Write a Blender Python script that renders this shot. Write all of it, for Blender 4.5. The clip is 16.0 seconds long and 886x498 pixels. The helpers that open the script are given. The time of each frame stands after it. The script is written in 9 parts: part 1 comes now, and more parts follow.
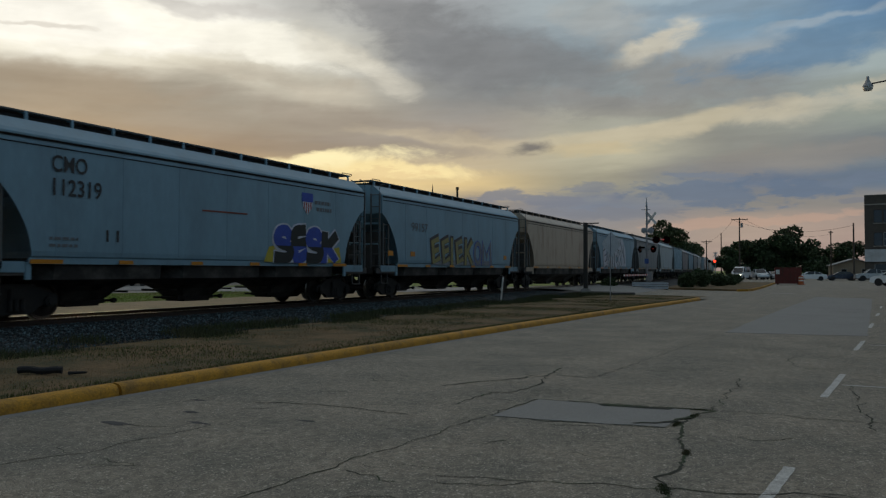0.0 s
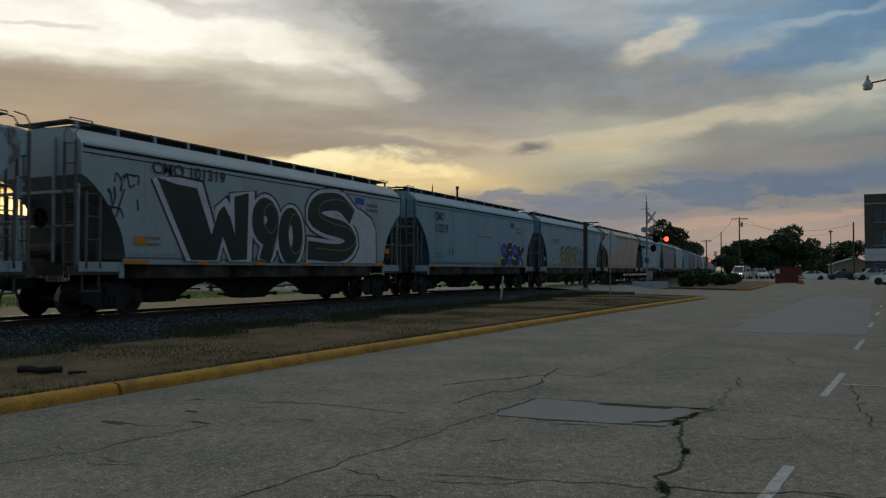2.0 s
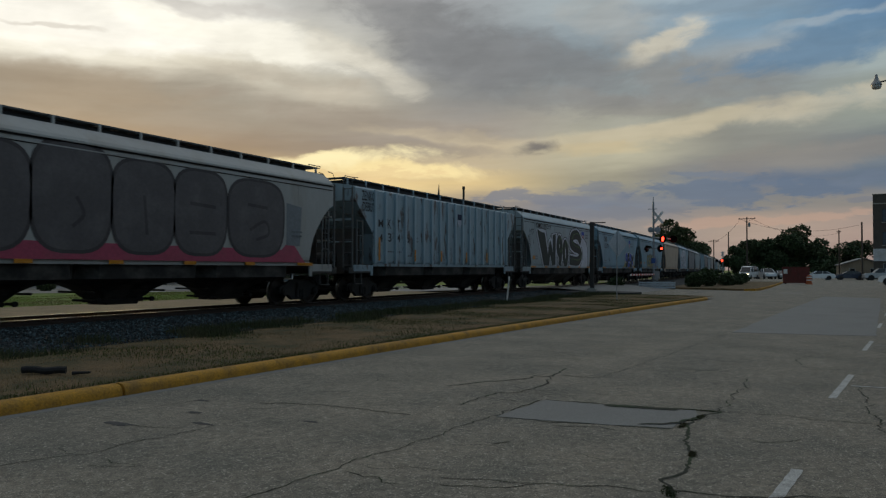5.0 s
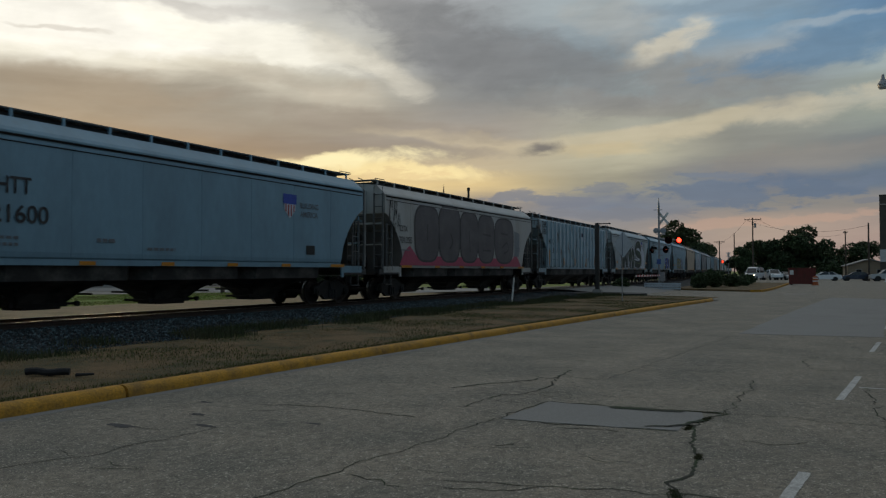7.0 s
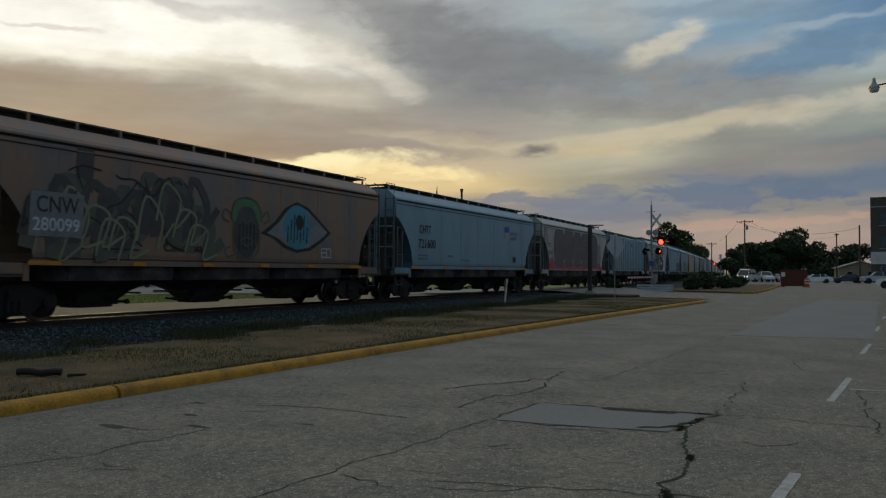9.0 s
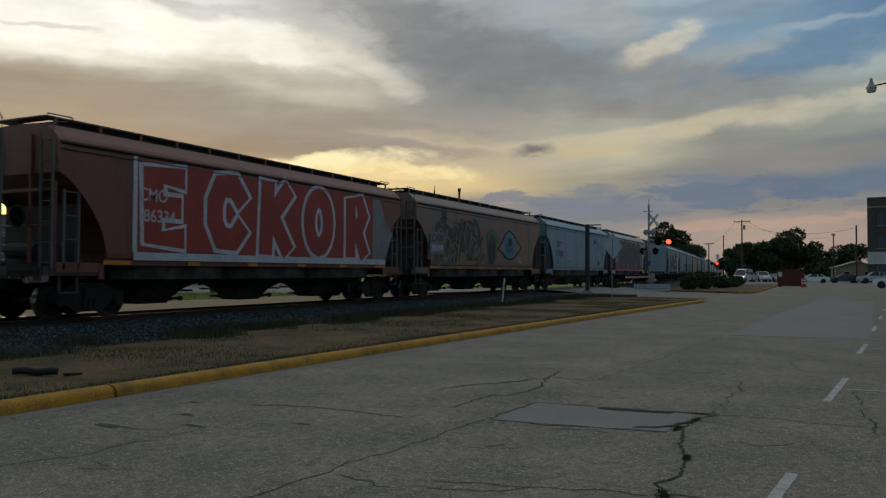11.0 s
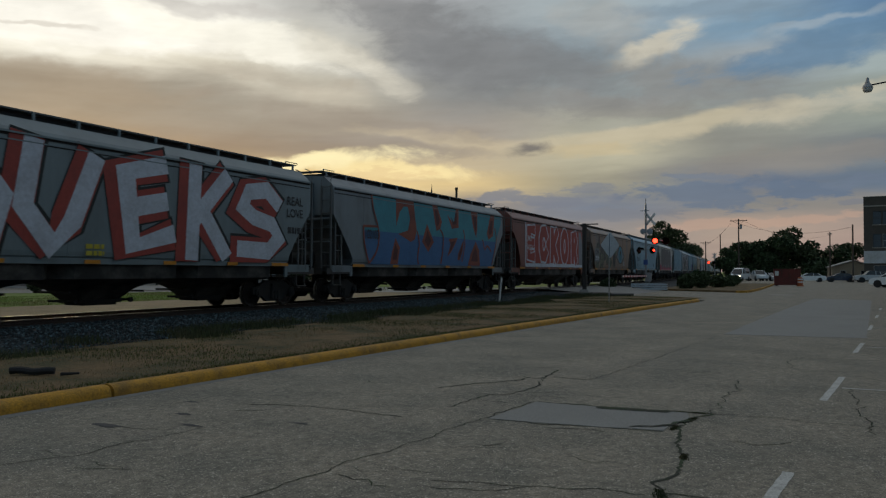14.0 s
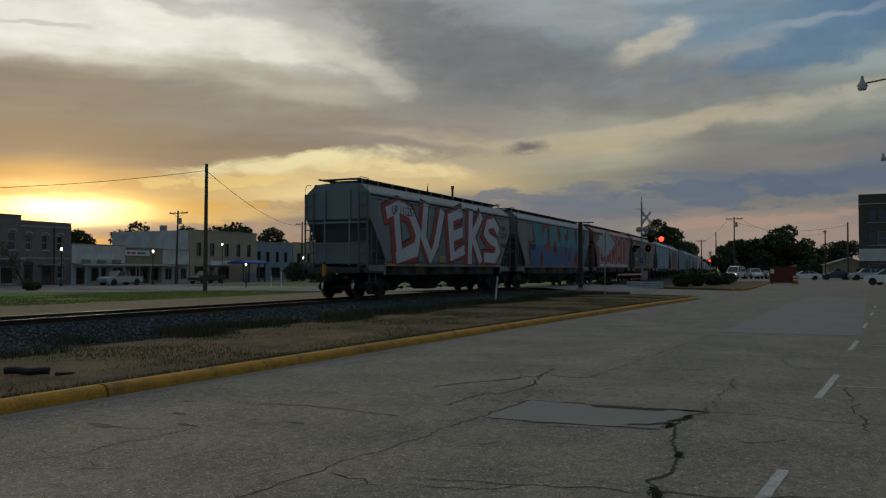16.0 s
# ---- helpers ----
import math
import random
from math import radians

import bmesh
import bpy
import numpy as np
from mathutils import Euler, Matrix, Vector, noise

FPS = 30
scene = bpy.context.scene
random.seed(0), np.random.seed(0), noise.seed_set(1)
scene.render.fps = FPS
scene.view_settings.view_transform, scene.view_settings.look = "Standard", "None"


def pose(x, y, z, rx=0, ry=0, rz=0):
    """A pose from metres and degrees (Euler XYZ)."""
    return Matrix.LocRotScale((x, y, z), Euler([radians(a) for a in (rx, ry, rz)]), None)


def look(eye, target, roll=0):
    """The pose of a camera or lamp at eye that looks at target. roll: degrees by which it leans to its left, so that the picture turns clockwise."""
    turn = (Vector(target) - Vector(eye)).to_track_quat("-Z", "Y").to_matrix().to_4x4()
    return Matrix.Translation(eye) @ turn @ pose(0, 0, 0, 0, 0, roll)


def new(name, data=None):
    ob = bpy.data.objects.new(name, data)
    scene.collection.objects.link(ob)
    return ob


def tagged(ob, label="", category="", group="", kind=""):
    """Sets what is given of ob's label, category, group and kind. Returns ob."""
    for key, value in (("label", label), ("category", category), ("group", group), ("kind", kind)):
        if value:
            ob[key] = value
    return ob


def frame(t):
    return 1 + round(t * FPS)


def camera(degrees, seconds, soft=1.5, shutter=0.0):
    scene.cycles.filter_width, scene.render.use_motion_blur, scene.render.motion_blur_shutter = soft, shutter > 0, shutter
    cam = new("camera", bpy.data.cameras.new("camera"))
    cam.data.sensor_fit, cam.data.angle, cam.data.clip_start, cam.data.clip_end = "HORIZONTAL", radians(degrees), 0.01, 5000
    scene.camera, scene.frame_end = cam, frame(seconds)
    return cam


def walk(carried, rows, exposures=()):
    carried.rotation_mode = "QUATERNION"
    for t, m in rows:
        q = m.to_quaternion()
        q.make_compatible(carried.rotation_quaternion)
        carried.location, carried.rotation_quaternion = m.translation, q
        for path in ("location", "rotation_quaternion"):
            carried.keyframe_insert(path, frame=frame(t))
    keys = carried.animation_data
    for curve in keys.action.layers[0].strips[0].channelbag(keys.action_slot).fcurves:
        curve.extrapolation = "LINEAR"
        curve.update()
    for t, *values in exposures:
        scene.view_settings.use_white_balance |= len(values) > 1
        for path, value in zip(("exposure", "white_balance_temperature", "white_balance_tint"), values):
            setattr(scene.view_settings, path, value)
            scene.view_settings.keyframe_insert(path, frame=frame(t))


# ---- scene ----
cam = camera(59.31, 16.0, soft=1.25, shutter=0.15)
# seconds, eye, heading, pitch, lean (degrees); the camera is held in the hand and barely moves
HELD = [
    (0.0, -0.006, 0.005, 1.621, 26.054, 1.563, 0.048), (0.5, -0.010, -0.001, 1.621, 26.061, 1.562, 0.032),
    (1.0, -0.000, 0.007, 1.622, 26.069, 1.537, 0.050), (1.5, 0.000, 0.000, 1.620, 26.060, 1.545, 0.020),
    (2.0, -0.007, 0.001, 1.619, 26.053, 1.521, 0.022), (2.5, -0.008, 0.001, 1.620, 26.044, 1.483, 0.048),
    (3.0, 0.000, 0.004, 1.619, 26.069, 1.452, 0.048), (3.5, -0.003, 0.002, 1.624, 26.077, 1.408, 0.062),
    (4.0, 0.009, 0.000, 1.624, 26.161, 1.429, 0.067), (6.5, 0.117, 0.018, 1.624, 26.940, 1.614, -0.033),
    (7.0, 0.111, 0.015, 1.622, 26.905, 1.621, -0.023), (7.5, 0.101, 0.014, 1.626, 26.805, 1.569, -0.030),
    (8.0, 0.101, 0.018, 1.626, 26.655, 1.600, 0.039), (8.5, 0.096, 0.018, 1.626, 26.512, 1.630, 0.105),
    (9.0, 0.094, 0.012, 1.622, 26.392, 1.705, 0.130), (11.5, 0.106, 0.012, 1.626, 26.159, 1.626, 0.215),
    (12.0, 0.104, 0.014, 1.628, 26.112, 1.607, 0.215), (12.5, 0.107, 0.014, 1.626, 26.109, 1.631, 0.200),
    (13.0, 0.105, 0.016, 1.626, 26.067, 1.618, 0.205), (13.5, 0.104, 0.014, 1.628, 26.051, 1.622, 0.195),
    (14.0, 0.098, 0.012, 1.628, 25.999, 1.594, 0.205), (14.5, 0.101, 0.012, 1.627, 25.926, 1.585, 0.170),
    (15.0, 0.095, 0.008, 1.630, 25.869, 1.528, 0.155), (15.5, 0.099, 0.006, 1.630, 25.767, 1.480, 0.150),
    (16.0, 0.101, 0.002, 1.631, 25.720, 1.496, 0.070),
]


def held(x, y, z, heading, pitch, lean):
    return pose(x, y, z, 90 + pitch, 0, heading - 90) @ pose(0, 0, 0, 0, 0, lean)


walk(cam, [(t, held(*row)) for t, *row in HELD], exposures=[(0.0, 0.0), (14.2, 0.0), (15.0, -0.08), (15.5, -0.12), (16.0, -0.3)])

# ---- sky and sun ----
SUN_AZ, SUN_EL = 52.3, 4.0      # degrees from the track's direction towards the far side, and above the horizon


def wire(tree, a, b):
    tree.links.new(a, b)


def build_sky():
    world = bpy.data.worlds.new("evening_sky")
    scene.world = world
    world.use_nodes = True
    nt = world.node_tree
    nt.nodes.clear()
    N = nt.nodes.new

    def math_node(op, a, b=None, c=None):
        n = N("ShaderNodeMath")
        n.operation = op
        for i, v in enumerate((a, b, c)):
            if v is None:
                continue
            if isinstance(v, (int, float)):
                n.inputs[i].default_value = v
            else:
                wire(nt, v, n.inputs[i])
        return n.outputs[0]

    def mix(fac, a, b):
        n = N("ShaderNodeMix")
        n.data_type = "RGBA"
        for s, v in ((n.inputs[0], fac), (n.inputs[6], a), (n.inputs[7], b)):
            if isinstance(v, (int, float)):
                s.default_value = v
            elif isinstance(v, tuple):
                s.default_value = v
            else:
                wire(nt, v, s)
        return n.outputs[2]

    coord = N("ShaderNodeTexCoord").outputs["Generated"]
    sep = N("ShaderNodeSeparateXYZ")
    wire(nt, coord, sep.inputs[0])
    x, y, z = sep.outputs
    # cloud plane: streaks lie level, small towards the horizon
    up = math_node("ADD", math_node("MAXIMUM", z, 0.0), 0.10)
    comb = N("ShaderNodeCombineXYZ")
    wire(nt, math_node("DIVIDE", x, up), comb.inputs[0])
    wire(nt, math_node("DIVIDE", y, up), comb.inputs[1])
    rot = N("ShaderNodeMapping")
    rot.inputs["Rotation"].default_value = (0, 0, radians(-26 + 14))
    rot.inputs["Scale"].default_value = (1.0, 0.7, 1.0)
    wire(nt, comb.outputs[0], rot.inputs[0])

    def noise_node(scale, detail, rough, warp=0.0):
        n = N("ShaderNodeTexNoise")
        n.inputs["Scale"].default_value = scale
        n.inputs["Detail"].default_value = detail
        n.inputs["Roughness"].default_value = rough
        n.inputs["Distortion"].default_value = warp
        wire(nt, rot.outputs[0], n.inputs["Vector"])
        return n.outputs[0]

    big, mid = noise_node(0.5, 4, 0.55, 0.8), noise_node(1.25, 6, 0.52, 0.4)
    # azimuth and elevation in degrees, bent by the clouds
    azim = math_node("MULTIPLY", math_node("ARCTAN2", y, x), 180 / math.pi)
    elev = math_node("MULTIPLY", math_node("ARCSINE", z), 180 / math.pi)
    wob = math_node("MULTIPLY", math_node("SUBTRACT", mid, 0.5), 1.0)
    azim = math_node("ADD", azim, math_node("MULTIPLY", math_node("SUBTRACT", big, 0.5), 6.0))
    elev_b = math_node("ADD", elev, math_node("MULTIPLY", wob, math_node("MULTIPLY_ADD", elev, 0.24, 0.5)))
    # level streaks low in the sky, torn puffs higher up
    lay = N("ShaderNodeCombineXYZ")
    wire(nt, math_node("MULTIPLY", azim, 0.055), lay.inputs[0])
    wire(nt, math_node("MULTIPLY_ADD", elev, 0.42, math_node("MULTIPLY", azim, 0.010)), lay.inputs[1])
    torn = N("ShaderNodeCombineXYZ")
    wire(nt, math_node("MULTIPLY_ADD", azim, 0.105, math_node("MULTIPLY", elev, 0.10)), torn.inputs[0])
    wire(nt, math_node("MULTIPLY", elev, 0.21), torn.inputs[1])

    def sheet_noise(vec, scale, detail, rough, warp):
        n = N("ShaderNodeTexNoise")
        n.inputs["Scale"].default_value, n.inputs["Detail"].default_value, n.inputs["Roughness"].default_value, n.inputs["Distortion"].default_value = scale, detail, rough, warp
        wire(nt, vec.outputs[0], n.inputs["Vector"])
        return math_node("SUBTRACT", n.outputs[0], 0.5)

    def crisp(v, width):
        """Firms a soft noise up into clouds with an edge, from -1 to 1."""
        n = N("ShaderNodeMapRange")
        n.interpolation_type = "SMOOTHSTEP"
        n.inputs["From Min"].default_value, n.inputs["From Max"].default_value = -width, width
        n.inputs["To Min"].default_value = -1.0
        wire(nt, v, n.inputs["Value"])
        return n.outputs[0]

    streak, puff, wisp = sheet_noise(lay, 1.6, 6, 0.52, 0.15), sheet_noise(torn, 1.5, 7, 0.52, 0.2), sheet_noise(lay, 4.6, 5, 0.55, 0.15)
    elev_b = math_node("ADD", elev_b, math_node("MULTIPLY", streak, math_node("MULTIPLY_ADD", elev, 0.05, 1.6)))
    fac = math_node("DIVIDE", elev_b, 30.0)
    high = N("ShaderNodeMapRange")
    high.inputs["From Min"].default_value, high.inputs["From Max"].default_value = 7.0, 14.0
    wire(nt, elev, high.inputs["Value"])

    def column(stops):
        n = N("ShaderNodeValToRGB")
        n.color_ramp.interpolation = "EASE"
        els = n.color_ramp.elements
        for i, (deg, r, g, b) in enumerate(stops):
            e = els[i] if i < 2 else els.new(1.0)
            e.position = deg / 30.0
            lin = [((c / 255 + 0.055) / 1.055) ** 2.4 for c in (r, g, b)]
            e.color = (*lin, 1)
        wire(nt, fac, n.inputs[0])
        return n.outputs[0]

    top = (30, 165, 168, 170)
    columns = [
        (140.0, [(0, 150, 145, 140), (8, 140, 145, 152), (18, 135, 142, 150), top]),
        (75.0, [(0, 225, 170, 90), (5, 225, 185, 120), (9, 150, 135, 115), (14, 185, 180, 165), (19, 205, 202, 192), top]),
        (53.0, [(0, 255, 190, 85), (1.6, 252, 185, 85), (2.3, 205, 165, 120), (2.9, 200, 165, 125), (3.5, 250, 208, 120), (5.4, 236, 184, 108), (8.2, 158, 140, 118), (12, 150, 143, 130),
                (14.8, 240, 236, 220), (16.6, 250, 247, 236), (19.5, 216, 214, 208), top]),
        (43.0, [(0, 228, 168, 92), (1.5, 200, 152, 98), (2.0, 142, 126, 119), (2.9, 150, 133, 122), (3.5, 226, 186, 116), (5.5, 220, 184, 124), (8, 150, 133, 115), (12.3, 152, 146, 134),
                (14.2, 222, 216, 198), (16.2, 254, 251, 240), (19, 228, 226, 218), top]),
        (34.5, [(0, 190, 155, 120), (1.6, 165, 142, 126), (3.3, 152, 137, 128), (4.4, 215, 188, 138), (5.8, 246, 222, 160), (7, 232, 203, 148), (8.6, 150, 136, 120), (10.5, 158, 148, 134), (13, 194, 188, 172),
                (16, 200, 198, 188), (19, 180, 180, 176), top]),
        (25.5, [(0, 160, 135, 120), (4.5, 150, 140, 130), (6.5, 220, 194, 142), (8.2, 190, 174, 146), (10, 164, 156, 146), (13, 136, 137, 136),
                (16, 132, 135, 138), (19, 160, 164, 166), top]),
        (15.0, [(0, 143, 136, 132), (2.8, 143, 137, 134), (4.6, 113, 122, 138), (6.5, 153, 148, 130), (8.6, 185, 180, 157), (10.5, 164, 163, 150),
                (13, 139, 147, 148), (16, 134, 146, 153), (19, 160, 172, 176), top]),
        (5.0, [(0, 153, 136, 130), (3.0, 170, 152, 140), (4.6, 132, 130, 128), (6.2, 105, 116, 134), (8.4, 136, 136, 130), (10.6, 145, 147, 138),
               (13, 139, 148, 152), (15, 149, 158, 163), (17, 124, 152, 173), (19.5, 145, 166, 181), top]),
        (-4.0, [(0, 149, 132, 128), (2.4, 164, 144, 136), (4.4, 139, 134, 130), (6, 99, 114, 132), (8.2, 118, 125, 130), (10.4, 143, 150, 142),
                (13.2, 160, 173, 173), (15.8, 101, 132, 159), (18, 92, 123, 154), top]),
        (-40.0, [(0, 125, 122, 130), (6, 115, 125, 140), (14, 112, 130, 148), top]),
    ]
    colour = None
    for i, (deg, stops) in enumerate(columns):
        c = column(stops)
        if colour is None:
            colour = c
            continue
        prev = columns[i - 1][0]
        m = N("ShaderNodeMapRange")
        m.interpolation_type = "SMOOTHSTEP"
        m.inputs["From Min"].default_value, m.inputs["From Max"].default_value = prev, deg
        wire(nt, azim, m.inputs["Value"])
        colour = mix(m.outputs[0], colour, c)
    # torn masses laid over the even sky
    tear = N("ShaderNodeCombineXYZ")
    wire(nt, math_node("MULTIPLY", math_node("ARCTAN2", y, x), 180 / math.pi * 0.16), tear.inputs[0])
    wire(nt, math_node("MULTIPLY", elev, 0.34), tear.inputs[1])
    shift_a, shift_e = sheet_noise(tear, 0.55, 3, 0.55, 0.0), sheet_noise(tear, 0.8, 4, 0.55, 0.0)
    ragged = sheet_noise(tear, 1.5, 8, 0.66, 0.5)
    fine_tear = N("ShaderNodeCombineXYZ")           # small torn lumps for the clouds low down
    wire(nt, math_node("MULTIPLY", math_node("ARCTAN2", y, x), 180 / math.pi * 0.30), fine_tear.inputs[0])
    wire(nt, math_node("MULTIPLY", elev, 0.95), fine_tear.inputs[1])
    lumpy = sheet_noise(fine_tear, 1.4, 8, 0.62, 0.3)
    bent = N("ShaderNodeCombineXYZ")
    wire(nt, math_node("MULTIPLY_ADD", shift_a, 9.0, math_node("MULTIPLY", math_node("ARCTAN2", y, x), 180 / math.pi)), bent.inputs[0])
    wire(nt, math_node("MULTIPLY_ADD", math_node("MULTIPLY", shift_e, math_node("MULTIPLY_ADD", elev, 0.12, 0.5)), 1.6, elev), bent.inputs[1])

    def mass(a, e, w, h, tilt, rgb, weight):
        """A soft cloud: azimuth, elevation, half width and height in degrees, tilt, colour, weight."""
        nonlocal colour
        mp = N("ShaderNodeMapping")
        mp.vector_type = "TEXTURE"
        mp.inputs["Location"].default_value = (a, e, 0)
        mp.inputs["Rotation"].default_value = (0, 0, radians(tilt))
        mp.inputs["Scale"].default_value = (w, h, 1)
        wire(nt, bent.outputs[0], mp.inputs[0])
        ball = N("ShaderNodeTexGradient")
        ball.gradient_type = "SPHERICAL"
        wire(nt, mp.outputs[0], ball.inputs[0])
        edge = N("ShaderNodeMapRange")
        edge.interpolation_type = "SMOOTHSTEP"
        edge.inputs["From Min"].default_value, edge.inputs["From Max"].default_value = (0.20, 0.62) if e < 7 else (0.12, 0.72)
        edge.inputs["To Max"].default_value = weight
        wire(nt, math_node("MULTIPLY_ADD", lumpy if e < 7 else ragged, 2.5 if e < 7 else 1.25, ball.outputs["Fac"]), edge.inputs["Value"])
        # nothing outside the mass itself
        inside = math_node("MINIMUM", math_node("MULTIPLY", ball.outputs["Fac"], 6.0), 1.0)
        lin = tuple(((c / 255 + 0.055) / 1.055) ** 2.4 for c in rgb)
        colour = mix(math_node("MULTIPLY", edge.outputs[0], inside), colour, (*lin, 1))

    # lit cloud
    mass(51.0, 16.2, 15.5, 3.07, -2, (255, 252, 241), 0.85)
    mass(40.6, 16.1, 14.2, 1.64, 9, (252, 248, 233), 0.8)
    mass(32.1, 14.9, 7.8, 1.48, 20, (214, 208, 192), 0.6)
    mass(35.4, 12.6, 6.1, 1.26, 4, (194, 184, 166), 0.5)
    mass(15.0, 17.7, 6.1, 2.30, 10, (168, 168, 164), 0.5)
    mass(10.5, 15.8, 5.3, 1.42, -16, (208, 200, 180), 0.8)
    mass(-0.3, 16.2, 7.2, 0.61, -5, (158, 170, 178), 0.6)
    mass(9.9, 10.0, 21.1, 1.13, -7, (200, 188, 160), 0.75)
    mass(-0.2, 10.9, 8.0, 1.37, -7, (188, 182, 164), 0.6)
    mass(25.8, 9.6, 8.9, 0.77, 5, (208, 192, 160), 0.6)
    mass(29.6, 7.4, 9.9, 1.01, 4, (252, 230, 170), 0.85)
    mass(14.7, 8.6, 6.5, 0.70, -2, (202, 184, 146), 0.6)
    mass(4.0, 3.4, 12.1, 0.6, -2, (192, 158, 140), 0.5)
    # grey cloud
    mass(53.7, 15.8, 4.5, 0.35, 3, (205, 199, 188), 0.6)
    mass(44.5, 18.2, 10.9, 1.05, 3, (188, 184, 178), 0.6)
    mass(52.3, 12.1, 15.1, 1.88, 3, (152, 139, 122), 0.6)
    mass(37.8, 13.5, 8.5, 1.02, 5, (166, 156, 141), 0.4)
    mass(27.9, 17.8, 13.1, 3.89, 26, (132, 132, 133), 0.7)
    mass(21.2, 15.0, 13.0, 3.98, 14, (124, 126, 128), 0.8)
    mass(32.1, 10.8, 17.0, 1.29, 7, (152, 141, 129), 0.5)
    mass(29.6, 9.0, 11.9, 0.83, 5, (150, 140, 130), 0.55)
    mass(8.0, 13.2, 9.0, 2.75, 8, (134, 135, 134), 0.8)
    mass(14.7, 11.8, 12.0, 1.26, 2, (138, 135, 131), 0.6)
    mass(20.2, 8.7, 3.7, 0.71, -2, (116, 111, 108), 0.95)
    mass(2.9, 7.4, 13.2, 1.43, -4, (140, 134, 128), 0.6)
    # blue gaps and the slate bank low over the line
    mass(0.8, 14.4, 10.7, 1.66, -8, (98, 128, 154), 0.85)
    mass(7.2, 17.7, 9.9, 1.16, 2, (126, 144, 158), 0.6)
    mass(19.2, 5.2, 8.7, 0.89, -2, (116, 122, 136), 0.8)
    mass(14.5, 6.2, 3.0, 0.53, -3, (118, 124, 136), 0.7)
    mass(7.5, 5.2, 7.0, 1.48, 3, (102, 115, 134), 0.9)
    mass(2.3, 5.6, 6.1, 0.88, 4, (98, 113, 134), 0.95)
    mass(-2.5, 5.9, 2.8, 0.74, -3, (104, 117, 136), 0.85)
    mass(14.7, 4.1, 7.5, 0.77, 2, (118, 122, 132), 0.75)
    mass(7.3, 6.4, 3.3, 0.51, 3, (112, 122, 138), 0.7)
    mass(-2.1, 4.5, 2.8, 0.37, -3, (118, 122, 132), 0.7)
    # round the setting sun
    mass(48.8, 8.6, 18.5, 1.53, 4, (160, 140, 112), 0.5)
    mass(35.8, 7.7, 11.1, 0.88, -6, (255, 240, 188), 0.9)
    mass(41.3, 6.3, 9.7, 0.63, -4, (248, 216, 140), 0.7)
    mass(32.5, 6.9, 8.2, 0.59, -4, (228, 200, 150), 0.6)
    mass(44.0, 2.5, 12.7, 1.15, -2, (160, 144, 134), 0.95)
    mass(35.0, 4.4, 8.6, 0.59, 0, (176, 148, 122), 0.6)
    mass(52.5, 1.9, 6.2, 0.48, 0, (252, 178, 72), 0.8)
    mass(44.0, 4.4, 8.0, 0.69, 2, (236, 180, 90), 0.6)
    # cloud grain: brightness streaks
    grain = math_node("ADD", math_node("MULTIPLY", math_node("SUBTRACT", mid, 0.5), 0.10), math_node("MULTIPLY", sheet_noise(torn, 4.6, 6, 0.55, 0.1), math_node("MULTIPLY_ADD", high.outputs[0], 0.14, 0.05)))
    grain = math_node("ADD", grain, math_node("MULTIPLY", crisp(puff, 0.14), math_node("MULTIPLY_ADD", high.outputs[0], 0.035, 0.015)))
    grain = math_node("ADD", grain, math_node("ADD", math_node("MULTIPLY", crisp(streak, 0.12), 0.025), math_node("MULTIPLY", wisp, 0.14)))
    gain = math_node("ADD", 1.03, grain)
    sc = N("ShaderNodeVectorMath")
    sc.operation = "SCALE"
    wire(nt, colour, sc.inputs[0])
    wire(nt, gain, sc.inputs["Scale"])
    cloud = sc.outputs[0]
    # the sun's glow behind thin cloud
    s = Vector((math.cos(radians(SUN_EL)) * math.cos(radians(SUN_AZ)), math.cos(radians(SUN_EL)) * math.sin(radians(SUN_AZ)), math.sin(radians(SUN_EL))))
    dot = N("ShaderNodeVectorMath")
    dot.operation = "DOT_PRODUCT"
    wire(nt, coord, dot.inputs[0])
    dot.inputs[1].default_value = s
    ga = math_node("POWER", math_node("ABSOLUTE", math_node("DIVIDE", math_node("SUBTRACT", azim, 51.8), 4.0)), 2.0)
    ge = math_node("POWER", math_node("ABSOLUTE", math_node("DIVIDE", math_node("SUBTRACT", elev_b, 4.0), 0.85)), 2.0)
    core = math_node("EXPONENT", math_node("MULTIPLY", math_node("ADD", ga, ge), -1.0))
    near = math_node("POWER", math_node("MAXIMUM", dot.outputs["Value"], 0.0), 900.0)
    wide = math_node("POWER", math_node("MAXIMUM", dot.outputs["Value"], 0.0), 120.0)
    glow = N("ShaderNodeVectorMath")
    glow.operation = "SCALE"
    glow.inputs[0].default_value = (1.0, 0.69, 0.27)
    wire(nt, math_node("ADD", math_node("MULTIPLY_ADD", core, 4.5, math_node("MULTIPLY", near, 0.28)), math_node("MULTIPLY", wide, 0.03)), glow.inputs["Scale"])
    add = N("ShaderNodeVectorMath")
    wire(nt, cloud, add.inputs[0])
    wire(nt, glow.outputs[0], add.inputs[1])
    sky = N("ShaderNodeTexSky")
    sky.sky_type = "NISHITA"
    sky.sun_disc = False
    sky.sun_elevation, sky.sun_rotation = radians(SUN_EL), radians(90 - SUN_AZ)
    scaled = N("ShaderNodeVectorMath")
    scaled.operation = "SCALE"
    wire(nt, sky.outputs[0], scaled.inputs[0])
    scaled.inputs["Scale"].default_value = 0.10
    total = mix(0.95, scaled.outputs[0], add.outputs[0])
    # the dark half of the sky behind the camera is the blue of dusk
    back = N("ShaderNodeMapRange")
    back.interpolation_type = "SMOOTHSTEP"
    ahead = N("ShaderNodeVectorMath")
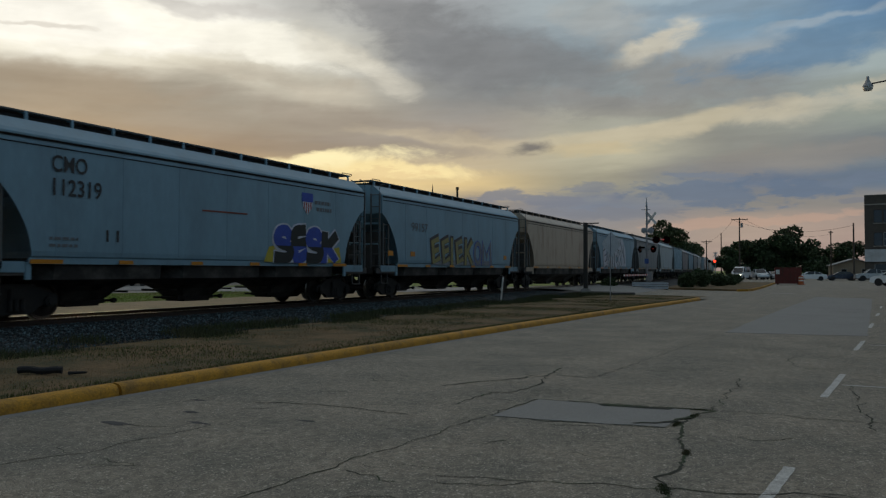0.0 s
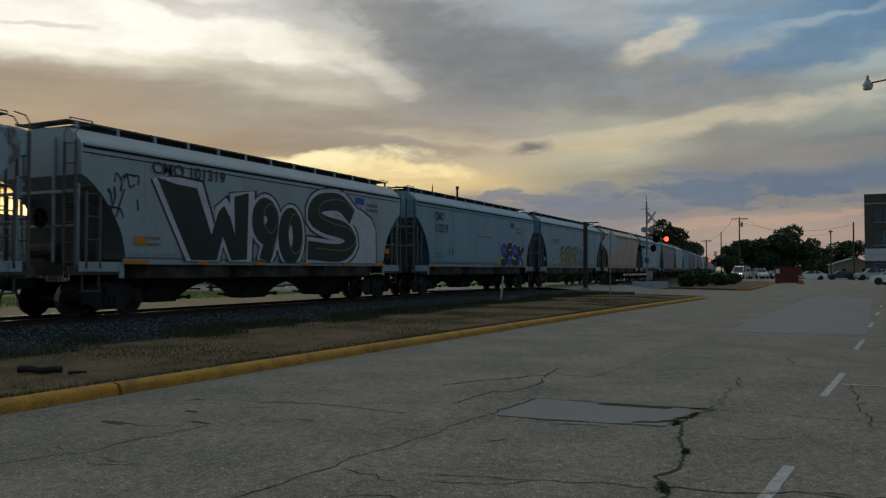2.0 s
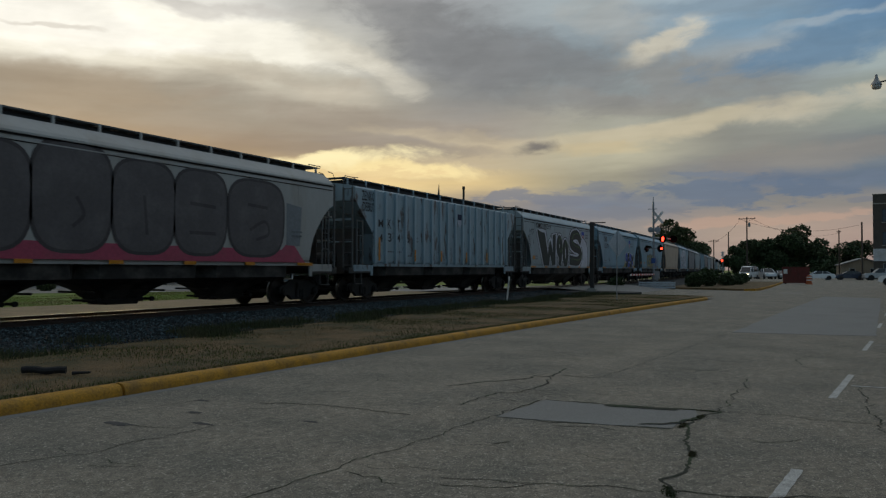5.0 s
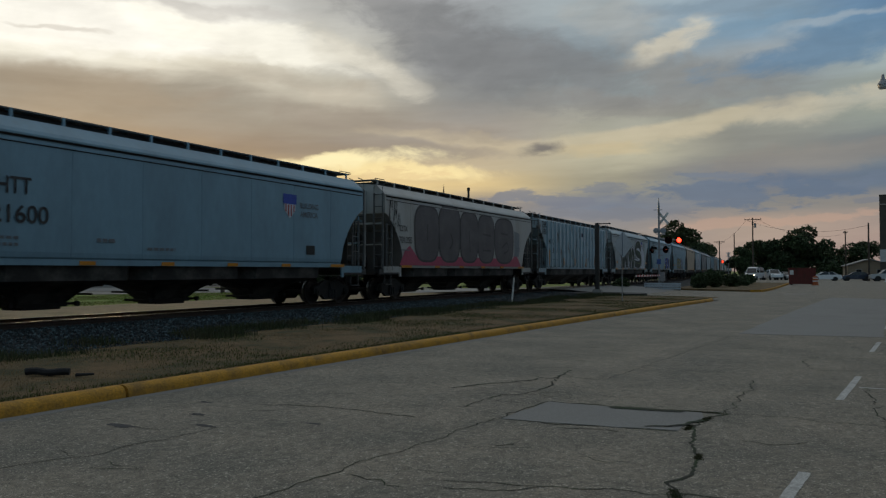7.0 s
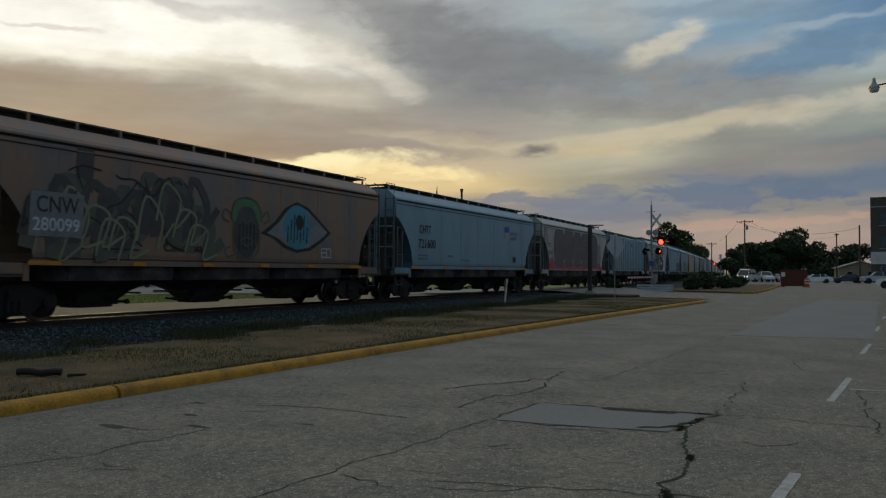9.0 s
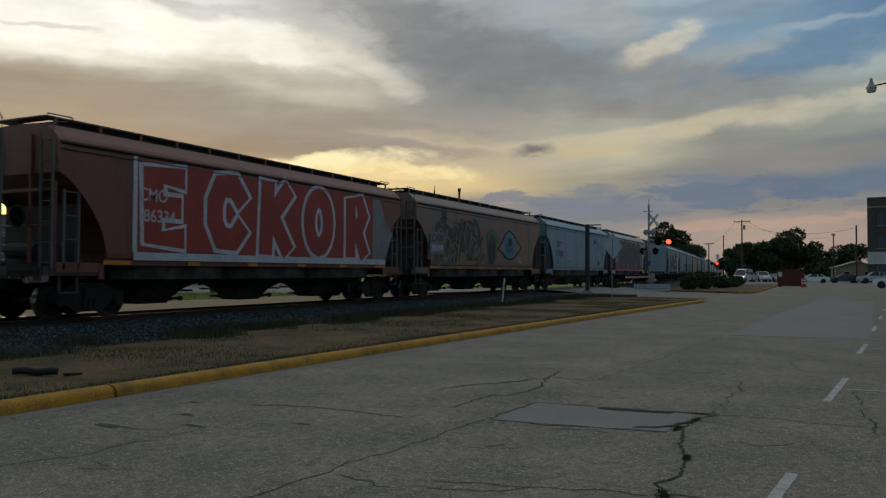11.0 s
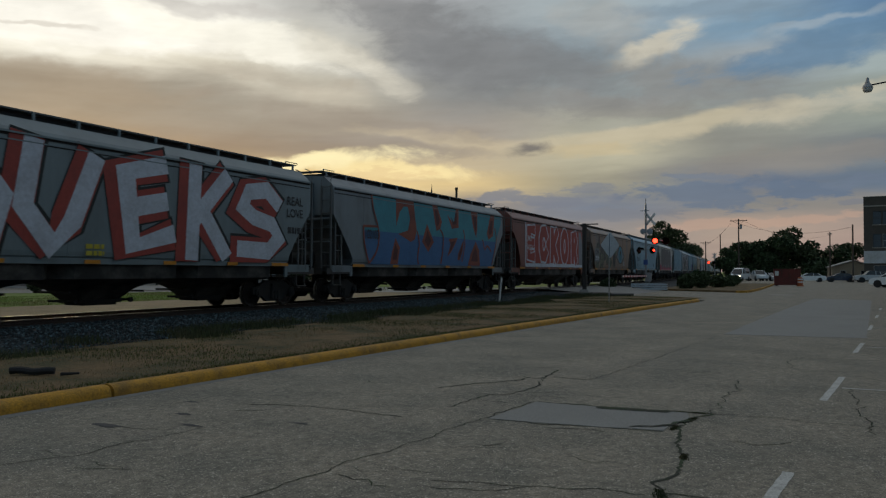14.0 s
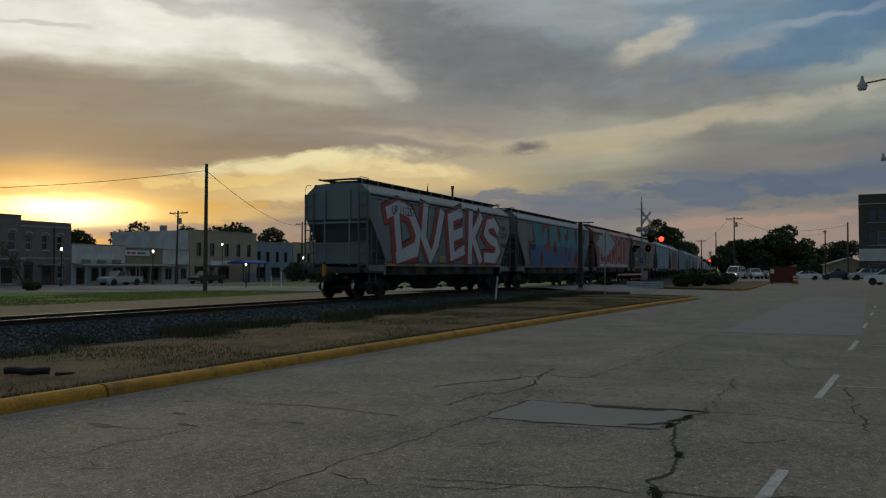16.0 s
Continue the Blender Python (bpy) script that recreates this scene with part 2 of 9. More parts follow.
    ahead.operation = "DOT_PRODUCT"
    wire(nt, coord, ahead.inputs[0])
    ahead.inputs[1].default_value = (math.cos(radians(30)), math.sin(radians(30)), 0)
    back.inputs["From Min"].default_value, back.inputs["From Max"].default_value = 0.35, -0.5
    wire(nt, ahead.outputs["Value"], back.inputs["Value"])
    dusk = mix(fac, (0.140, 0.222, 0.300, 1), (0.140, 0.205, 0.255, 1))
    total = mix(back.outputs[0], total, dusk)
    bg = N("ShaderNodeBackground")
    bg.inputs["Strength"].default_value = 1.0
    wire(nt, total, bg.inputs[0])
    out = N("ShaderNodeOutputWorld")
    wire(nt, bg.outputs[0], out.inputs[0])


build_sky()
sun = bpy.data.lights.new("sun", "SUN")
sun.energy, sun.angle, sun.color = 0.5, radians(10), (1.0, 0.74, 0.42)
sun_ob = new("sun", sun)
az, el = radians(SUN_AZ), radians(SUN_EL)
sun_ob.matrix_world = look((math.cos(az) * math.cos(el) * 50, math.sin(az) * math.cos(el) * 50, 50 * math.sin(el)), (0, 0, 0))

# ---- materials ----
def material(name, colour, rough=0.7, metal=0.0, spots=None, scale=6.0, amount=0.35, fine=40.0, fine_amount=0.25, bump=0.0, bump_scale=None,
             island=0.0, stretch=(1, 1, 1), thresh=(0.45, 0.7), coat=0.0, world_space=False, shape=0.0):
    """Base colour with stains of a second colour at one scale, grain at a finer one, and relief."""
    m = bpy.data.materials.new(name)
    m.use_nodes = True
    nt = m.node_tree
    N = nt.nodes.new
    bsdf = nt.nodes["Principled BSDF"]
    bsdf.inputs["Roughness"].default_value = rough
    bsdf.inputs["Metallic"].default_value = metal
    if coat:
        bsdf.inputs["Coat Weight"].default_value = coat
    tc = N("ShaderNodeTexCoord")
    if world_space:
        src = N("ShaderNodeNewGeometry").outputs["Position"]
    else:
        src = tc.outputs["Object"]
    mp = N("ShaderNodeMapping")
    mp.inputs["Scale"].default_value = stretch
    wire(nt, src, mp.inputs[0])

    def tex(sc, detail=6, rg=0.6):
        n = N("ShaderNodeTexNoise")
        n.inputs["Scale"].default_value, n.inputs["Detail"].default_value, n.inputs["Roughness"].default_value = sc, detail, rg
        wire(nt, mp.outputs[0], n.inputs["Vector"])
        return n.outputs[0]

    def mix(kind, fac, a, b):
        n = N("ShaderNodeMix")
        n.data_type, n.blend_type = "RGBA", kind
        for s, v in ((n.inputs[0], fac), (n.inputs[6], a), (n.inputs[7], b)):
            if isinstance(v, (int, float)):
                s.default_value = v
            elif isinstance(v, tuple):
                s.default_value = (*v, 1)
            else:
                wire(nt, v, s)
        return n.outputs[2]

    coarse, grain = tex(scale), tex(fine, 4, 0.7)
    ramp = N("ShaderNodeMapRange")
    ramp.inputs["From Min"].default_value, ramp.inputs["From Max"].default_value = thresh
    wire(nt, coarse, ramp.inputs["Value"])
    amt = N("ShaderNodeMath")
    amt.operation = "MULTIPLY"
    wire(nt, ramp.outputs[0], amt.inputs[0])
    amt.inputs[1].default_value = amount
    spots = spots or tuple(c * 0.55 for c in colour)
    col = mix("MIX", amt.outputs[0], tuple(colour), tuple(spots))
    g = N("ShaderNodeMapRange")
    g.inputs["To Min"].default_value, g.inputs["To Max"].default_value = 1 - fine_amount, 1 + fine_amount
    g.inputs["From Min"].default_value, g.inputs["From Max"].default_value = 0.3, 0.7
    wire(nt, grain, g.inputs["Value"])
    col = mix("MULTIPLY", 1.0, col, g.outputs[0])
    if island:
        info = N("ShaderNodeNewGeometry").outputs["Random Per Island"] if island > 0 else N("ShaderNodeObjectInfo").outputs["Random"]
        v = N("ShaderNodeMapRange")
        v.inputs["To Min"].default_value, v.inputs["To Max"].default_value = 1 - abs(island), 1 + abs(island)
        if island >= 1.0:                # few pale pieces among many dark ones
            p = N("ShaderNodeMath")
            p.operation = "POWER"
            wire(nt, info, p.inputs[0])
            p.inputs[1].default_value = 4.0
            info = p.outputs[0]
            v.inputs["To Min"].default_value, v.inputs["To Max"].default_value = 0.42, 4.2
        wire(nt, info, v.inputs["Value"])
        col = mix("MULTIPLY", 1.0, col, v.outputs[0])
    wire(nt, col, bsdf.inputs["Base Color"])
    rr = N("ShaderNodeMapRange")
    rr.inputs["To Min"].default_value, rr.inputs["To Max"].default_value = max(rough - 0.12, 0.02), min(rough + 0.12, 1)
    wire(nt, grain, rr.inputs["Value"])
    wire(nt, rr.outputs[0], bsdf.inputs["Roughness"])
    if bump:
        b = N("ShaderNodeBump")
        b.inputs["Strength"].default_value = min(bump, 1)
        b.inputs["Distance"].default_value = 0.02
        wire(nt, tex(bump_scale or fine, 4, 0.6), b.inputs["Height"])
        wire(nt, b.outputs[0], bsdf.inputs["Normal"])
    return m


def glowing(name, colour, strength):
    m = bpy.data.materials.new(name)
    m.use_nodes = True
    b = m.node_tree.nodes["Principled BSDF"]
    b.inputs["Base Color"].default_value = (*colour, 1)
    b.inputs["Emission Color"].default_value = (*colour, 1)
    b.inputs["Emission Strength"].default_value = strength
    return m


def glass(name, colour=(0.05, 0.06, 0.07), rough=0.06):
    m = bpy.data.materials.new(name)
    m.use_nodes = True
    b = m.node_tree.nodes["Principled BSDF"]
    b.inputs["Base Color"].default_value = (*colour, 1)
    b.inputs["Roughness"].default_value = rough
    b.inputs["Specular IOR Level"].default_value = 0.7
    return m


def aggregate(name, base, worn, chips, grit):
    """Old asphalt: pale stone chips and dark pits in a worn binder."""
    m = material(name, base, 0.76, spots=worn, scale=0.7, amount=0.95, fine=9, fine_amount=0.42, bump=0.6, bump_scale=34, world_space=True, thresh=(0.36, 0.62))
    nt = m.node_tree
    N = nt.nodes.new
    bsdf = nt.nodes["Principled BSDF"]
    under = bsdf.inputs["Base Color"].links[0].from_socket
    pos = N("ShaderNodeNewGeometry").outputs["Position"]
    for scale, lo, hi, colour in ((105.0, 0.89, 0.96, chips), (115.0, 0.80, 0.92, grit), (55.0, 0.965, 0.985, chips)):
        v = N("ShaderNodeTexVoronoi")
        v.inputs["Scale"].default_value = scale
        wire(nt, pos, v.inputs["Vector"])
        sep = N("ShaderNodeSeparateColor")
        wire(nt, v.outputs["Color"], sep.inputs[0])
        r = N("ShaderNodeMapRange")
        r.inputs["From Min"].default_value, r.inputs["From Max"].default_value = lo, hi
        r.inputs["To Max"].default_value = 0.75
        wire(nt, sep.outputs[0 if colour is chips else 1], r.inputs["Value"])
        mx = N("ShaderNodeMix")
        mx.data_type = "RGBA"
        wire(nt, r.outputs[0], mx.inputs[0])
        wire(nt, under, mx.inputs[6])
        mx.inputs[7].default_value = (*colour, 1)
        under = mx.outputs[2]
    wire(nt, under, bsdf.inputs["Base Color"])
    return m


ASPHALT = aggregate("old_asphalt", (0.282, 0.246, 0.190), (0.170, 0.160, 0.128), (0.60, 0.54, 0.45), (0.05, 0.05, 0.046))
ASPHALT_NEW = material("grey_concrete_patch", (0.242, 0.242, 0.232), 0.75, spots=(0.20, 0.198, 0.19), scale=0.6, amount=0.7, fine=45, fine_amount=0.25, bump=0.25, world_space=True)
TAR = material("tar_stain", (0.045, 0.045, 0.048), 0.7, scale=6, fine=50, world_space=True)
CRACK = material("crack_fill", (0.034, 0.036, 0.026), 0.95, spots=(0.034, 0.072, 0.020), scale=2.5, amount=0.9, fine=60, world_space=True)
WHITE_LINE = material("worn_white_line", (0.55, 0.55, 0.53), 0.8, spots=(0.22, 0.21, 0.2), scale=9, amount=0.7, fine=70, fine_amount=0.4, world_space=True)
KERB_YELLOW = material("yellow_kerb_paint", (0.51, 0.262, 0.022), 0.75, spots=(0.19, 0.115, 0.035), scale=3.5, amount=0.75, fine=35, fine_amount=0.35, bump=0.35, world_space=True)
KERB_GREY = material("kerb_concrete", (0.24, 0.235, 0.22), 0.9, scale=2, fine=35, bump=0.3, world_space=True)
DRY_GRASS = material("dry_grass_soil", (0.176, 0.114, 0.054), 1.0, spots=(0.058, 0.058, 0.022), scale=0.9, amount=0.9, fine=26, fine_amount=0.5, bump=0.8, bump_scale=30, world_space=True, thresh=(0.42, 0.62))
DRY_SOIL = material("pale_dry_soil", (0.26, 0.195, 0.115), 1.0, spots=(0.15, 0.13, 0.06), scale=0.7, amount=0.8, fine=22, fine_amount=0.4, bump=0.6, bump_scale=24, world_space=True)
GREEN_GRASS = material("green_grass_soil", (0.15, 0.215, 0.03), 1.0, spots=(0.16, 0.13, 0.06), scale=0.25, amount=0.8, fine=14, fine_amount=0.5, bump=0.8, bump_scale=20, world_space=True)
BALLAST = material("ballast_bed", (0.020, 0.025, 0.029), 0.95, spots=(0.018, 0.022, 0.025), scale=8, amount=0.9, fine=30, fine_amount=0.7, bump=1.0, bump_scale=22, world_space=True)
STONE = material("ballast_stone", (0.026, 0.042, 0.049), 0.9, scale=9, fine=50, fine_amount=0.3, island=1.0, world_space=True)
GRAVEL_ROAD = material("pale_concrete_lane", (0.30, 0.28, 0.245), 0.9, spots=(0.25, 0.23, 0.2), scale=0.3, amount=0.7, fine=20, world_space=True)
RAIL_TOP = material("polished_rail_head", (0.30, 0.28, 0.26), 0.42, 1.0, scale=3, amount=0.3, fine=60, fine_amount=0.15)
RAIL_RUST = material("rusty_rail", (0.040, 0.026, 0.020), 0.85, spots=(0.026, 0.018, 0.015), scale=4, fine=40)
TIE_WOOD = material("creosoted_tie", (0.06, 0.045, 0.035), 0.9, spots=(0.03, 0.025, 0.022), scale=6, fine=40, stretch=(8, 1, 8), bump=0.4, island=-0.25)
DARK_STEEL = material("dark_underframe", (0.017, 0.017, 0.017), 0.8, spots=(0.034, 0.026, 0.02), scale=2.5, amount=0.7, fine=30)
WHEEL_STEEL = material("wheel_steel", (0.045, 0.038, 0.034), 0.55, 0.5, spots=(0.07, 0.045, 0.03), scale=5, fine=30)
TREAD = material("wheel_tread", (0.45, 0.43, 0.40), 0.28, 1.0, scale=5, fine=40)

# ---- mesh helpers ----
def link_mesh(name, bm, mat, smooth=False):
    me = bpy.data.meshes.new(name)
    bm.normal_update()
    bm.to_mesh(me)
    bm.free()
    for m in (mat if isinstance(mat, (list, tuple)) else [mat]):
        me.materials.append(m)
    if smooth:
        for p in me.polygons:
            p.use_smooth = True
    return me


def part(name, bm, mat, parent=None, label="", smooth=False, at=None):
    """ONE mesh object, under a thing or a part."""
    ob = new(name, link_mesh(name, bm, mat, smooth) if isinstance(bm, bmesh.types.BMesh) else bm)
    if parent is not None:
        ob.parent = parent
    if at is not None:
        ob.matrix_basis = at
    if label:
        tagged(ob, label)
    return ob


def shared(name, mesh, mat, parent, at=None, label=""):
    """A part on mesh data that several things share, with a paint of its own."""
    ob = part(name, mesh, None, parent, label, at=at)
    if mat is not None:
        ob.material_slots[0].link = "OBJECT"
        ob.material_slots[0].material = mat
    return ob


def thing(name, at, label, category, group="", kind=""):
    ob = new(name)
    ob.empty_display_size = 0.3
    ob.matrix_basis = at
    return tagged(ob, label, category, group, kind)


def box(bm, c, s, rot=None, bevel=0.0, taper=None):
    """A box at c of size s; taper scales its top in x and y."""
    r = bmesh.ops.create_cube(bm, size=1.0)
    vs = r["verts"]
    for v in vs:
        f = (1, 1)
        if taper and v.co.z > 0:
            f = taper
        v.co = Vector((v.co.x * s[0] * f[0], v.co.y * s[1] * f[1], v.co.z * s[2]))
    if bevel:
        es = list({e for v in vs for e in v.link_edges})
        g = bmesh.ops.bevel(bm, geom=es, offset=bevel, segments=2, affect="EDGES")
        vs = list({v for f in g["faces"] for v in f.verts} | {v for v in vs if v.is_valid})
    m = Matrix.Translation(c) @ (rot if rot is not None else Matrix.Identity(4))
    bmesh.ops.transform(bm, matrix=m, verts=vs)
    return vs


def rod(bm, a, b, r0, r1=None, seg=8, caps=True):
    a, b = Vector(a), Vector(b)
    d = b - a
    if d.length < 1e-6:
        return
    m = Matrix.Translation((a + b) / 2) @ d.to_track_quat("Z", "Y").to_matrix().to_4x4()
    bmesh.ops.create_cone(bm, cap_ends=caps, segments=seg, radius1=r0, radius2=r0 if r1 is None else r1, depth=d.length, matrix=m)


def prism(bm, pts, depth, m=None):
    """A flat outline (x, z) pushed along y from 0 to depth."""
    m = m or Matrix.Identity(4)
    a = [bm.verts.new(m @ Vector((x, 0, z))) for x, z in pts]
    b = [bm.verts.new(m @ Vector((x, depth, z))) for x, z in pts]
    n = len(pts)
    bm.faces.new(a)
    bm.faces.new(b[::-1])
    for i in range(n):
        bm.faces.new((a[i], b[i], b[(i + 1) % n], a[(i + 1) % n]))
    return a + b


def lathe(bm, prof, seg=20, m=None):
    """Turns (radius, height) points about z."""
    m = m or Matrix.Identity(4)
    rings = []
    for r, h in prof:
        rings.append([bm.verts.new(m @ Vector((r * math.cos(2 * math.pi * k / seg), r * math.sin(2 * math.pi * k / seg), h))) for k in range(seg)])
    for a, b in zip(rings, rings[1:]):
        for k in range(seg):
            bm.faces.new((a[k], a[(k + 1) % seg], b[(k + 1) % seg], b[k]))
    if prof[0][0] > 1e-4:
        bm.faces.new(rings[0][::-1])
    if prof[-1][0] > 1e-4:
        bm.faces.new(rings[-1])


def sheet(bm, rows):
    """A quad sheet through rows of points."""
    vs = [[bm.verts.new(p) for p in r] for r in rows]
    for a, b in zip(vs, vs[1:]):
        for i in range(len(a) - 1):
            bm.faces.new((a[i], a[i + 1], b[i + 1], b[i]))
    return vs


def tube(bm, pts, r, seg=6):
    """A round bar bent through pts, in one piece."""
    pts = [Vector(p) for p in pts]
    rings = []
    for i, p in enumerate(pts):
        d = (pts[min(i + 1, len(pts) - 1)] - pts[max(i - 1, 0)]).normalized()
        q = d.to_track_quat("Z", "Y")
        rings.append([bm.verts.new(p + q @ Vector((r * math.cos(2 * math.pi * k / seg), r * math.sin(2 * math.pi * k / seg), 0))) for k in range(seg)])
    for a, b in zip(rings, rings[1:]):
        for k in range(seg):
            bm.faces.new((a[k], a[(k + 1) % seg], b[(k + 1) % seg], b[k]))
    bm.faces.new(rings[0][::-1])
    bm.faces.new(rings[-1])


def rnd(a, b):
    return random.uniform(a, b)


def fbm(x, y, s=1.0):
    return noise.noise((x * s, y * s, 3.7))

# ---- ground, road, verge ----
RAIL_Z, TRACK_Y = 0.40, 18.24
BEND_FROM, BEND_LEN, BEND = 41.6, 86.9, radians(5.3)


def track(s, off=0.0):
    """The point s metres along the line, off metres to its far side, and the heading there."""
    r = BEND_LEN / BEND
    if s <= BEND_FROM:
        x, y, h = s, TRACK_Y, 0.0
    elif s <= BEND_FROM + BEND_LEN:
        h = (s - BEND_FROM) / r
        x, y = BEND_FROM + r * math.sin(h), TRACK_Y + r * (1 - math.cos(h))
    else:
        h, d = BEND, s - BEND_FROM - BEND_LEN
        x, y = BEND_FROM + r * math.sin(h) + d * math.cos(h), TRACK_Y + r * (1 - math.cos(h)) + d * math.sin(h)
    return x - math.sin(h) * off, y + math.cos(h) * off, h


def kerb_y(x):
    return 8.38 - 0.03 * x - 0.0006 * x * abs(x)


def far_z(y):
    """The town side lies a little lower than the road."""
    return -0.45 * min(max((y - 30) / 35, 0), 1)


def build_ground():
    bm = bmesh.new()
    ys = [-2500, -300, -60, 12, 24, 30, 36, 42, 48, 54, 60, 66, 80, 120, 300, 3000]
    xs = [-2500, -300, -60, 0, 30, 60, 90, 120, 200, 400, 3000]
    sheet(bm, [[(x, y, -0.06 + far_z(y)) for x in xs] for y in ys])
    tagged(part("ground", bm, GREEN_GRASS), "green and dry grass ground running out to the horizon", "ground", kind="structure")
    # carriageway: one asphalt sheet with the cross street and the parking area
    bm = bmesh.new()
    sheet(bm, [[(x, y, 0.0) for x in (-80, -20, 0, 20, 45, 70, 110, 180, 420)] for y in (-60, -20, -8, 0, 4, 9)])
    sheet(bm, [[(x, y, 0.004) for x in (49.5, 58, 68)] for y in (8.9, 10, 12)])
    sheet(bm, [[(x, y, -0.01) for x in (107, 140, 200, 300)] for y in (8.8, 16, 30)])
    tagged(part("road", bm, ASPHALT), "worn grey asphalt street with cracks and patches", "road", kind="structure")
    # cross street over the line
    bm = bmesh.new()
    rows = []
    for y, z in ((12, 0.008), (14.5, 0.25), (16.5, RAIL_Z - 0.012), (20.0, RAIL_Z - 0.012), (23, 0.2), (28, 0.0), (45, -0.2), (70, -0.44), (140, -0.44)):
        rows.append([(x + (y - 12) * 0.09, y, z) for x in (50, 55, 60, 67)])
    sheet(bm, rows)
    tagged(part("cross_street", bm, ASPHALT_NEW), "grey street crossing the railway on a hump", "street", kind="structure")


def verge_strip():
    bm = bmesh.new()
    rows = []
    n = 14
    for i in range(170):
        x = -60 + i * 0.64
        ya, yb = kerb_y(min(x, 60)) + 0.17, 13.0 + 0.5 * fbm(x, 0, 0.25)
        row = []
        for k in range(n + 1):
            f = k / n
            y = ya + (yb - ya) * f
            z = 0.145 + 0.10 * math.sin(f * math.pi) * 0.5 + 0.02 * fbm(x, y, 0.9) * math.sin(f * math.pi) - 0.02 * f
            row.append((x, y, z))
        rows.append(row)
    rows = [r for r in rows if r[0][0] < 46.5]
    sheet(bm, rows)
    tagged(part("verge", bm, DRY_GRASS, smooth=True), "dry brown grass verge with green tufts between kerb and ballast", "grass verge", kind="structure")


def kerb_points():
    pts = [(x, kerb_y(x)) for x in np.arange(-40.8, 43.3, 1.0)]
    # the nose turns towards the crossing
    x0, y0 = pts[-1]
    for k in range(1, 9):
        a = radians(k * 11)
        pts.append((x0 + 3.4 * math.sin(a), y0 + 3.4 * (1 - math.cos(a)) - 0.09 * 3.4 * math.sin(a)))
    return pts


def build_kerb():
    kerb = thing("kerb", pose(0, 0, 0), "chipped yellow-painted concrete kerb along the street", "kerb", kind="structure")
    pts = kerb_points()
    prof = [(0.0, -0.05), (0.008, 0.07), (0.03, 0.115), (0.07, 0.145), (0.12, 0.156), (0.19, 0.157), (0.19, -0.05)]
    # cast lengths with open joints
    i = 0
    while i < len(pts) - 1:
        step = 3 if pts[i][0] < 42 else 2
        seg = pts[i:i + step + 1]
        bm = bmesh.new()
        rows = []
        for j, (x, y) in enumerate(seg):
            a = pts[max(i + j - 1, 0)]
            b = pts[min(i + j + 1, len(pts) - 1)]
            t = Vector((b[0] - a[0], b[1] - a[1])).normalized()
            nx, ny = -t.y, t.x
            gap = 0.022 if abs(x - 7.2) < 0.1 else 0.0025
            sh = gap if j == 0 else (-gap if j == len(seg) - 1 else 0)
            rows.append([(x + t.x * sh + nx * o, y + t.y * sh + ny * o, z + 0.004 * fbm(x, o, 2)) for o, z in prof])
        vs = sheet(bm, rows)
        for end in (vs[0], vs[-1][::-1]):
            bm.faces.new([bm.verts.new(v.co) for v in end])
        part("kerb_length", bm, KERB_YELLOW, kerb, smooth=True)
        i += step
    bm = bmesh.new()
    rows = []
    for x, y in pts:
        rows.append([(x, y - 0.16 - 0.03 * fbm(x, 1, 1.1), 0.004), (x, y - 0.004, 0.010)])
    sheet(bm, rows)
    tagged(part("gutter", bm, KERB_GREY, kerb), "pale concrete gutter strip")


build_ground()
verge_strip()
build_kerb()


def build_ballast():
    bm = bmesh.new()
    rows = []
    for i in range(230):
        s = -60 + i * 1.4
        row = []
        for off, z in ((-5.5, 0.02), (-4.6, 0.09), (-3.6, 0.15), (-2.7, 0.21), (-1.9, 0.235), (-0.7, 0.24), (0.7, 0.24), (1.9, 0.235), (2.8, 0.17), (4.4, 0.02), (5.6, -0.06)):
            x, y, h = track(s, off + (0.35 * fbm(s, off, 0.3) if abs(off) > 3 else 0))
            row.append((x, y, z + 0.02 * fbm(s, off, 1.3)))
        rows.append(row)
    sheet(bm, rows)
    tagged(part("ballast", bm, BALLAST, smooth=True), "dark crushed-stone ballast under the railway track", "ballast", kind="structure")


def build_rails():
    line = thing("railway_track", pose(0, 0, 0), "single railway track, polished rails on dark wooden ties", "railway track", kind="structure")
    prof = [(-0.07, -0.17), (0.07, -0.17), (0.07, -0.155), (0.012, -0.13), (0.012, -0.045), (0.036, -0.03), (0.036, -0.004), (0.03, 0.0), (-0.03, 0.0), (-0.036, -0.004), (-0.036, -0.03), (-0.012, -0.045), (-0.012, -0.13), (-0.07, -0.155)]
    for side in (-0.7525, 0.7525):
        bm = bmesh.new()
        rows = []
        for s in [-60, -20, 0, 20, 40] + list(range(44, 136, 4)) + [180, 400]:
            x, y, h = track(s, side)
            rows.append([(x - math.sin(h) * o, y + math.cos(h) * o, RAIL_Z + z) for o, z in prof + prof[:1]])
        sheet(bm, rows)
        for f in bm.faces:
            f.material_index = 0
        ob = part("rail", bm, [RAIL_RUST, RAIL_TOP], line)
        for p in ob.data.polygons:
            if sum(ob.data.vertices[v].co.z for v in p.vertices) / len(p.vertices) > RAIL_Z - 0.003:
                p.material_index = 1
    bm = bmesh.new()
    box(bm, (0, 0, 0), (0.22, 2.6, 0.17), bevel=0.012)
    me = link_mesh("tie", bm, TIE_WOOD)
    s = -8.0
    while s < 118:
        x, y, h = track(s)
        if not 50 < x < 68:
            part("tie", me, None, line, at=pose(x, y, RAIL_Z - 0.255 + rnd(-0.008, 0.008), 0, 0, math.degrees(h) + rnd(-1, 1)))
        s += 0.55
    return line


build_ballast()
build_rails()

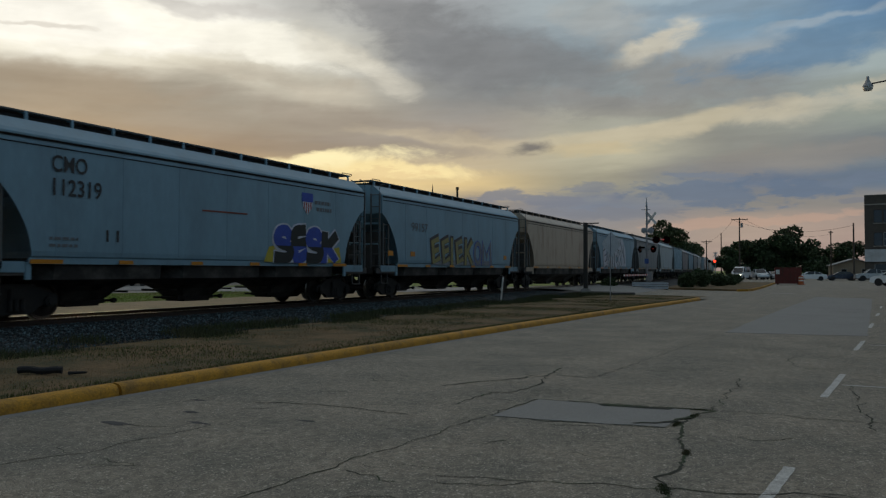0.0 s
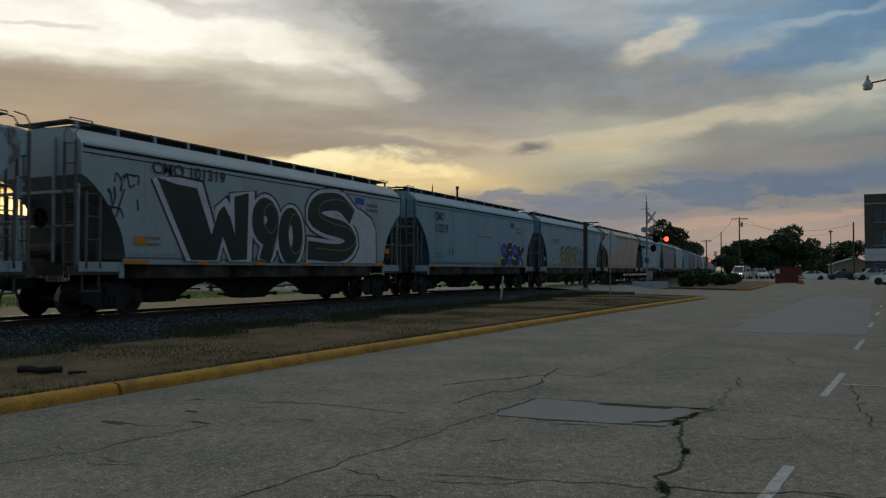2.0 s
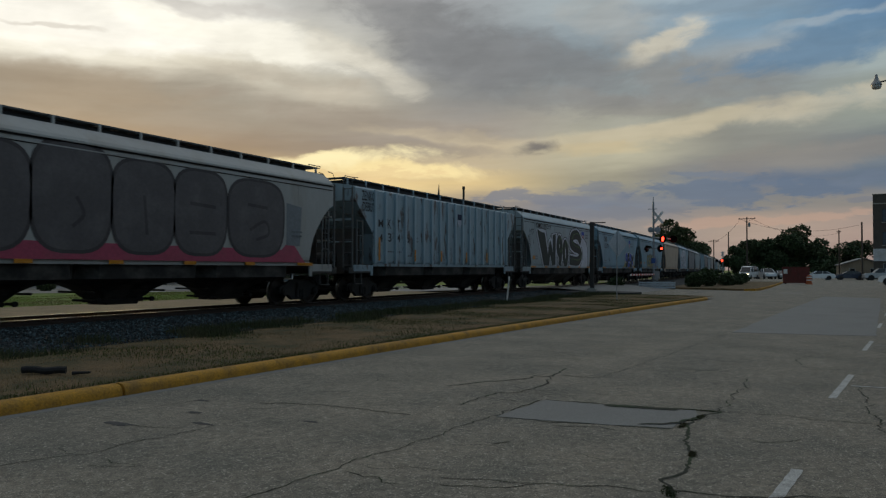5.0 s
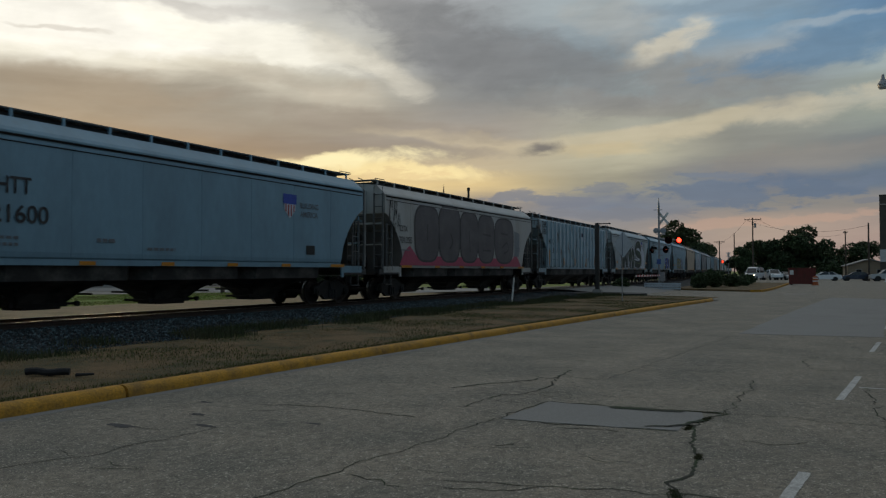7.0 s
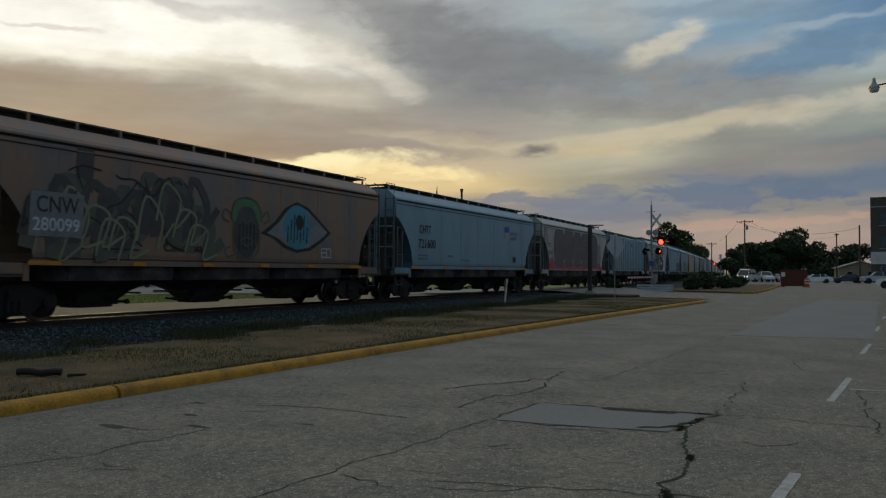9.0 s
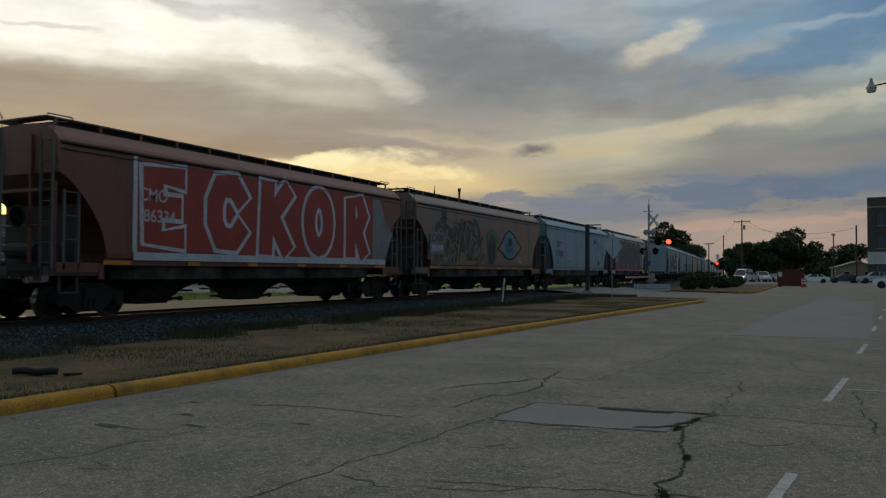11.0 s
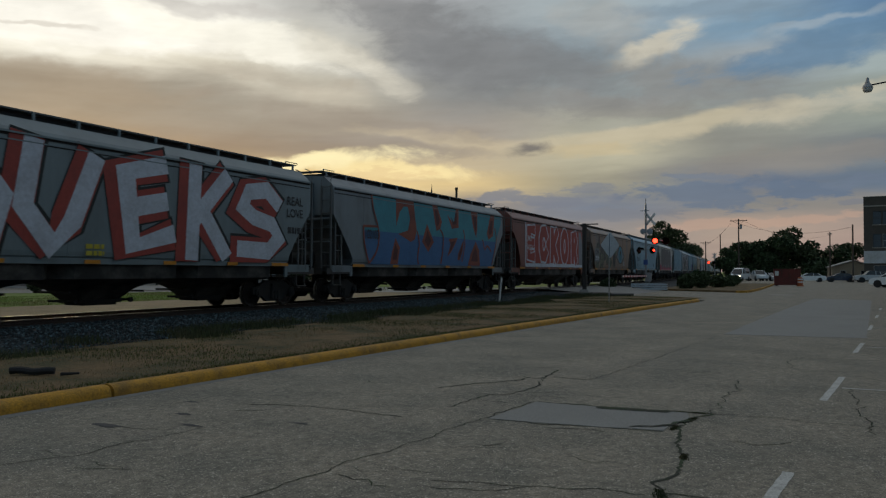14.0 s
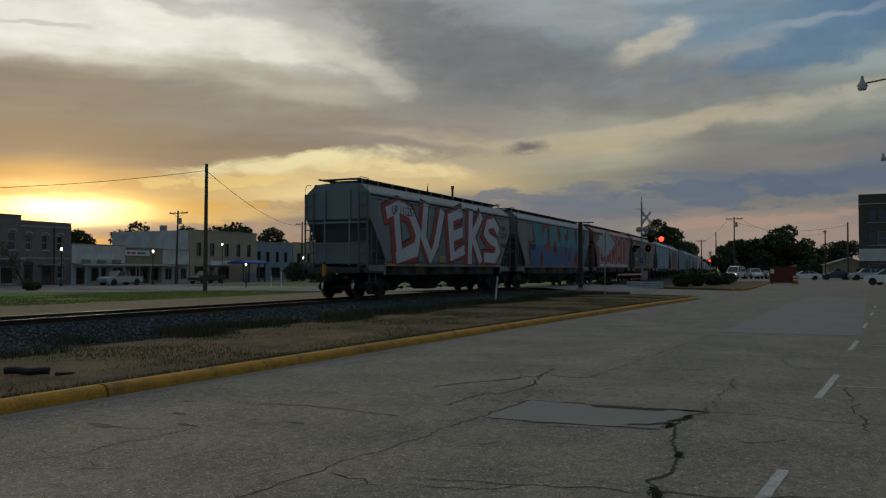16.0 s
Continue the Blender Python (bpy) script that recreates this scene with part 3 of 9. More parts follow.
# ---- the grain train ----
SPEED = 10.26                       # metres a second, along +x
HALF, WIDE = 8.05, 1.60             # half length of the pattern body, half width
# where the two ends of each car body lie on the line at the start
ENDS = {-3: (63.7, 80.2), -2: (45.95, 62.2), -1: (28.2, 44.4), 0: (10.75, 26.75), 1: (-7.07, 9.2), 2: (-25.6, -8.6), 3: (-44.2, -27.1),
        4: (-63.25, -45.9), 5: (-81.7, -64.75), 6: (-100.03, -83.2), 7: (-118.9, -101.6), 8: (-136.45, -120.4)}
for far in range(-17, -3):
    ENDS[far] = (81.7 + 17.7 * (-4 - far), 97.9 + 17.7 * (-4 - far))
SILL, SEAM, ROOF = 1.45, 4.46, 4.74
# where the middle of the paintings lies along each side
MARKS = {0: 0.51, 1: -0.25, 2: -0.44, 3: 0.0, 4: 0.16, 5: 0.38, 6: 0.08, 7: 0.57, 8: 0.29, -1: 0.66, -2: 0.59, -3: 0.41}


def paint(name, colour, rust=(0.13, 0.07, 0.04), amount=0.35, rough=0.45, thresh=(0.5, 0.72), scale=1.1, fine=5):
    m = material(name, colour, rough, spots=rust, scale=scale, amount=amount, fine=fine, fine_amount=0.07, stretch=(1.0, 1.0, 0.35), thresh=thresh, bump=0.12, bump_scale=3)
    m.node_tree.nodes["Principled BSDF"].inputs["Specular IOR Level"].default_value = 0.5
    return m


PAINT = {
    "grey_blue": paint("pale_grey_car_paint", (0.205, 0.355, 0.455), (0.155, 0.25, 0.315), 0.6, thresh=(0.4, 0.75)),
    "light_grey": paint("light_grey_car_paint", (0.345, 0.435, 0.48), (0.27, 0.31, 0.325), 0.6, thresh=(0.4, 0.75)),
    "ash_grey": paint("ash_grey_car_paint", (0.185, 0.235, 0.255), (0.12, 0.145, 0.155), 0.6, thresh=(0.4, 0.75)),
    "post_blue": paint("pale_blue_post_paint", (0.36, 0.475, 0.55), (0.16, 0.13, 0.11), 0.6, thresh=(0.58, 0.68), scale=2.2),
    "white_grey": paint("dirty_white_car_paint", (0.42, 0.43, 0.42), (0.31, 0.28, 0.24), 0.55),
    "weathered": paint("weathered_white_car_paint", (0.30, 0.405, 0.47), (0.10, 0.066, 0.048), 0.9, thresh=(0.555, 0.635), scale=2.9),
    "tan": paint("tan_car_paint", (0.46, 0.385, 0.30), (0.25, 0.15, 0.09), 0.75, scale=1.6),
    "rust": paint("faded_rust_car_paint", (0.265, 0.165, 0.112), (0.165, 0.155, 0.155), 0.95, thresh=(0.42, 0.66)),
    "oxide": paint("oxide_red_car_paint", (0.20, 0.075, 0.06), (0.10, 0.045, 0.04), 0.6),
    "slate": paint("slate_grey_car_paint", (0.19, 0.225, 0.25), (0.10, 0.105, 0.11), 0.6),
}
# two steels darkened for the shade round the open ends, with grime spots
SHADED_GRIMY_DARK = material("shaded_grimy_dark_steel", (0.06, 0.06, 0.06), 0.7, spots=(0.09, 0.07, 0.055), scale=2.5, amount=0.7, fine=20)
SHADED_GRIMY = material("shaded_grimy_grey_steel", (0.105, 0.118, 0.125), 0.65, spots=(0.09, 0.07, 0.055), scale=2.5, amount=0.7, fine=20)
BAY_STEEL = material("grimy_hopper_steel", (0.085, 0.08, 0.073), 0.8, spots=(0.022, 0.021, 0.02), scale=1.1, amount=0.9, fine=14, fine_amount=0.3, thresh=(0.44, 0.6))
REFLECTOR = material("amber_reflector", (0.62, 0.25, 0.02), 0.4, scale=8, fine=60)
INK = material("black_lettering", (0.022, 0.023, 0.026), 0.6, spots=(0.10, 0.105, 0.11), scale=5, amount=0.5, fine=30)
GHOST_INK = material("faded_lettering", (0.16, 0.18, 0.20), 0.6, scale=5, fine=30)
HATCH = material("roof_hatch_steel", (0.05, 0.055, 0.06), 0.6, spots=(0.05, 0.04, 0.035), scale=2, fine=30)
WALKWAY = material("galvanised_walkway", (0.12, 0.125, 0.13), 0.6, 0.2, scale=3, fine=30)


def hull_profile(cut="curved"):
    """Half cross-section (y, z) from the sill to the crown."""
    if cut == "ribbed":
        return [(1.52, SILL), (1.59, SILL + 0.08), (WIDE, SILL + 0.16), (WIDE, 2.1), (WIDE, 2.71), (WIDE, 3.1), (WIDE, 3.5), (WIDE, 3.96), (WIDE, 4.30), (WIDE, SEAM - 0.02), (1.56, SEAM + 0.03), (1.12, 4.60), (0.7, 4.66), (0.0, 4.70)]
    return [(1.50, SILL), (1.585, SILL + 0.10), (WIDE, SILL + 0.22), (WIDE, 2.1), (WIDE, 2.35), (WIDE, 2.7), (WIDE, 2.95), (WIDE, 3.15), (WIDE, 3.35), (WIDE, 3.5), (WIDE, 3.62), (WIDE, 3.96), (1.595, 4.25), (1.565, SEAM - 0.04), (1.50, SEAM + 0.05), (1.12, 4.82), (0.7, 4.86), (0.0, 4.88)]


def end_x(z, cut="curved"):
    """How far the hull reaches at height z: its ends slope in towards the hoppers."""
    if cut == "ribbed":                  # slanted high up, then upright
        return HALF - 1.22 * min(max((3.96 - z) / 1.25, 0), 1)
    if cut == "straight":                # one long slant down to the sill
        return HALF - 1.25 * min(max((3.35 - z) / 1.6, 0), 1)
    f = min(max((3.62 - z) / (3.62 - SILL), 0), 1)
    return HALF - 1.38 * math.sin(math.pi / 2 * f) ** 0.75


def hull_mesh(name, cut="curved"):
    bm = bmesh.new()
    half = hull_profile(cut)
    loop = [(-y, z) for y, z in half] + [(y, z) for y, z in half[-2::-1]]
    fr = (-1, -0.8, -0.55, -0.3, 0, 0.3, 0.55, 0.8, 1)
    rows = [[(f * end_x(z, cut), y, z) for y, z in loop] for f in fr]
    vs = sheet(bm, rows)
    n = len(loop)
    for r, e in ((vs[0], -1), (vs[-1], 1)):
        # the end wall steps back under the upper panel, between the side plates
        inner = []
        for v in r:
            deep = 0.45 * min(max((3.3 - v.co.z) / 0.25, 0), 1) * (0.55 if cut != "curved" else 1) + 0.01
            inner.append(bm.verts.new((v.co.x - e * deep, v.co.y * 0.975, v.co.z - 0.005)))
        for i in range(n):
            bm.faces.new((r[i], r[(i + 1) % n], inner[(i + 1) % n], inner[i]))
        for i in range(n // 2):
            q = [inner[i], inner[i + 1], inner[n - 2 - i], inner[n - 1 - i]]
            bm.faces.new(list(dict.fromkeys(q)))
    for a, b in zip(vs, vs[1:]):          # belly
        bm.faces.new((a[0], b[0], b[-1], a[-1]))
    bmesh.ops.recalc_face_normals(bm, faces=bm.faces)
    me = link_mesh(name, bm, PAINT["grey_blue"])
    return me


def seam_mesh():
    """Weld seams, roof joint moulding and sill angle, standing a little proud of the side."""
    bm = bmesh.new()
    for s in (-1, 1):
        box(bm, (0, s * 1.60, SEAM - 0.09), (2 * HALF - 0.1, 0.11, 0.045))
        box(bm, (0, s * 1.60, SEAM - 0.26), (2 * HALF - 0.1, 0.05, 0.03))
        for k in range(1, 8):
            x = -HALF + k * 2 * HALF / 8
            box(bm, (x, s * 1.601, 2.9), (0.03, 0.008, 2.7))
    return link_mesh("panel_seam", bm, PAINT["grey_blue"])


def joint_shade_mesh():
    """Dark strips that draw the shadowed joint under the roof moulding."""
    bm = bmesh.new()
    for s in (-1, 1):
        box(bm, (0, s * 1.60, SEAM - 0.138), (2 * HALF - 0.12, 0.03, 0.045))
        box(bm, (0, s * 1.60, SEAM - 0.288), (2 * HALF - 0.12, 0.012, 0.022))
    return link_mesh("roof_joint", bm, DARK_STEEL)


def rib_mesh(z0):
    bm = bmesh.new()
    z1 = SEAM
    prism(bm, [(-0.07, z0), (0.07, z0), (0.07, z1), (-0.07, z1)], -0.09)
    bmesh.ops.recalc_face_normals(bm, faces=bm.faces)
    return link_mesh("side_post", bm, PAINT["grey_blue"])


def sill_mesh():
    bm = bmesh.new()
    L = 2 * end_x(SILL) + 0.1
    prism(bm, [(-L / 2, SILL - 0.09), (L / 2, SILL - 0.09), (L / 2, SILL + 0.06), (-L / 2, SILL + 0.06)], 0.05)
    box(bm, (0, 0.10, SILL - 0.08), (L, 0.16, 0.02))
    return link_mesh("side_sill", bm, PAINT["grey_blue"])


def bay_mesh():
    """One hopper bay: a trough that narrows to its outlet."""
    bm = bmesh.new()
    rings = []
    for hx, hy, z in ((2.125, 1.50, SILL + 0.05), (2.125, 1.44, 0.98), (1.78, 1.22, 0.90), (1.30, 0.88, 0.80), (1.04, 0.64, 0.66), (0.88, 0.50, 0.51), (0.74, 0.42, 0.41)):
        c = 0.30 * hy                    # chamfered corners, recessed between the bays
        rings.append([bm.verts.new((x, y, z)) for x, y in ((-hx, -hy + c), (-hx + c, -hy), (hx - c, -hy), (hx, -hy + c), (hx, hy - c), (hx - c, hy), (-hx + c, hy), (-hx, hy - c))])
    for a, b in zip(rings, rings[1:]):
        for i in range(8):
            bm.faces.new((a[i], a[(i + 1) % 8], b[(i + 1) % 8], b[i]))
    bm.faces.new(rings[-1])
    bmesh.ops.recalc_face_normals(bm, faces=bm.faces)
    for s in (-1, 1):                    # stiffener on the slope
        rod(bm, (s * 1.22, -0.7, 0.62), (s * 1.22, 0.7, 0.62), 0.03, seg=6)
    return link_mesh("hopper_bay", bm, BAY_STEEL)


def gate_mesh():
    bm = bmesh.new()
    box(bm, (0, 0, 0.37), (1.45, 0.86, 0.11), bevel=0.02)
    box(bm, (0, 0, 0.29), (1.1, 0.8, 0.08), bevel=0.02)
    for s in (-1, 1):
        rod(bm, (s * 0.92, -0.5, 0.38), (s * 0.92, 0.5, 0.38), 0.035, seg=8)
        rod(bm, (s * 0.92, -0.56, 0.38), (s * 0.92, -0.46, 0.38), 0.07, seg=8)
    return link_mesh("outlet_gate", bm, DARK_STEEL)


def roof_mesh():
    bm = bmesh.new()
    box(bm, (0, 0, ROOF + 0.14), (2 * HALF - 1.0, 1.5, 0.26), bevel=0.04)
    for k in range(28):
        x = -HALF + 0.9 + k * (2 * HALF - 1.8) / 27
        box(bm, (x, 0, ROOF + 0.265), (0.06, 1.46, 0.04))
    return link_mesh("roof_hatch", bm, HATCH)


def walkway_mesh():
    bm = bmesh.new()
    L = 2 * HALF - 0.3
    for s in (-1, 1):
        box(bm, (0, s * 0.78, ROOF + 0.30), (L, 0.42, 0.025))
        box(bm, (0, s * 0.99, ROOF + 0.30), (L, 0.025, 0.04))
    for e in (-1, 1):
        box(bm, (e * (HALF - 0.25), 0, ROOF + 0.30), (0.42, 2.0, 0.03))
        for s in (-1, 1):                # grab irons at the end of the walkway
            rod(bm, (e * (HALF - 0.75), s * 1.05, ROOF + 0.31), (e * (HALF - 0.75), s * 1.05, ROOF + 0.36), 0.016, seg=6)
            rod(bm, (e * (HALF - 0.08), s * 1.05, ROOF + 0.31), (e * (HALF - 0.08), s * 1.05, ROOF + 0.36), 0.016, seg=6)
            rod(bm, (e * (HALF - 0.75), s * 1.05, ROOF + 0.36), (e * (HALF - 0.08), s * 1.05, ROOF + 0.36), 0.016, seg=6)
    return link_mesh("running_board", bm, WALKWAY)


def bracket_mesh():
    bm = bmesh.new()
    box(bm, (0, 0, 0), (0.07, 0.05, 0.27))
    box(bm, (0, 0.09, 0.12), (0.06, 0.2, 0.04))
    return link_mesh("bracket", bm, PAINT["grey_blue"])


def ladder_mesh(z0, z1, w):
    bm = bmesh.new()
    for x in (-w / 2, w / 2):
        box(bm, (x, 0, (z0 + z1) / 2), (0.06, 0.05, z1 - z0))
    n = int((z1 - z0) / 0.4)
    for k in range(n):
        z = z0 + 0.15 + k * (z1 - z0 - 0.2) / max(n - 1, 1)
        rod(bm, (-w / 2, 0, z), (w / 2, 0, z), 0.018, seg=6)
    if z1 > 4:                           # the stiles bend in to the roof
        for x in (-w / 2, w / 2):
            tube(bm, [(x, 0, z1 - 0.05), (x, -0.01, z1 + 0.22), (x, 0.10, z1 + 0.38), (x, 0.40, z1 + 0.42)], 0.016)
    return link_mesh("ladder", bm, PAINT["grey_blue"])


def platform_mesh():
    """End platform with its sill, steps and uprights; for the +x end."""
    bm = bmesh.new()
    box(bm, (HALF - 0.55, 0, SILL - 0.20), (1.75, 3.0, 0.07))
    box(bm, (HALF + 0.28, 0, SILL - 0.26), (0.07, 2.6, 0.24), bevel=0.01)
    box(bm, (HALF + 0.10, 0, SILL - 0.20), (0.5, 2.6, 0.07))
    for s in (-1, 1):
        box(bm, (HALF - 0.45, s * 1.50, SILL - 0.25), (1.55, 0.06, 0.22))
        box(bm, (HALF - 0.15, s * 1.46, SILL - 0.55), (0.05, 0.06, 0.5))
        box(bm, (HALF - 0.65, s * 1.46, SILL - 0.55), (0.05, 0.06, 0.5))
        box(bm, (HALF - 0.40, s * 1.46, SILL - 0.78), (0.55, 0.16, 0.04))
    return link_mesh("end_platform", bm, PAINT["grey_blue"])


def post_mesh():
    """Uprights and braces of the open end; for the +x end."""
    bm = bmesh.new()
    for y in (-0.62, 0.62):
        box(bm, (HALF + 0.03, y, (SILL + ROOF) / 2 - 0.1), (0.06, 0.06, ROOF - SILL - 0.1))
    for y in (-1.42, 1.42):
        box(bm, (HALF - 0.06, y, (SILL + 3.3) / 2), (0.05, 0.05, 3.3 - SILL + 0.2))
    box(bm, (HALF + 0.02, 0, 3.2), (0.09, 3.0, 0.08))
    rod(bm, (HALF + 0.03, -1.42, 2.32), (HALF + 0.03, 1.42, 2.32), 0.03, seg=6)
    return link_mesh("end_post", bm, PAINT["grey_blue"])


def sun_block_mesh():
    """Sun-blocking plate added behind the end posts, and brake gear; for the +x end."""
    bm = bmesh.new()
    box(bm, (HALF - 0.70, 0, 2.07), (0.04, 2.7, 1.64), bevel=0.01)
    rod(bm, (HALF - 0.45, -0.8, 1.72), (HALF - 0.45, 0.3, 1.72), 0.20, seg=12)
    box(bm, (HALF - 0.48, 0.7, 1.6), (0.3, 0.4, 0.5), bevel=0.03)
    return link_mesh("end_plate", bm, SHADED_GRIMY_DARK)


def brake_mesh():
    bm = bmesh.new()
    m = Matrix.Translation((HALF + 0.20, 0.35, 2.55)) @ Matrix.Rotation(radians(90), 4, "Y")
    lathe(bm, [(0.26, -0.02), (0.29, 0.0), (0.26, 0.02), (0.24, 0.0), (0.26, -0.02)], 18, m)
    for k in range(4):
        a = k * math.pi / 4
        rod(bm, (HALF + 0.2, 0.35 + 0.26 * math.cos(a), 2.55 + 0.26 * math.sin(a)), (HALF + 0.2, 0.35 - 0.26 * math.cos(a), 2.55 - 0.26 * math.sin(a)), 0.012, seg=5)
    box(bm, (HALF + 0.10, 0.35, 2.55), (0.14, 0.22, 0.3), bevel=0.02)
    return link_mesh("brake_wheel", bm, DARK_STEEL)


def coupler_mesh():
    bm = bmesh.new()
    box(bm, (HALF + 0.30, 0, 0.86), (1.0, 0.24, 0.26), bevel=0.03)
    box(bm, (HALF + 0.80, 0.03, 0.86), (0.20, 0.36, 0.34), bevel=0.06)
    rod(bm, (HALF + 0.60, -0.30, 0.95), (HALF + 0.75, -0.42, 0.45), 0.035, seg=8)
    rod(bm, (HALF + 0.66, -1.25, 1.02), (HALF + 0.66, 0.0, 1.02), 0.018, seg=6)
    return link_mesh("coupler", bm, DARK_STEEL)


def step_mesh():
    """Pale sill plate beside the end platform, below the cut-away end; for the +x end."""
    bm = bmesh.new()
    box(bm, (HALF - 0.62, 0, SILL - 0.16), (1.25, 0.05, 0.26), bevel=0.012)
    box(bm, (HALF - 1.32, 0, SILL - 0.25), (0.16, 0.06, 0.42), bevel=0.012)
    return link_mesh("step_plate", bm, PAINT["grey_blue"])


def frame_mesh():
    """Cast side frame of a truck: arched, with window openings and journal ends."""
    bm = bmesh.new()
    out = [(-1.12, 0.40), (-1.12, 0.62), (-0.80, 0.70), (-0.42, 0.88), (0.42, 0.88), (0.80, 0.70), (1.12, 0.62), (1.12, 0.40), (0.72, 0.38), (0.40, 0.16), (-0.40, 0.16), (-0.72, 0.38)]
    prism(bm, out, 0.14, Matrix.Translation((0, -0.07, 0)))
    for x in (-0.89, 0.89):
        rod(bm, (x, -0.15, 0.457), (x, 0.05, 0.457), 0.15, seg=14)
        rod(bm, (x, -0.18, 0.457), (x, -0.15, 0.457), 0.09, seg=10)
    for x in (-0.16, 0.0, 0.16):
        rod(bm, (x, -0.085, 0.24), (x, -0.085, 0.52), 0.07, seg=8)
    bmesh.ops.recalc_face_normals(bm, faces=bm.faces)
    return link_mesh("side_frame", bm, DARK_STEEL)


def bolster_mesh():
    bm = bmesh.new()
    box(bm, (0, 0, 0.64), (0.40, 2.3, 0.26), bevel=0.03)
    rod(bm, (0, 0, 0.7), (0, 0, 1.15), 0.3, seg=14)
    return link_mesh("bolster", bm, DARK_STEEL)


def wheelset_mesh():
    bm = bmesh.new()
    for s in (-1, 1):
        m = Matrix.Translation((0, s * 0.7525, 0)) @ Matrix.Rotation(radians(-90 * s), 4, "X")
        lathe(bm, [(0.10, -0.04), (0.14, -0.05), (0.18, 0.0), (0.36, -0.01), (0.40, -0.05), (0.485, -0.065), (0.485, -0.04), (0.46, -0.03), (0.455, 0.07), (0.40, 0.065), (0.37, 0.02), (0.20, 0.045), (0.16, 0.09), (0.10, 0.09)], 28, m)
        for k in range(3):               # cast bosses on the plate
            a = k * 2 * math.pi / 3
            rod(bm, (0.28 * math.cos(a), s * 0.76, 0.28 * math.sin(a)), (0.28 * math.cos(a), s * 0.80, 0.28 * math.sin(a)), 0.035, seg=6)
    rod(bm, (0, -1.05, 0), (0, 1.05, 0), 0.09, seg=12)
    me = link_mesh("wheelset", bm, [WHEEL_STEEL, TREAD])
    for p in me.polygons:
        r = [math.hypot(me.vertices[v].co.x, me.vertices[v].co.z) for v in p.vertices]
        if min(r) > 0.45:
            p.material_index = 1
    return me


def reflector_mesh():
    bm = bmesh.new()
    box(bm, (0, 0, 0), (0.46, 0.012, 0.10))
    return link_mesh("reflector", bm, REFLECTOR)


M_HULL, M_SEAM, M_RIB, M_SILL, M_BAY, M_GATE = hull_mesh("body"), seam_mesh(), rib_mesh(SILL + 0.02), sill_mesh(), bay_mesh(), gate_mesh()
M_ROOF, M_WALK, M_PLAT, M_POST, M_BRAKE, M_COUP = roof_mesh(), walkway_mesh(), platform_mesh(), post_mesh(), brake_mesh(), coupler_mesh()
M_SIDE_LADDER, M_END_LADDER = ladder_mesh(SILL - 0.2, 3.2, 0.42), ladder_mesh(SILL - 0.2, ROOF - 0.3, 0.42)
M_FRAME, M_BOLSTER, M_WHEELS, M_REFLECT = frame_mesh(), bolster_mesh(), wheelset_mesh(), reflector_mesh()
M_SUN_BLOCK, M_STEP = sun_block_mesh(), step_mesh()
M_BRACKET, M_JOINT_SHADE = bracket_mesh(), joint_shade_mesh()
M_RIB_SHORT = rib_mesh(3.75)
M_HULL_RIB, M_HULL_STRAIGHT = hull_mesh("body", "ribbed"), hull_mesh("body", "straight")
AXLE_X = 0.89
TURN_END = Matrix.Rotation(math.pi, 4, "Z")


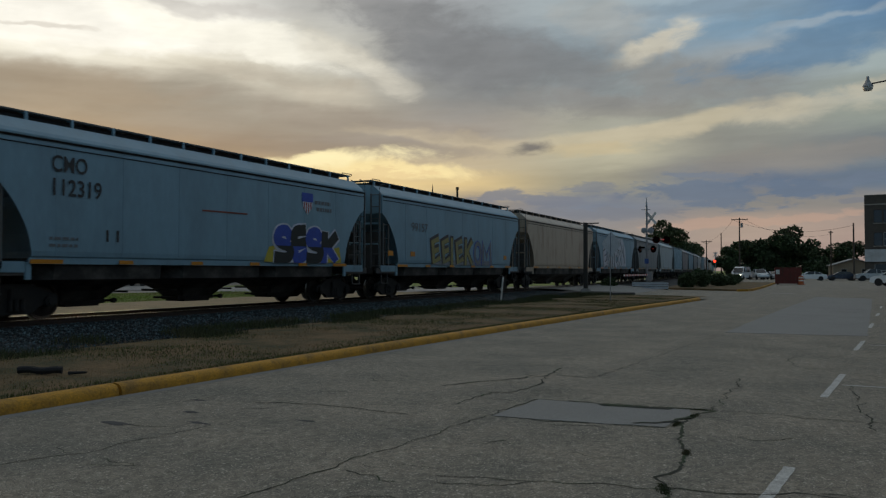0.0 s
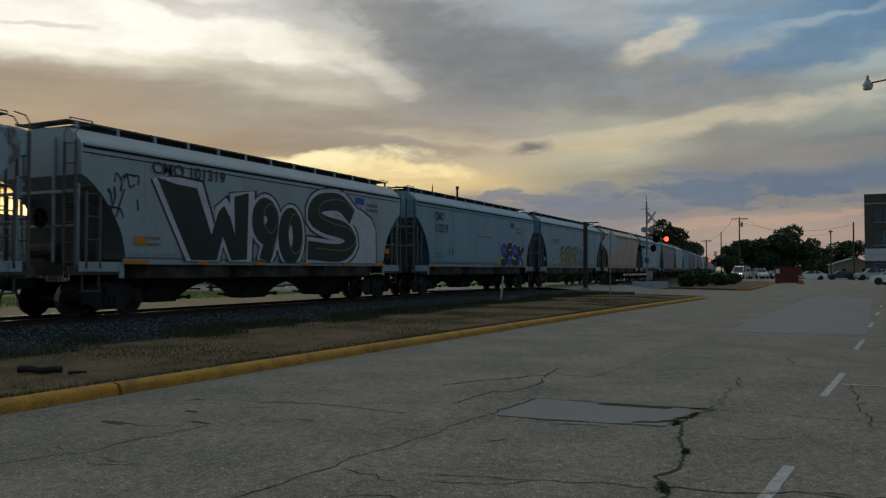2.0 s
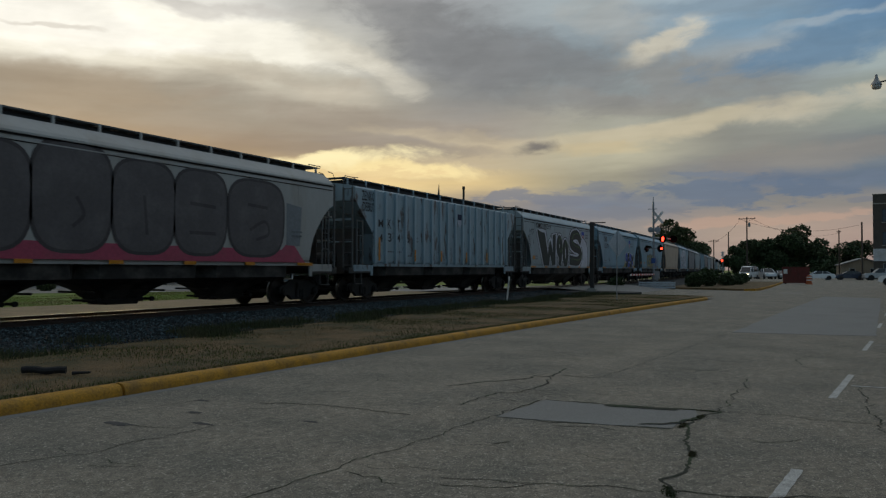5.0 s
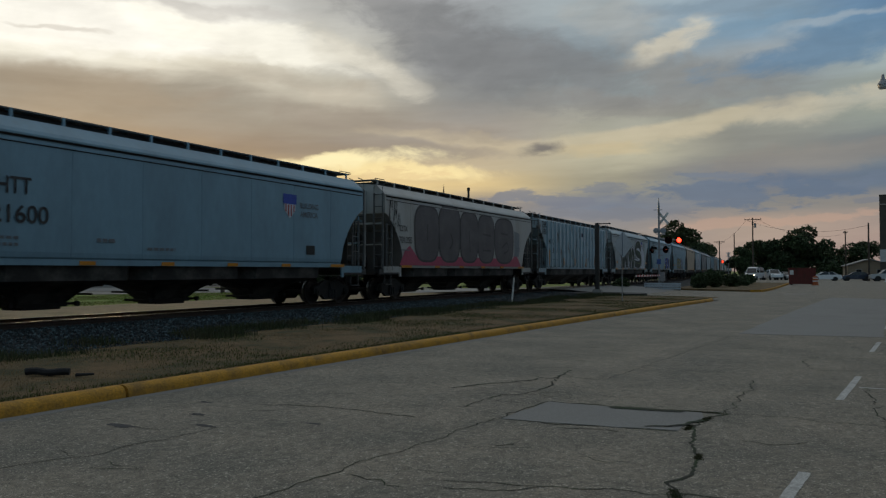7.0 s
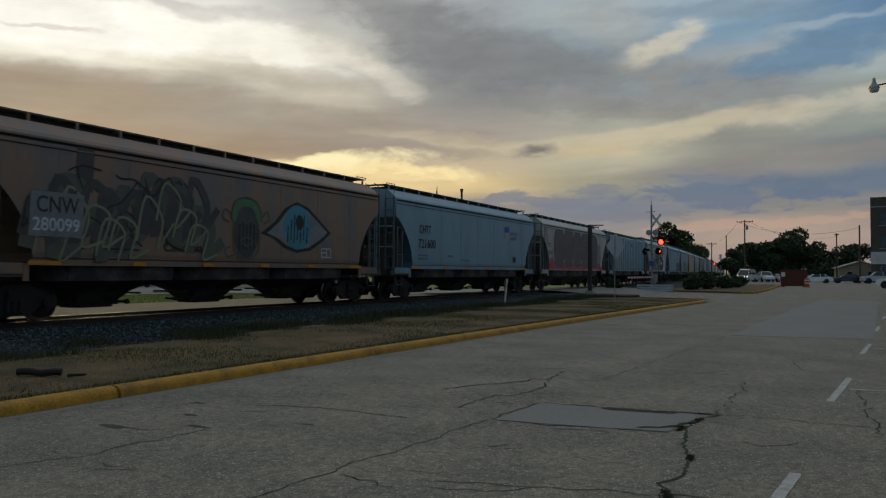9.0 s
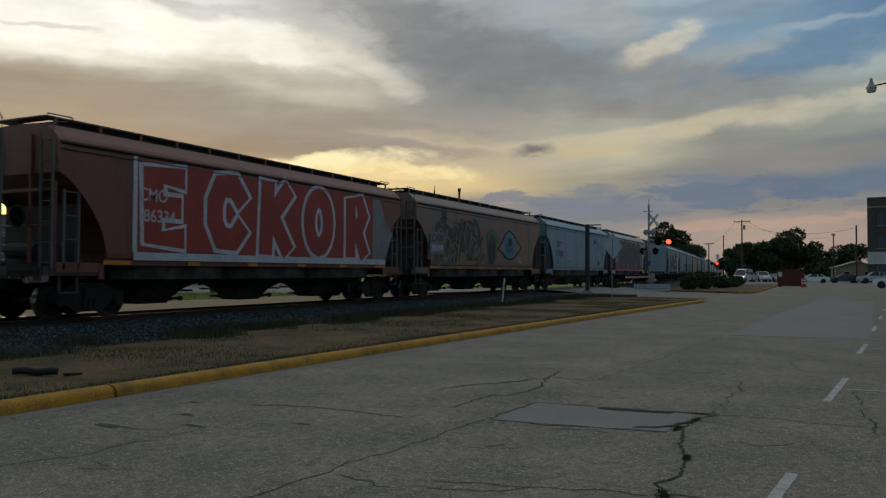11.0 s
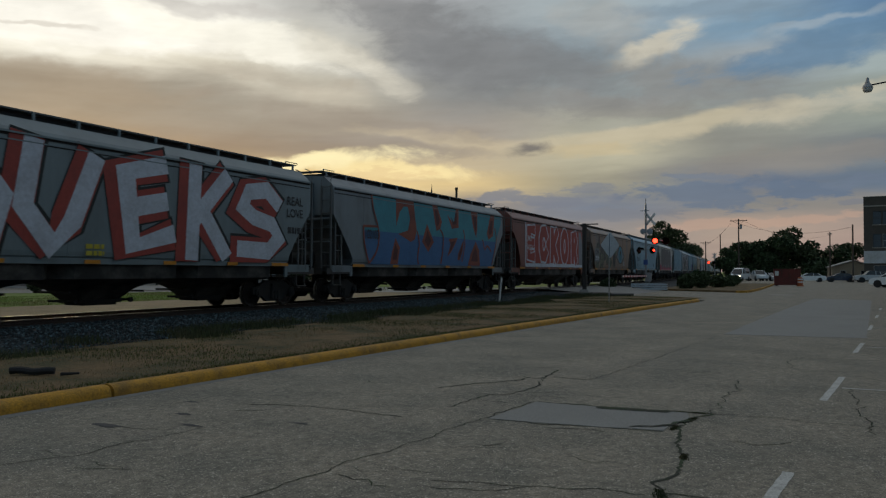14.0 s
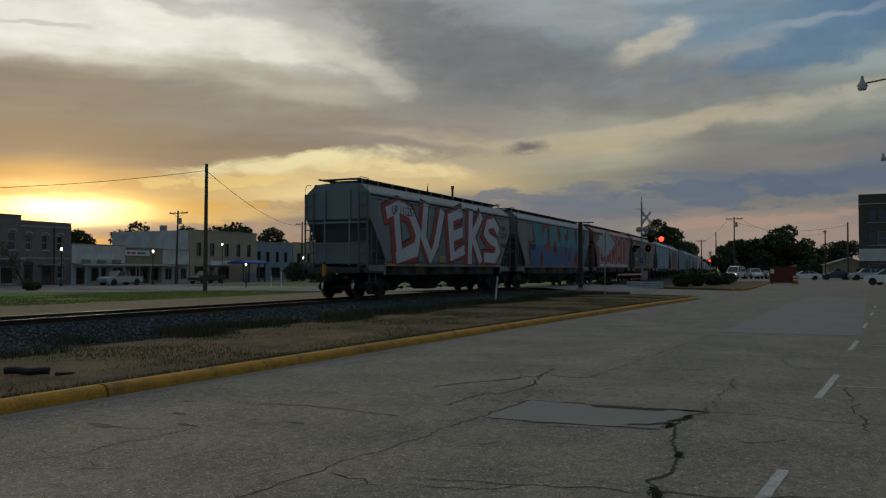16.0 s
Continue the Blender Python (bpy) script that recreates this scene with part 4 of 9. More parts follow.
def hopper_car(number, paint_name, label, kind="curved", last=False):
    car = thing("covered_hopper_car", pose(0, 0, 0), label, "freight car", "cars of the grain train")
    p = PAINT[paint_name]
    ribbed = kind == "ribbed"
    half = (ENDS[number][1] - ENDS[number][0]) / 2
    long = Matrix.Diagonal((half / HALF, 1, 1, 1))
    shared("body", {"curved": M_HULL, "ribbed": M_HULL_RIB, "straight": M_HULL_STRAIGHT}[kind], p, car, at=long)
    if ribbed:
        for k in range(18):
            x = -7.08 + k * 0.838
            for s in (-1, 1):
                shared("side_post", M_RIB if abs(x) < 7.25 else M_RIB_SHORT, PAINT["post_blue"], car, at=pose(x, s * 1.60, 0, 0, 0, 0 if s < 0 else 180))
    else:
        shared("panel_seam", M_SEAM, p, car, at=long)
        shared("roof_joint", M_JOINT_SHADE, None, car, at=long)
    for s in (0, 1):
        shared("side_sill", M_SILL, p, car, at=(pose(0, -1.56, 0) if s == 0 else pose(0, 1.56, 0, 0, 0, 180)) @ long)
    for x in (-4.25, 0.0, 4.25):
        bay = shared("hopper_bay", M_BAY, None, car, at=pose(x, 0, 0))
        shared("outlet_gate", M_GATE, None, bay)
    low = pose(0, 0, -0.16 if ribbed else 0)
    shared("roof_hatch", M_ROOF, None, car, at=low @ long)
    board = shared("running_board", M_WALK, None, car, at=low @ long)
    for k in range(13):
        shared("bracket", M_BRACKET, p, board, at=pose(-HALF + 0.3 + k * (2 * HALF - 0.6) / 12, -1.02, ROOF + 0.17))
    for k in (0, 1):
        m = (TURN_END if k else Matrix.Identity(4)) @ pose(half - HALF, 0, 0)
        shared("end_platform", M_PLAT, SHADED_GRIMY_DARK, car, at=m)
        shared("end_post", M_POST, p, car, at=m)
        shared("coupler", M_COUP, None, car, at=m)
        if k == 0 or not last:
            shared("end_plate", M_SUN_BLOCK, None, car, at=m)
        for sy in (-1, 1):
            shared("side_ladder", M_SIDE_LADDER, SHADED_GRIMY, car, at=m @ pose(HALF - 0.42, sy * 1.53, 0))
            shared("end_ladder", M_END_LADDER, SHADED_GRIMY, car, at=m @ pose(HALF + 0.13, sy * 1.34, 0, 0, 0, 90))
            shared("step_plate", M_STEP, p, car, at=m @ pose(0, sy * 1.53, 0))
    if not last:
        shared("brake_wheel", M_BRAKE, None, car, at=TURN_END @ pose(half - HALF, 0, 0))
    for x in (() if ribbed else (-half + 1.75, -3.9, -1.3, 1.3, 3.9, half - 1.75)):
        shared("reflector", M_REFLECT, None, car, at=pose(x, -1.622, SILL - 0.03) @ Matrix.Diagonal((1.9 if abs(x) > 5 else 1, 1, 1, 1)))
    wheels = []
    for tx in (-half + 1.35, half - 1.35):
        truck = shared("truck", M_BOLSTER, None, car, at=pose(tx, 0, 0))
        for k in (0, 1):
            shared("side_frame", M_FRAME, None, truck, at=pose(0, -1.0, 0) if k == 0 else pose(0, 1.0, 0, 0, 0, 180))
        for ax in (-AXLE_X, AXLE_X):
            wheels.append((shared("wheelset", M_WHEELS, None, truck, at=pose(ax, 0, 0.457)), ax))
    return car, wheels


TRAIN = []
GREY = "pale grey covered grain hopper car with three bottom hoppers"
LINEUP = [  # number in the train from the first car that passes close by; paint; label
    (0, "grey_blue", "pale grey covered hopper car with blue and yellow graffiti", False),
    (1, "light_grey", "light grey covered hopper car with huge dark green graffiti letters", False),
    (2, "weathered", "rust-streaked white ribbed hopper car with black lettering", True),
    (3, "white_grey", "dirty white hopper car with dark block graffiti over a pink base", False),
    (4, "grey_blue", "pale blue-grey covered hopper car with amber reflectors on its sill", False),
    (5, "rust", "faded rust-brown hopper car with a painted blue eye", False),
    (6, "oxide", "oxide red hopper car with white block graffiti", False),
    (7, "slate", "grey hopper car covered by turquoise and orange graffiti", False),
    (8, "ash_grey", "last pale grey hopper car with red and white graffiti", False),
    (-1, "grey_blue", "blue-grey hopper car with faded yellow and blue graffiti", False),
    (-2, "tan", "tan covered hopper car streaked with dirt", False),
    (-3, "grey_blue", "blue-grey hopper car with white graffiti", False),
]
for k in range(-17, -3):
    LINEUP.append((k, ("light_grey", "slate", "grey_blue", "slate", "light_grey")[k % 5], GREY, k % 5 == 4))
for k, p, lab, ribbed in sorted(LINEUP):
    car, wheels = hopper_car(k, p, lab, "ribbed" if ribbed else ("straight" if k in (7, 8) else "curved"), k == 8)
    TRAIN.append((k, car, wheels))
CARS = {k: car for k, car, _ in TRAIN}
bm = bmesh.new()                         # plate between the end posts
box(bm, (-8.025 + 0.35, 0, 1.9), (0.04, 2.7, 0.85), bevel=0.01)
part("end_plate", bm, PAINT["ash_grey"], CARS[8])
bm = bmesh.new()
box(bm, (-HALF - 0.80, 0.10, 1.18), (0.13, 0.17, 0.50), bevel=0.03)
rod(bm, (-HALF - 0.80, 0.10, 0.88), (-HALF - 0.80, 0.10, 0.95), 0.05, seg=8)
marker = part("end_marker", bm, REFLECTOR, CARS[8], "yellow end-of-train marker box")
bm = bmesh.new()
rod(bm, (-HALF - 0.80, 0.10, 1.42), (-HALF - 0.80, 0.10, 1.54), 0.05, 0.04, seg=10)
part("marker_lens", bm, DARK_STEEL, marker)


def car_pose(k, t):
    """Where car k stands at t: its two trucks on the line."""
    mid = sum(ENDS[k]) / 2 + SPEED * t
    reach = (ENDS[k][1] - ENDS[k][0]) / 2 - 1.35
    ax, ay, _ = track(mid - reach)
    bx, by, _ = track(mid + reach)
    return pose((ax + bx) / 2, (ay + by) / 2, RAIL_Z, 0, 0, math.degrees(math.atan2(by - ay, bx - ax)))

# ---- road details ----
def ribbon(bm, pts, w, z=0.004, jag=0.25, step=0.12):
    """A ragged dark seam through pts (x, y, width factor)."""
    line = []
    for a, b in zip(pts, pts[1:]):
        d = math.hypot(b[0] - a[0], b[1] - a[1])
        n = max(int(d / step), 1)
        for i in range(n):
            f = i / n
            line.append((a[0] + (b[0] - a[0]) * f, a[1] + (b[1] - a[1]) * f))
    line.append(pts[-1][:2])
    rows = []
    for i, (x, y) in enumerate(line):
        a, b = line[max(i - 1, 0)], line[min(i + 1, len(line) - 1)]
        t = Vector((b[0] - a[0], b[1] - a[1])).normalized()
        o = jag * 0.16 * (noise.noise((x * 3.1, y * 3.1, 1.0)) + 0.6 * noise.noise((x * 9, y * 9, 5.0)))
        ww = w * (0.55 + 0.9 * abs(noise.noise((x * 2.3, y * 2.3, 9.0))) + 0.35 * abs(noise.noise((x * 11, y * 11, 2.0))))
        if i in (0, len(line) - 1):
            ww *= 0.2
        cx, cy = x - t.y * o, y + t.x * o
        rows.append([(cx - t.y * ww, cy + t.x * ww, z), (cx + t.y * ww, cy - t.x * ww, z)])
    sheet(bm, rows)


CRACKS = [
    ("wide crack", 0.012, [(12.6, 1.2), (12.3, 1.15), (11.5, 1.11), (10.74, 1.15), (10.1, 1.18), (9.47, 1.17)]),
    ("wide crack", 0.024, [(9.5, 1.15), (9.16, 1.29), (8.83, 1.35), (8.47, 1.42), (8.2, 1.34), (7.92, 1.26), (7.6, 1.25), (7.23, 1.12), (6.85, 1.08), (6.53, 1.14), (6.24, 1.17), (6.0, 1.11), (5.75, 1.02), (5.3, 1.05), (4.4, 1.0)]),
    ("cross crack", 0.010, [(5.35, 2.71), (5.36, 2.56), (5.42, 2.3), (5.62, 2.13), (5.73, 1.86), (5.85, 1.56), (5.9, 1.16)]),
    ("cross crack", 0.014, [(5.9, 1.2), (5.95, 0.97), (6.06, 0.64), (6.14, 0.37), (6.39, -0.4), (6.6, -1.4)]),
    ("branching crack", 0.030, [(9.8, 4.78), (10.21, 4.67), (10.59, 4.4), (11.08, 4.07), (11.3, 4.1)]),
    ("branching crack", 0.026, [(11.5, 4.22), (11.36, 3.9), (11.6, 3.86), (11.9, 3.84), (12.5, 3.96)]),
    ("branching crack", 0.018, [(11.68, 3.77), (11.58, 3.41), (11.67, 3.1)]),
    ("branching crack", 0.017, [(8.54, 4.06), (8.89, 4.03), (9.23, 3.95), (9.58, 3.96), (9.78, 3.71), (10.14, 3.65), (10.64, 3.68), (11.14, 3.77), (11.5, 3.85)]),
    ("short crack", 0.012, [(9.58, 3.45), (9.68, 3.26)]),
    ("short crack", 0.014, [(9.99, 3.57), (10.16, 3.22)]),
    ("short crack", 0.009, [(10.64, 3.68), (10.7, 3.15)]),
    ("thin crack", 0.014, [(7.55, 6.35), (7.7, 5.9), (7.8, 5.51), (7.78, 5.1), (7.77, 4.7), (7.7, 4.2)]),
    ("long seam", 0.010, [(8.08, 3.38), (7.69, 3.45), (7.35, 3.46), (6.89, 3.48), (5.87, 3.61), (4.81, 3.71), (4.3, 3.75)]),
    ("long seam", 0.009, [(3.6, 6.4), (4.25, 6.19), (4.84, 5.95), (5.55, 5.87), (6.4, 5.7)]),
    ("long seam", 0.011, [(11.73, 3.11), (14.0, 2.93), (17.57, 2.66), (20.97, 2.37)]),
    ("thin crack", 0.012, [(16.5, 0.34), (15.9, 0.5), (15.5, 0.62), (14.9, 0.5), (14.3, 0.41)]),
    ("thin crack", 0.012, [(12.5, -0.36), (11.9, -0.30), (11.2, -0.39), (10.4, -0.36), (9.7, -0.41), (9.0, -0.45)]),
    ("thin crack", 0.016, [(16.6, 0.3), (16.44, -0.05), (16.5, -1.0), (16.4, -2.4)]),
    ("thin crack", 0.014, [(25.0, 6.6), (25.5, 5.0), (26.4, 3.5), (26.0, 2.2)]),
    ("thin crack", 0.012, [(18.4, 6.9), (18.8, 5.4), (19.0, 4.1)]),
    ("thin crack", 0.016, [(30.5, 4.4), (30.2, 2.8), (30.9, 1.0)]),
    ("thin crack", 0.010, [(14.6, 6.6), (14.9, 5.2), (14.6, 4.2)]),
    ("thin crack", 0.010, [(9.46, 1.2), (9.55, 0.6), (9.4, -0.2), (9.6, -1.0)]),
    ("patch edge", 0.024, [(9.36, 3.25), (9.37, 2.41), (9.45, 1.78), (9.5, 1.2)]),
    ("patch edge", 0.016, [(8.03, 3.3), (8.07, 2.69), (8.14, 2.28), (8.24, 1.7), (8.28, 1.45)]),
    ("patch edge", 0.018, [(8.05, 3.38), (8.6, 3.33), (9.36, 3.25)]),
    ("kerbside seam", 0.006, [(6.0, 7.2), (7.2, 7.1), (8.6, 7.0)]),
]


def build_cracks():
    for lab, w, pts in CRACKS:
        bm = bmesh.new()
        ribbon(bm, pts, w * 0.8, jag=0.5, step=0.06)
        tagged(part("pavement_crack", bm, CRACK), f"dark {lab} with grit and weeds in the asphalt", "crack", kind="structure")
    # short hairline breaks all over the old surface
    rng = np.random.default_rng(12)
    bm = bmesh.new()
    for k in range(150):
        x = 4.0 + 30 * rng.uniform() ** 1.5
        y = rng.uniform(-2.0, 6.6)
        n = int(rng.integers(2, 6))
        pts = [(x, y)]
        for j in range(n):
            pts.append((pts[-1][0] + rng.normal(0.02, 0.06), pts[-1][1] - rng.uniform(0.06, 0.22)))
        ribbon(bm, pts, rng.uniform(0.004, 0.010) * (0.6 + x / 14), jag=0.35, step=0.06)
    tagged(part("hairline_cracks", bm, CRACK), "short hairline cracks scattered over the asphalt", "cracks", kind="stuff")
    bm = bmesh.new()
    for c, r in (((5.9, 6.75), 0.20), ((6.3, 5.95), 0.13), ((6.75, 6.5), 0.14), ((7.4, 7.0), 0.11), ((6.9, 5.0), 0.1)):
        pts = []
        for k in range(14):
            a = 2 * math.pi * k / 14
            q = r * (0.65 + 0.5 * noise.noise((math.cos(a) * 2 + c[0] * 7, math.sin(a) * 2 + c[1] * 3, 0)))
            pts.append(bm.verts.new((c[0] + q * 0.55 * math.cos(a), c[1] + q * 1.6 * math.sin(a), 0.004)))
        bm.faces.new(pts)
    tagged(part("tar_spots", bm, TAR), "small dark tar spots on the asphalt", "tar stains", kind="stuff")


def slab(name, outline, mat, label, z=0.006):
    bm = bmesh.new()
    vs = []
    n = len(outline)
    for i, (x, y) in enumerate(outline):
        nx, ny = outline[(i + 1) % n]
        k = max(int(math.hypot(nx - x, ny - y) / 0.25), 1) if math.hypot(nx - x, ny - y) < 6 else 12
        for j in range(k):
            f = j / k
            px, py = x + (nx - x) * f, y + (ny - y) * f
            vs.append(bm.verts.new((px + 0.05 * noise.noise((px * 3, py * 3, 0)), py + 0.05 * noise.noise((px * 3, py * 3, 8)), z)))
    f = bm.faces.new(vs)
    r = bmesh.ops.extrude_face_region(bm, geom=[f])
    for v in r["geom"]:
        if isinstance(v, bmesh.types.BMVert):
            v.co.z -= z + 0.02
    bmesh.ops.recalc_face_normals(bm, faces=bm.faces)
    tagged(part(name, bm, mat), label, "road patch", kind="structure")


def build_markings():
    # parking-bay ticks beside the lane, heading a little away from the line
    ticks = [((5.75, 0.42), (7.05, 0.27)), ((11.1, 0.02), (13.7, -0.25)), ((17.9, -0.56), (20.4, -0.80)), ((25.0, -1.14), (27.2, -1.32)), ((31.8, -1.68), (33.9, -1.86)), ((38.6, -2.2), (40.4, -2.34))]
    for a, b in ticks:
        bm = bmesh.new()
        d = Vector((b[0] - a[0], b[1] - a[1])).normalized()
        n = 12
        rows = []
        for i in range(n + 1):
            x, y = a[0] + (b[0] - a[0]) * i / n, a[1] + (b[1] - a[1]) * i / n
            e = 0.012 * noise.noise((x * 6, y * 6, 0))
            rows.append([(x - d.y * (0.046 + e), y + d.x * (0.046 + e), 0.004), (x + d.y * (0.046 - e), y - d.x * (0.046 - e), 0.004)])
        sheet(bm, rows)
        tagged(part("lane_mark", bm, WHITE_LINE), "worn white painted parking-bay mark on the asphalt", "road marking", "parking marks", "structure")
    for x, y in ((12.40, -0.20), (19.30, -0.78), (26.2, -1.25), (33.0, -1.8)):
        bm = bmesh.new()
        sheet(bm, [[(x - 0.035, y - 0.02, 0.005), (x + 0.035, y - 0.02, 0.005)], [(x - 0.01, y - 5.0, 0.005), (x + 0.06, y - 5.0, 0.005)]])
        tagged(part("bay_line", bm, WHITE_LINE), "thin white painted line between parking bays", "road marking", "parking marks", "structure")


build_cracks()
slab("road_patch", [(8.06, 3.34), (9.33, 3.22), (9.34, 2.4), (9.43, 1.4), (9.1, 1.36), (8.5, 1.46), (8.27, 1.5), (8.12, 2.4)], ASPHALT_NEW, "grey repair patch with weedy edges in the asphalt")
slab("road_patch", [(21.5, 2.33), (21.9, -0.95), (34.0, -1.6), (51.1, -2.5), (52.9, 0.45), (36.0, 1.55)], ASPHALT_NEW, "long pale concrete repair in the asphalt street")
slab("road_patch", [(58.0, 3.4), (58.2, 1.9), (61, 1.8), (61, 3.3)], GRAVEL_ROAD, "small pale concrete square in the street")
build_markings()
for pts, w in (([(9.30, 2.46), (9.27, 2.2), (9.31, 1.95), (9.40, 1.6)], 0.085), ([(8.34, 1.85), (8.40, 1.6), (8.6, 1.44), (8.95, 1.37)], 0.035)):
    bm = bmesh.new()
    ribbon(bm, pts, w, 0.013, jag=0.5, step=0.05)
    tagged(part("weed_mat", bm, CRACK), "dark mat of weeds and grit at the patch edge", "weeds", kind="structure")


def scatter_mesh(name, verts, faces, mat):
    me = bpy.data.meshes.new(name)
    me.from_pydata(verts, [], faces)
    me.materials.append(mat)
    me.update()
    return new(name, me)


def blades(rng, n, place, h=(0.03, 0.10), w=0.006, lean=0.6):
    """n grass blades; place gives (x, y, z) arrays."""
    x, y, z = place(n)
    m = len(x)
    a = rng.uniform(0, 2 * np.pi, m)
    hh = rng.uniform(h[0], h[1], m)
    ww = w * rng.uniform(0.7, 1.6, m)
    lx, ly = np.cos(a) * hh * lean * rng.uniform(0, 1, m), np.sin(a) * hh * lean * rng.uniform(0, 1, m)
    b = rng.uniform(0, 2 * np.pi, m)
    v = np.empty((m, 3, 3))
    v[:, 0] = np.c_[x - np.cos(b) * ww, y - np.sin(b) * ww, z - 0.005]
    v[:, 1] = np.c_[x + np.cos(b) * ww, y + np.sin(b) * ww, z - 0.005]
    v[:, 2] = np.c_[x + lx, y + ly, z + hh]
    f = np.arange(m * 3).reshape(m, 3)
    return v.reshape(-1, 3).tolist(), f.tolist()


def build_grass():
    rng = np.random.default_rng(4)

    def clumped(x0, x1, y0, y1, scale, cut, zf):
        def place(n):
            x, y = rng.uniform(x0, x1, n), rng.uniform(y0, y1, n)
            keep = np.array([noise.noise((a * scale, b * scale, 2.0)) > cut + rng.uniform(-0.2, 0.2) for a, b in zip(x, y)])
            if y0 < 10:
                keep &= y > np.array([kerb_y(a) for a in x]) + 0.27
            x, y = x[keep], y[keep]
            return x, y, np.array([zf(a, b) for a, b in zip(x, y)])
        return place

    def verge_z(x, y):
        ya, yb = kerb_y(min(x, 60)) + 0.14, 13.0
        f = min(max((y - ya) / (yb - ya), 0), 1)
        return 0.145 + 0.05 * math.sin(f * math.pi) - 0.02 * f

    v, f = blades(rng, 60000, clumped(2, 46, 7.0, 13.4, 0.8, -0.1, verge_z), (0.01, 0.035), 0.004)
    ok = scatter_mesh("dry_grass", v, f, DRY_BLADE)
    tagged(ok, "dry straw-coloured grass on the verge", "grass", kind="stuff")
    v, f = blades(rng, 90000, clumped(2, 46, 7.0, 13.6, 0.45, 0.02, verge_z), (0.015, 0.06), 0.005)
    tagged(scatter_mesh("green_tufts", v, f, GREEN_BLADE), "green weeds and grass tufts on the verge", "grass", kind="stuff")
    # weeds in the toe of the ballast
    v, f = blades(rng, 60000, clumped(6, 49, 11.9, 14.3, 0.45, 0.02, lambda x, y: 0.13), (0.05, 0.20), 0.008)
    tagged(scatter_mesh("trackside_weeds", v, f, DARK_BLADE), "dark weeds along the foot of the ballast", "weeds", kind="stuff")
    v, f = blades(rng, 60000, clumped(15, 75, 33.0, 52, 0.2, -0.25, lambda x, y: far_z(y) - 0.05), (0.03, 0.09), 0.015)
    tagged(scatter_mesh("far_grass", v, f, FAR_BLADE), "grass and straw beyond the railway", "grass", kind="stuff")

    def edge(n):
        x = rng.uniform(1.5, 44, n)
        return x, np.array([kerb_y(a) + 0.24 for a in x]) + rng.exponential(0.07, n), np.full(n, 0.145)
    v, f = blades(rng, 12000, edge, (0.02, 0.06), 0.005)
    tagged(scatter_mesh("kerb_grass", v, f, GREEN_BLADE), "grass growing over the back of the kerb", "grass", kind="stuff")

    def in_cracks(n):
        xs, ys = [], []
        for (ax, ay), (bx, by), w in (((9.30, 2.45), (9.36, 1.85), 0.11), ((9.42, 1.8), (9.48, 1.2), 0.04), ((9.15, 1.30), (8.85, 1.36), 0.04), ((8.6, 1.40), (8.35, 1.42), 0.03), ((7.3, 1.13), (7.1, 1.11), 0.03), ((6.05, 1.12), (5.8, 1.05), 0.04)):
            f = rng.uniform(0, 1, n // 6)
            xs.append(ax + (bx - ax) * f + rng.normal(0, w * 0.55, n // 6))
            ys.append(ay + (by - ay) * f + rng.normal(0, w * 0.55, n // 6))
        x = np.concatenate(xs)
        return x, np.concatenate(ys), np.full(len(x), 0.004)
    v, f = blades(rng, 2400, in_cracks, (0.004, 0.014), 0.004)
    tagged(scatter_mesh("crack_weeds", v, f, DARK_BLADE), "low green weeds growing out of the cracks", "weeds", kind="stuff")


DRY_BLADE = material("dry_blades", (0.26, 0.18, 0.09), 0.9, scale=2, amount=0.4, fine=10, island=0.45, world_space=True)
GREEN_BLADE = material("green_blades", (0.10, 0.115, 0.035), 0.85, scale=2, amount=0.4, fine=10, island=0.45, world_space=True)
DARK_BLADE = material("dark_weeds", (0.045, 0.06, 0.022), 0.9, spots=(0.10, 0.075, 0.04), scale=1.2, amount=0.7, fine=10, island=0.45, world_space=True)
FAR_BLADE = material("far_blades", (0.18, 0.25, 0.04), 0.9, spots=(0.24, 0.175, 0.08), scale=0.12, amount=0.9, fine=10, island=0.4, world_space=True)
build_grass()


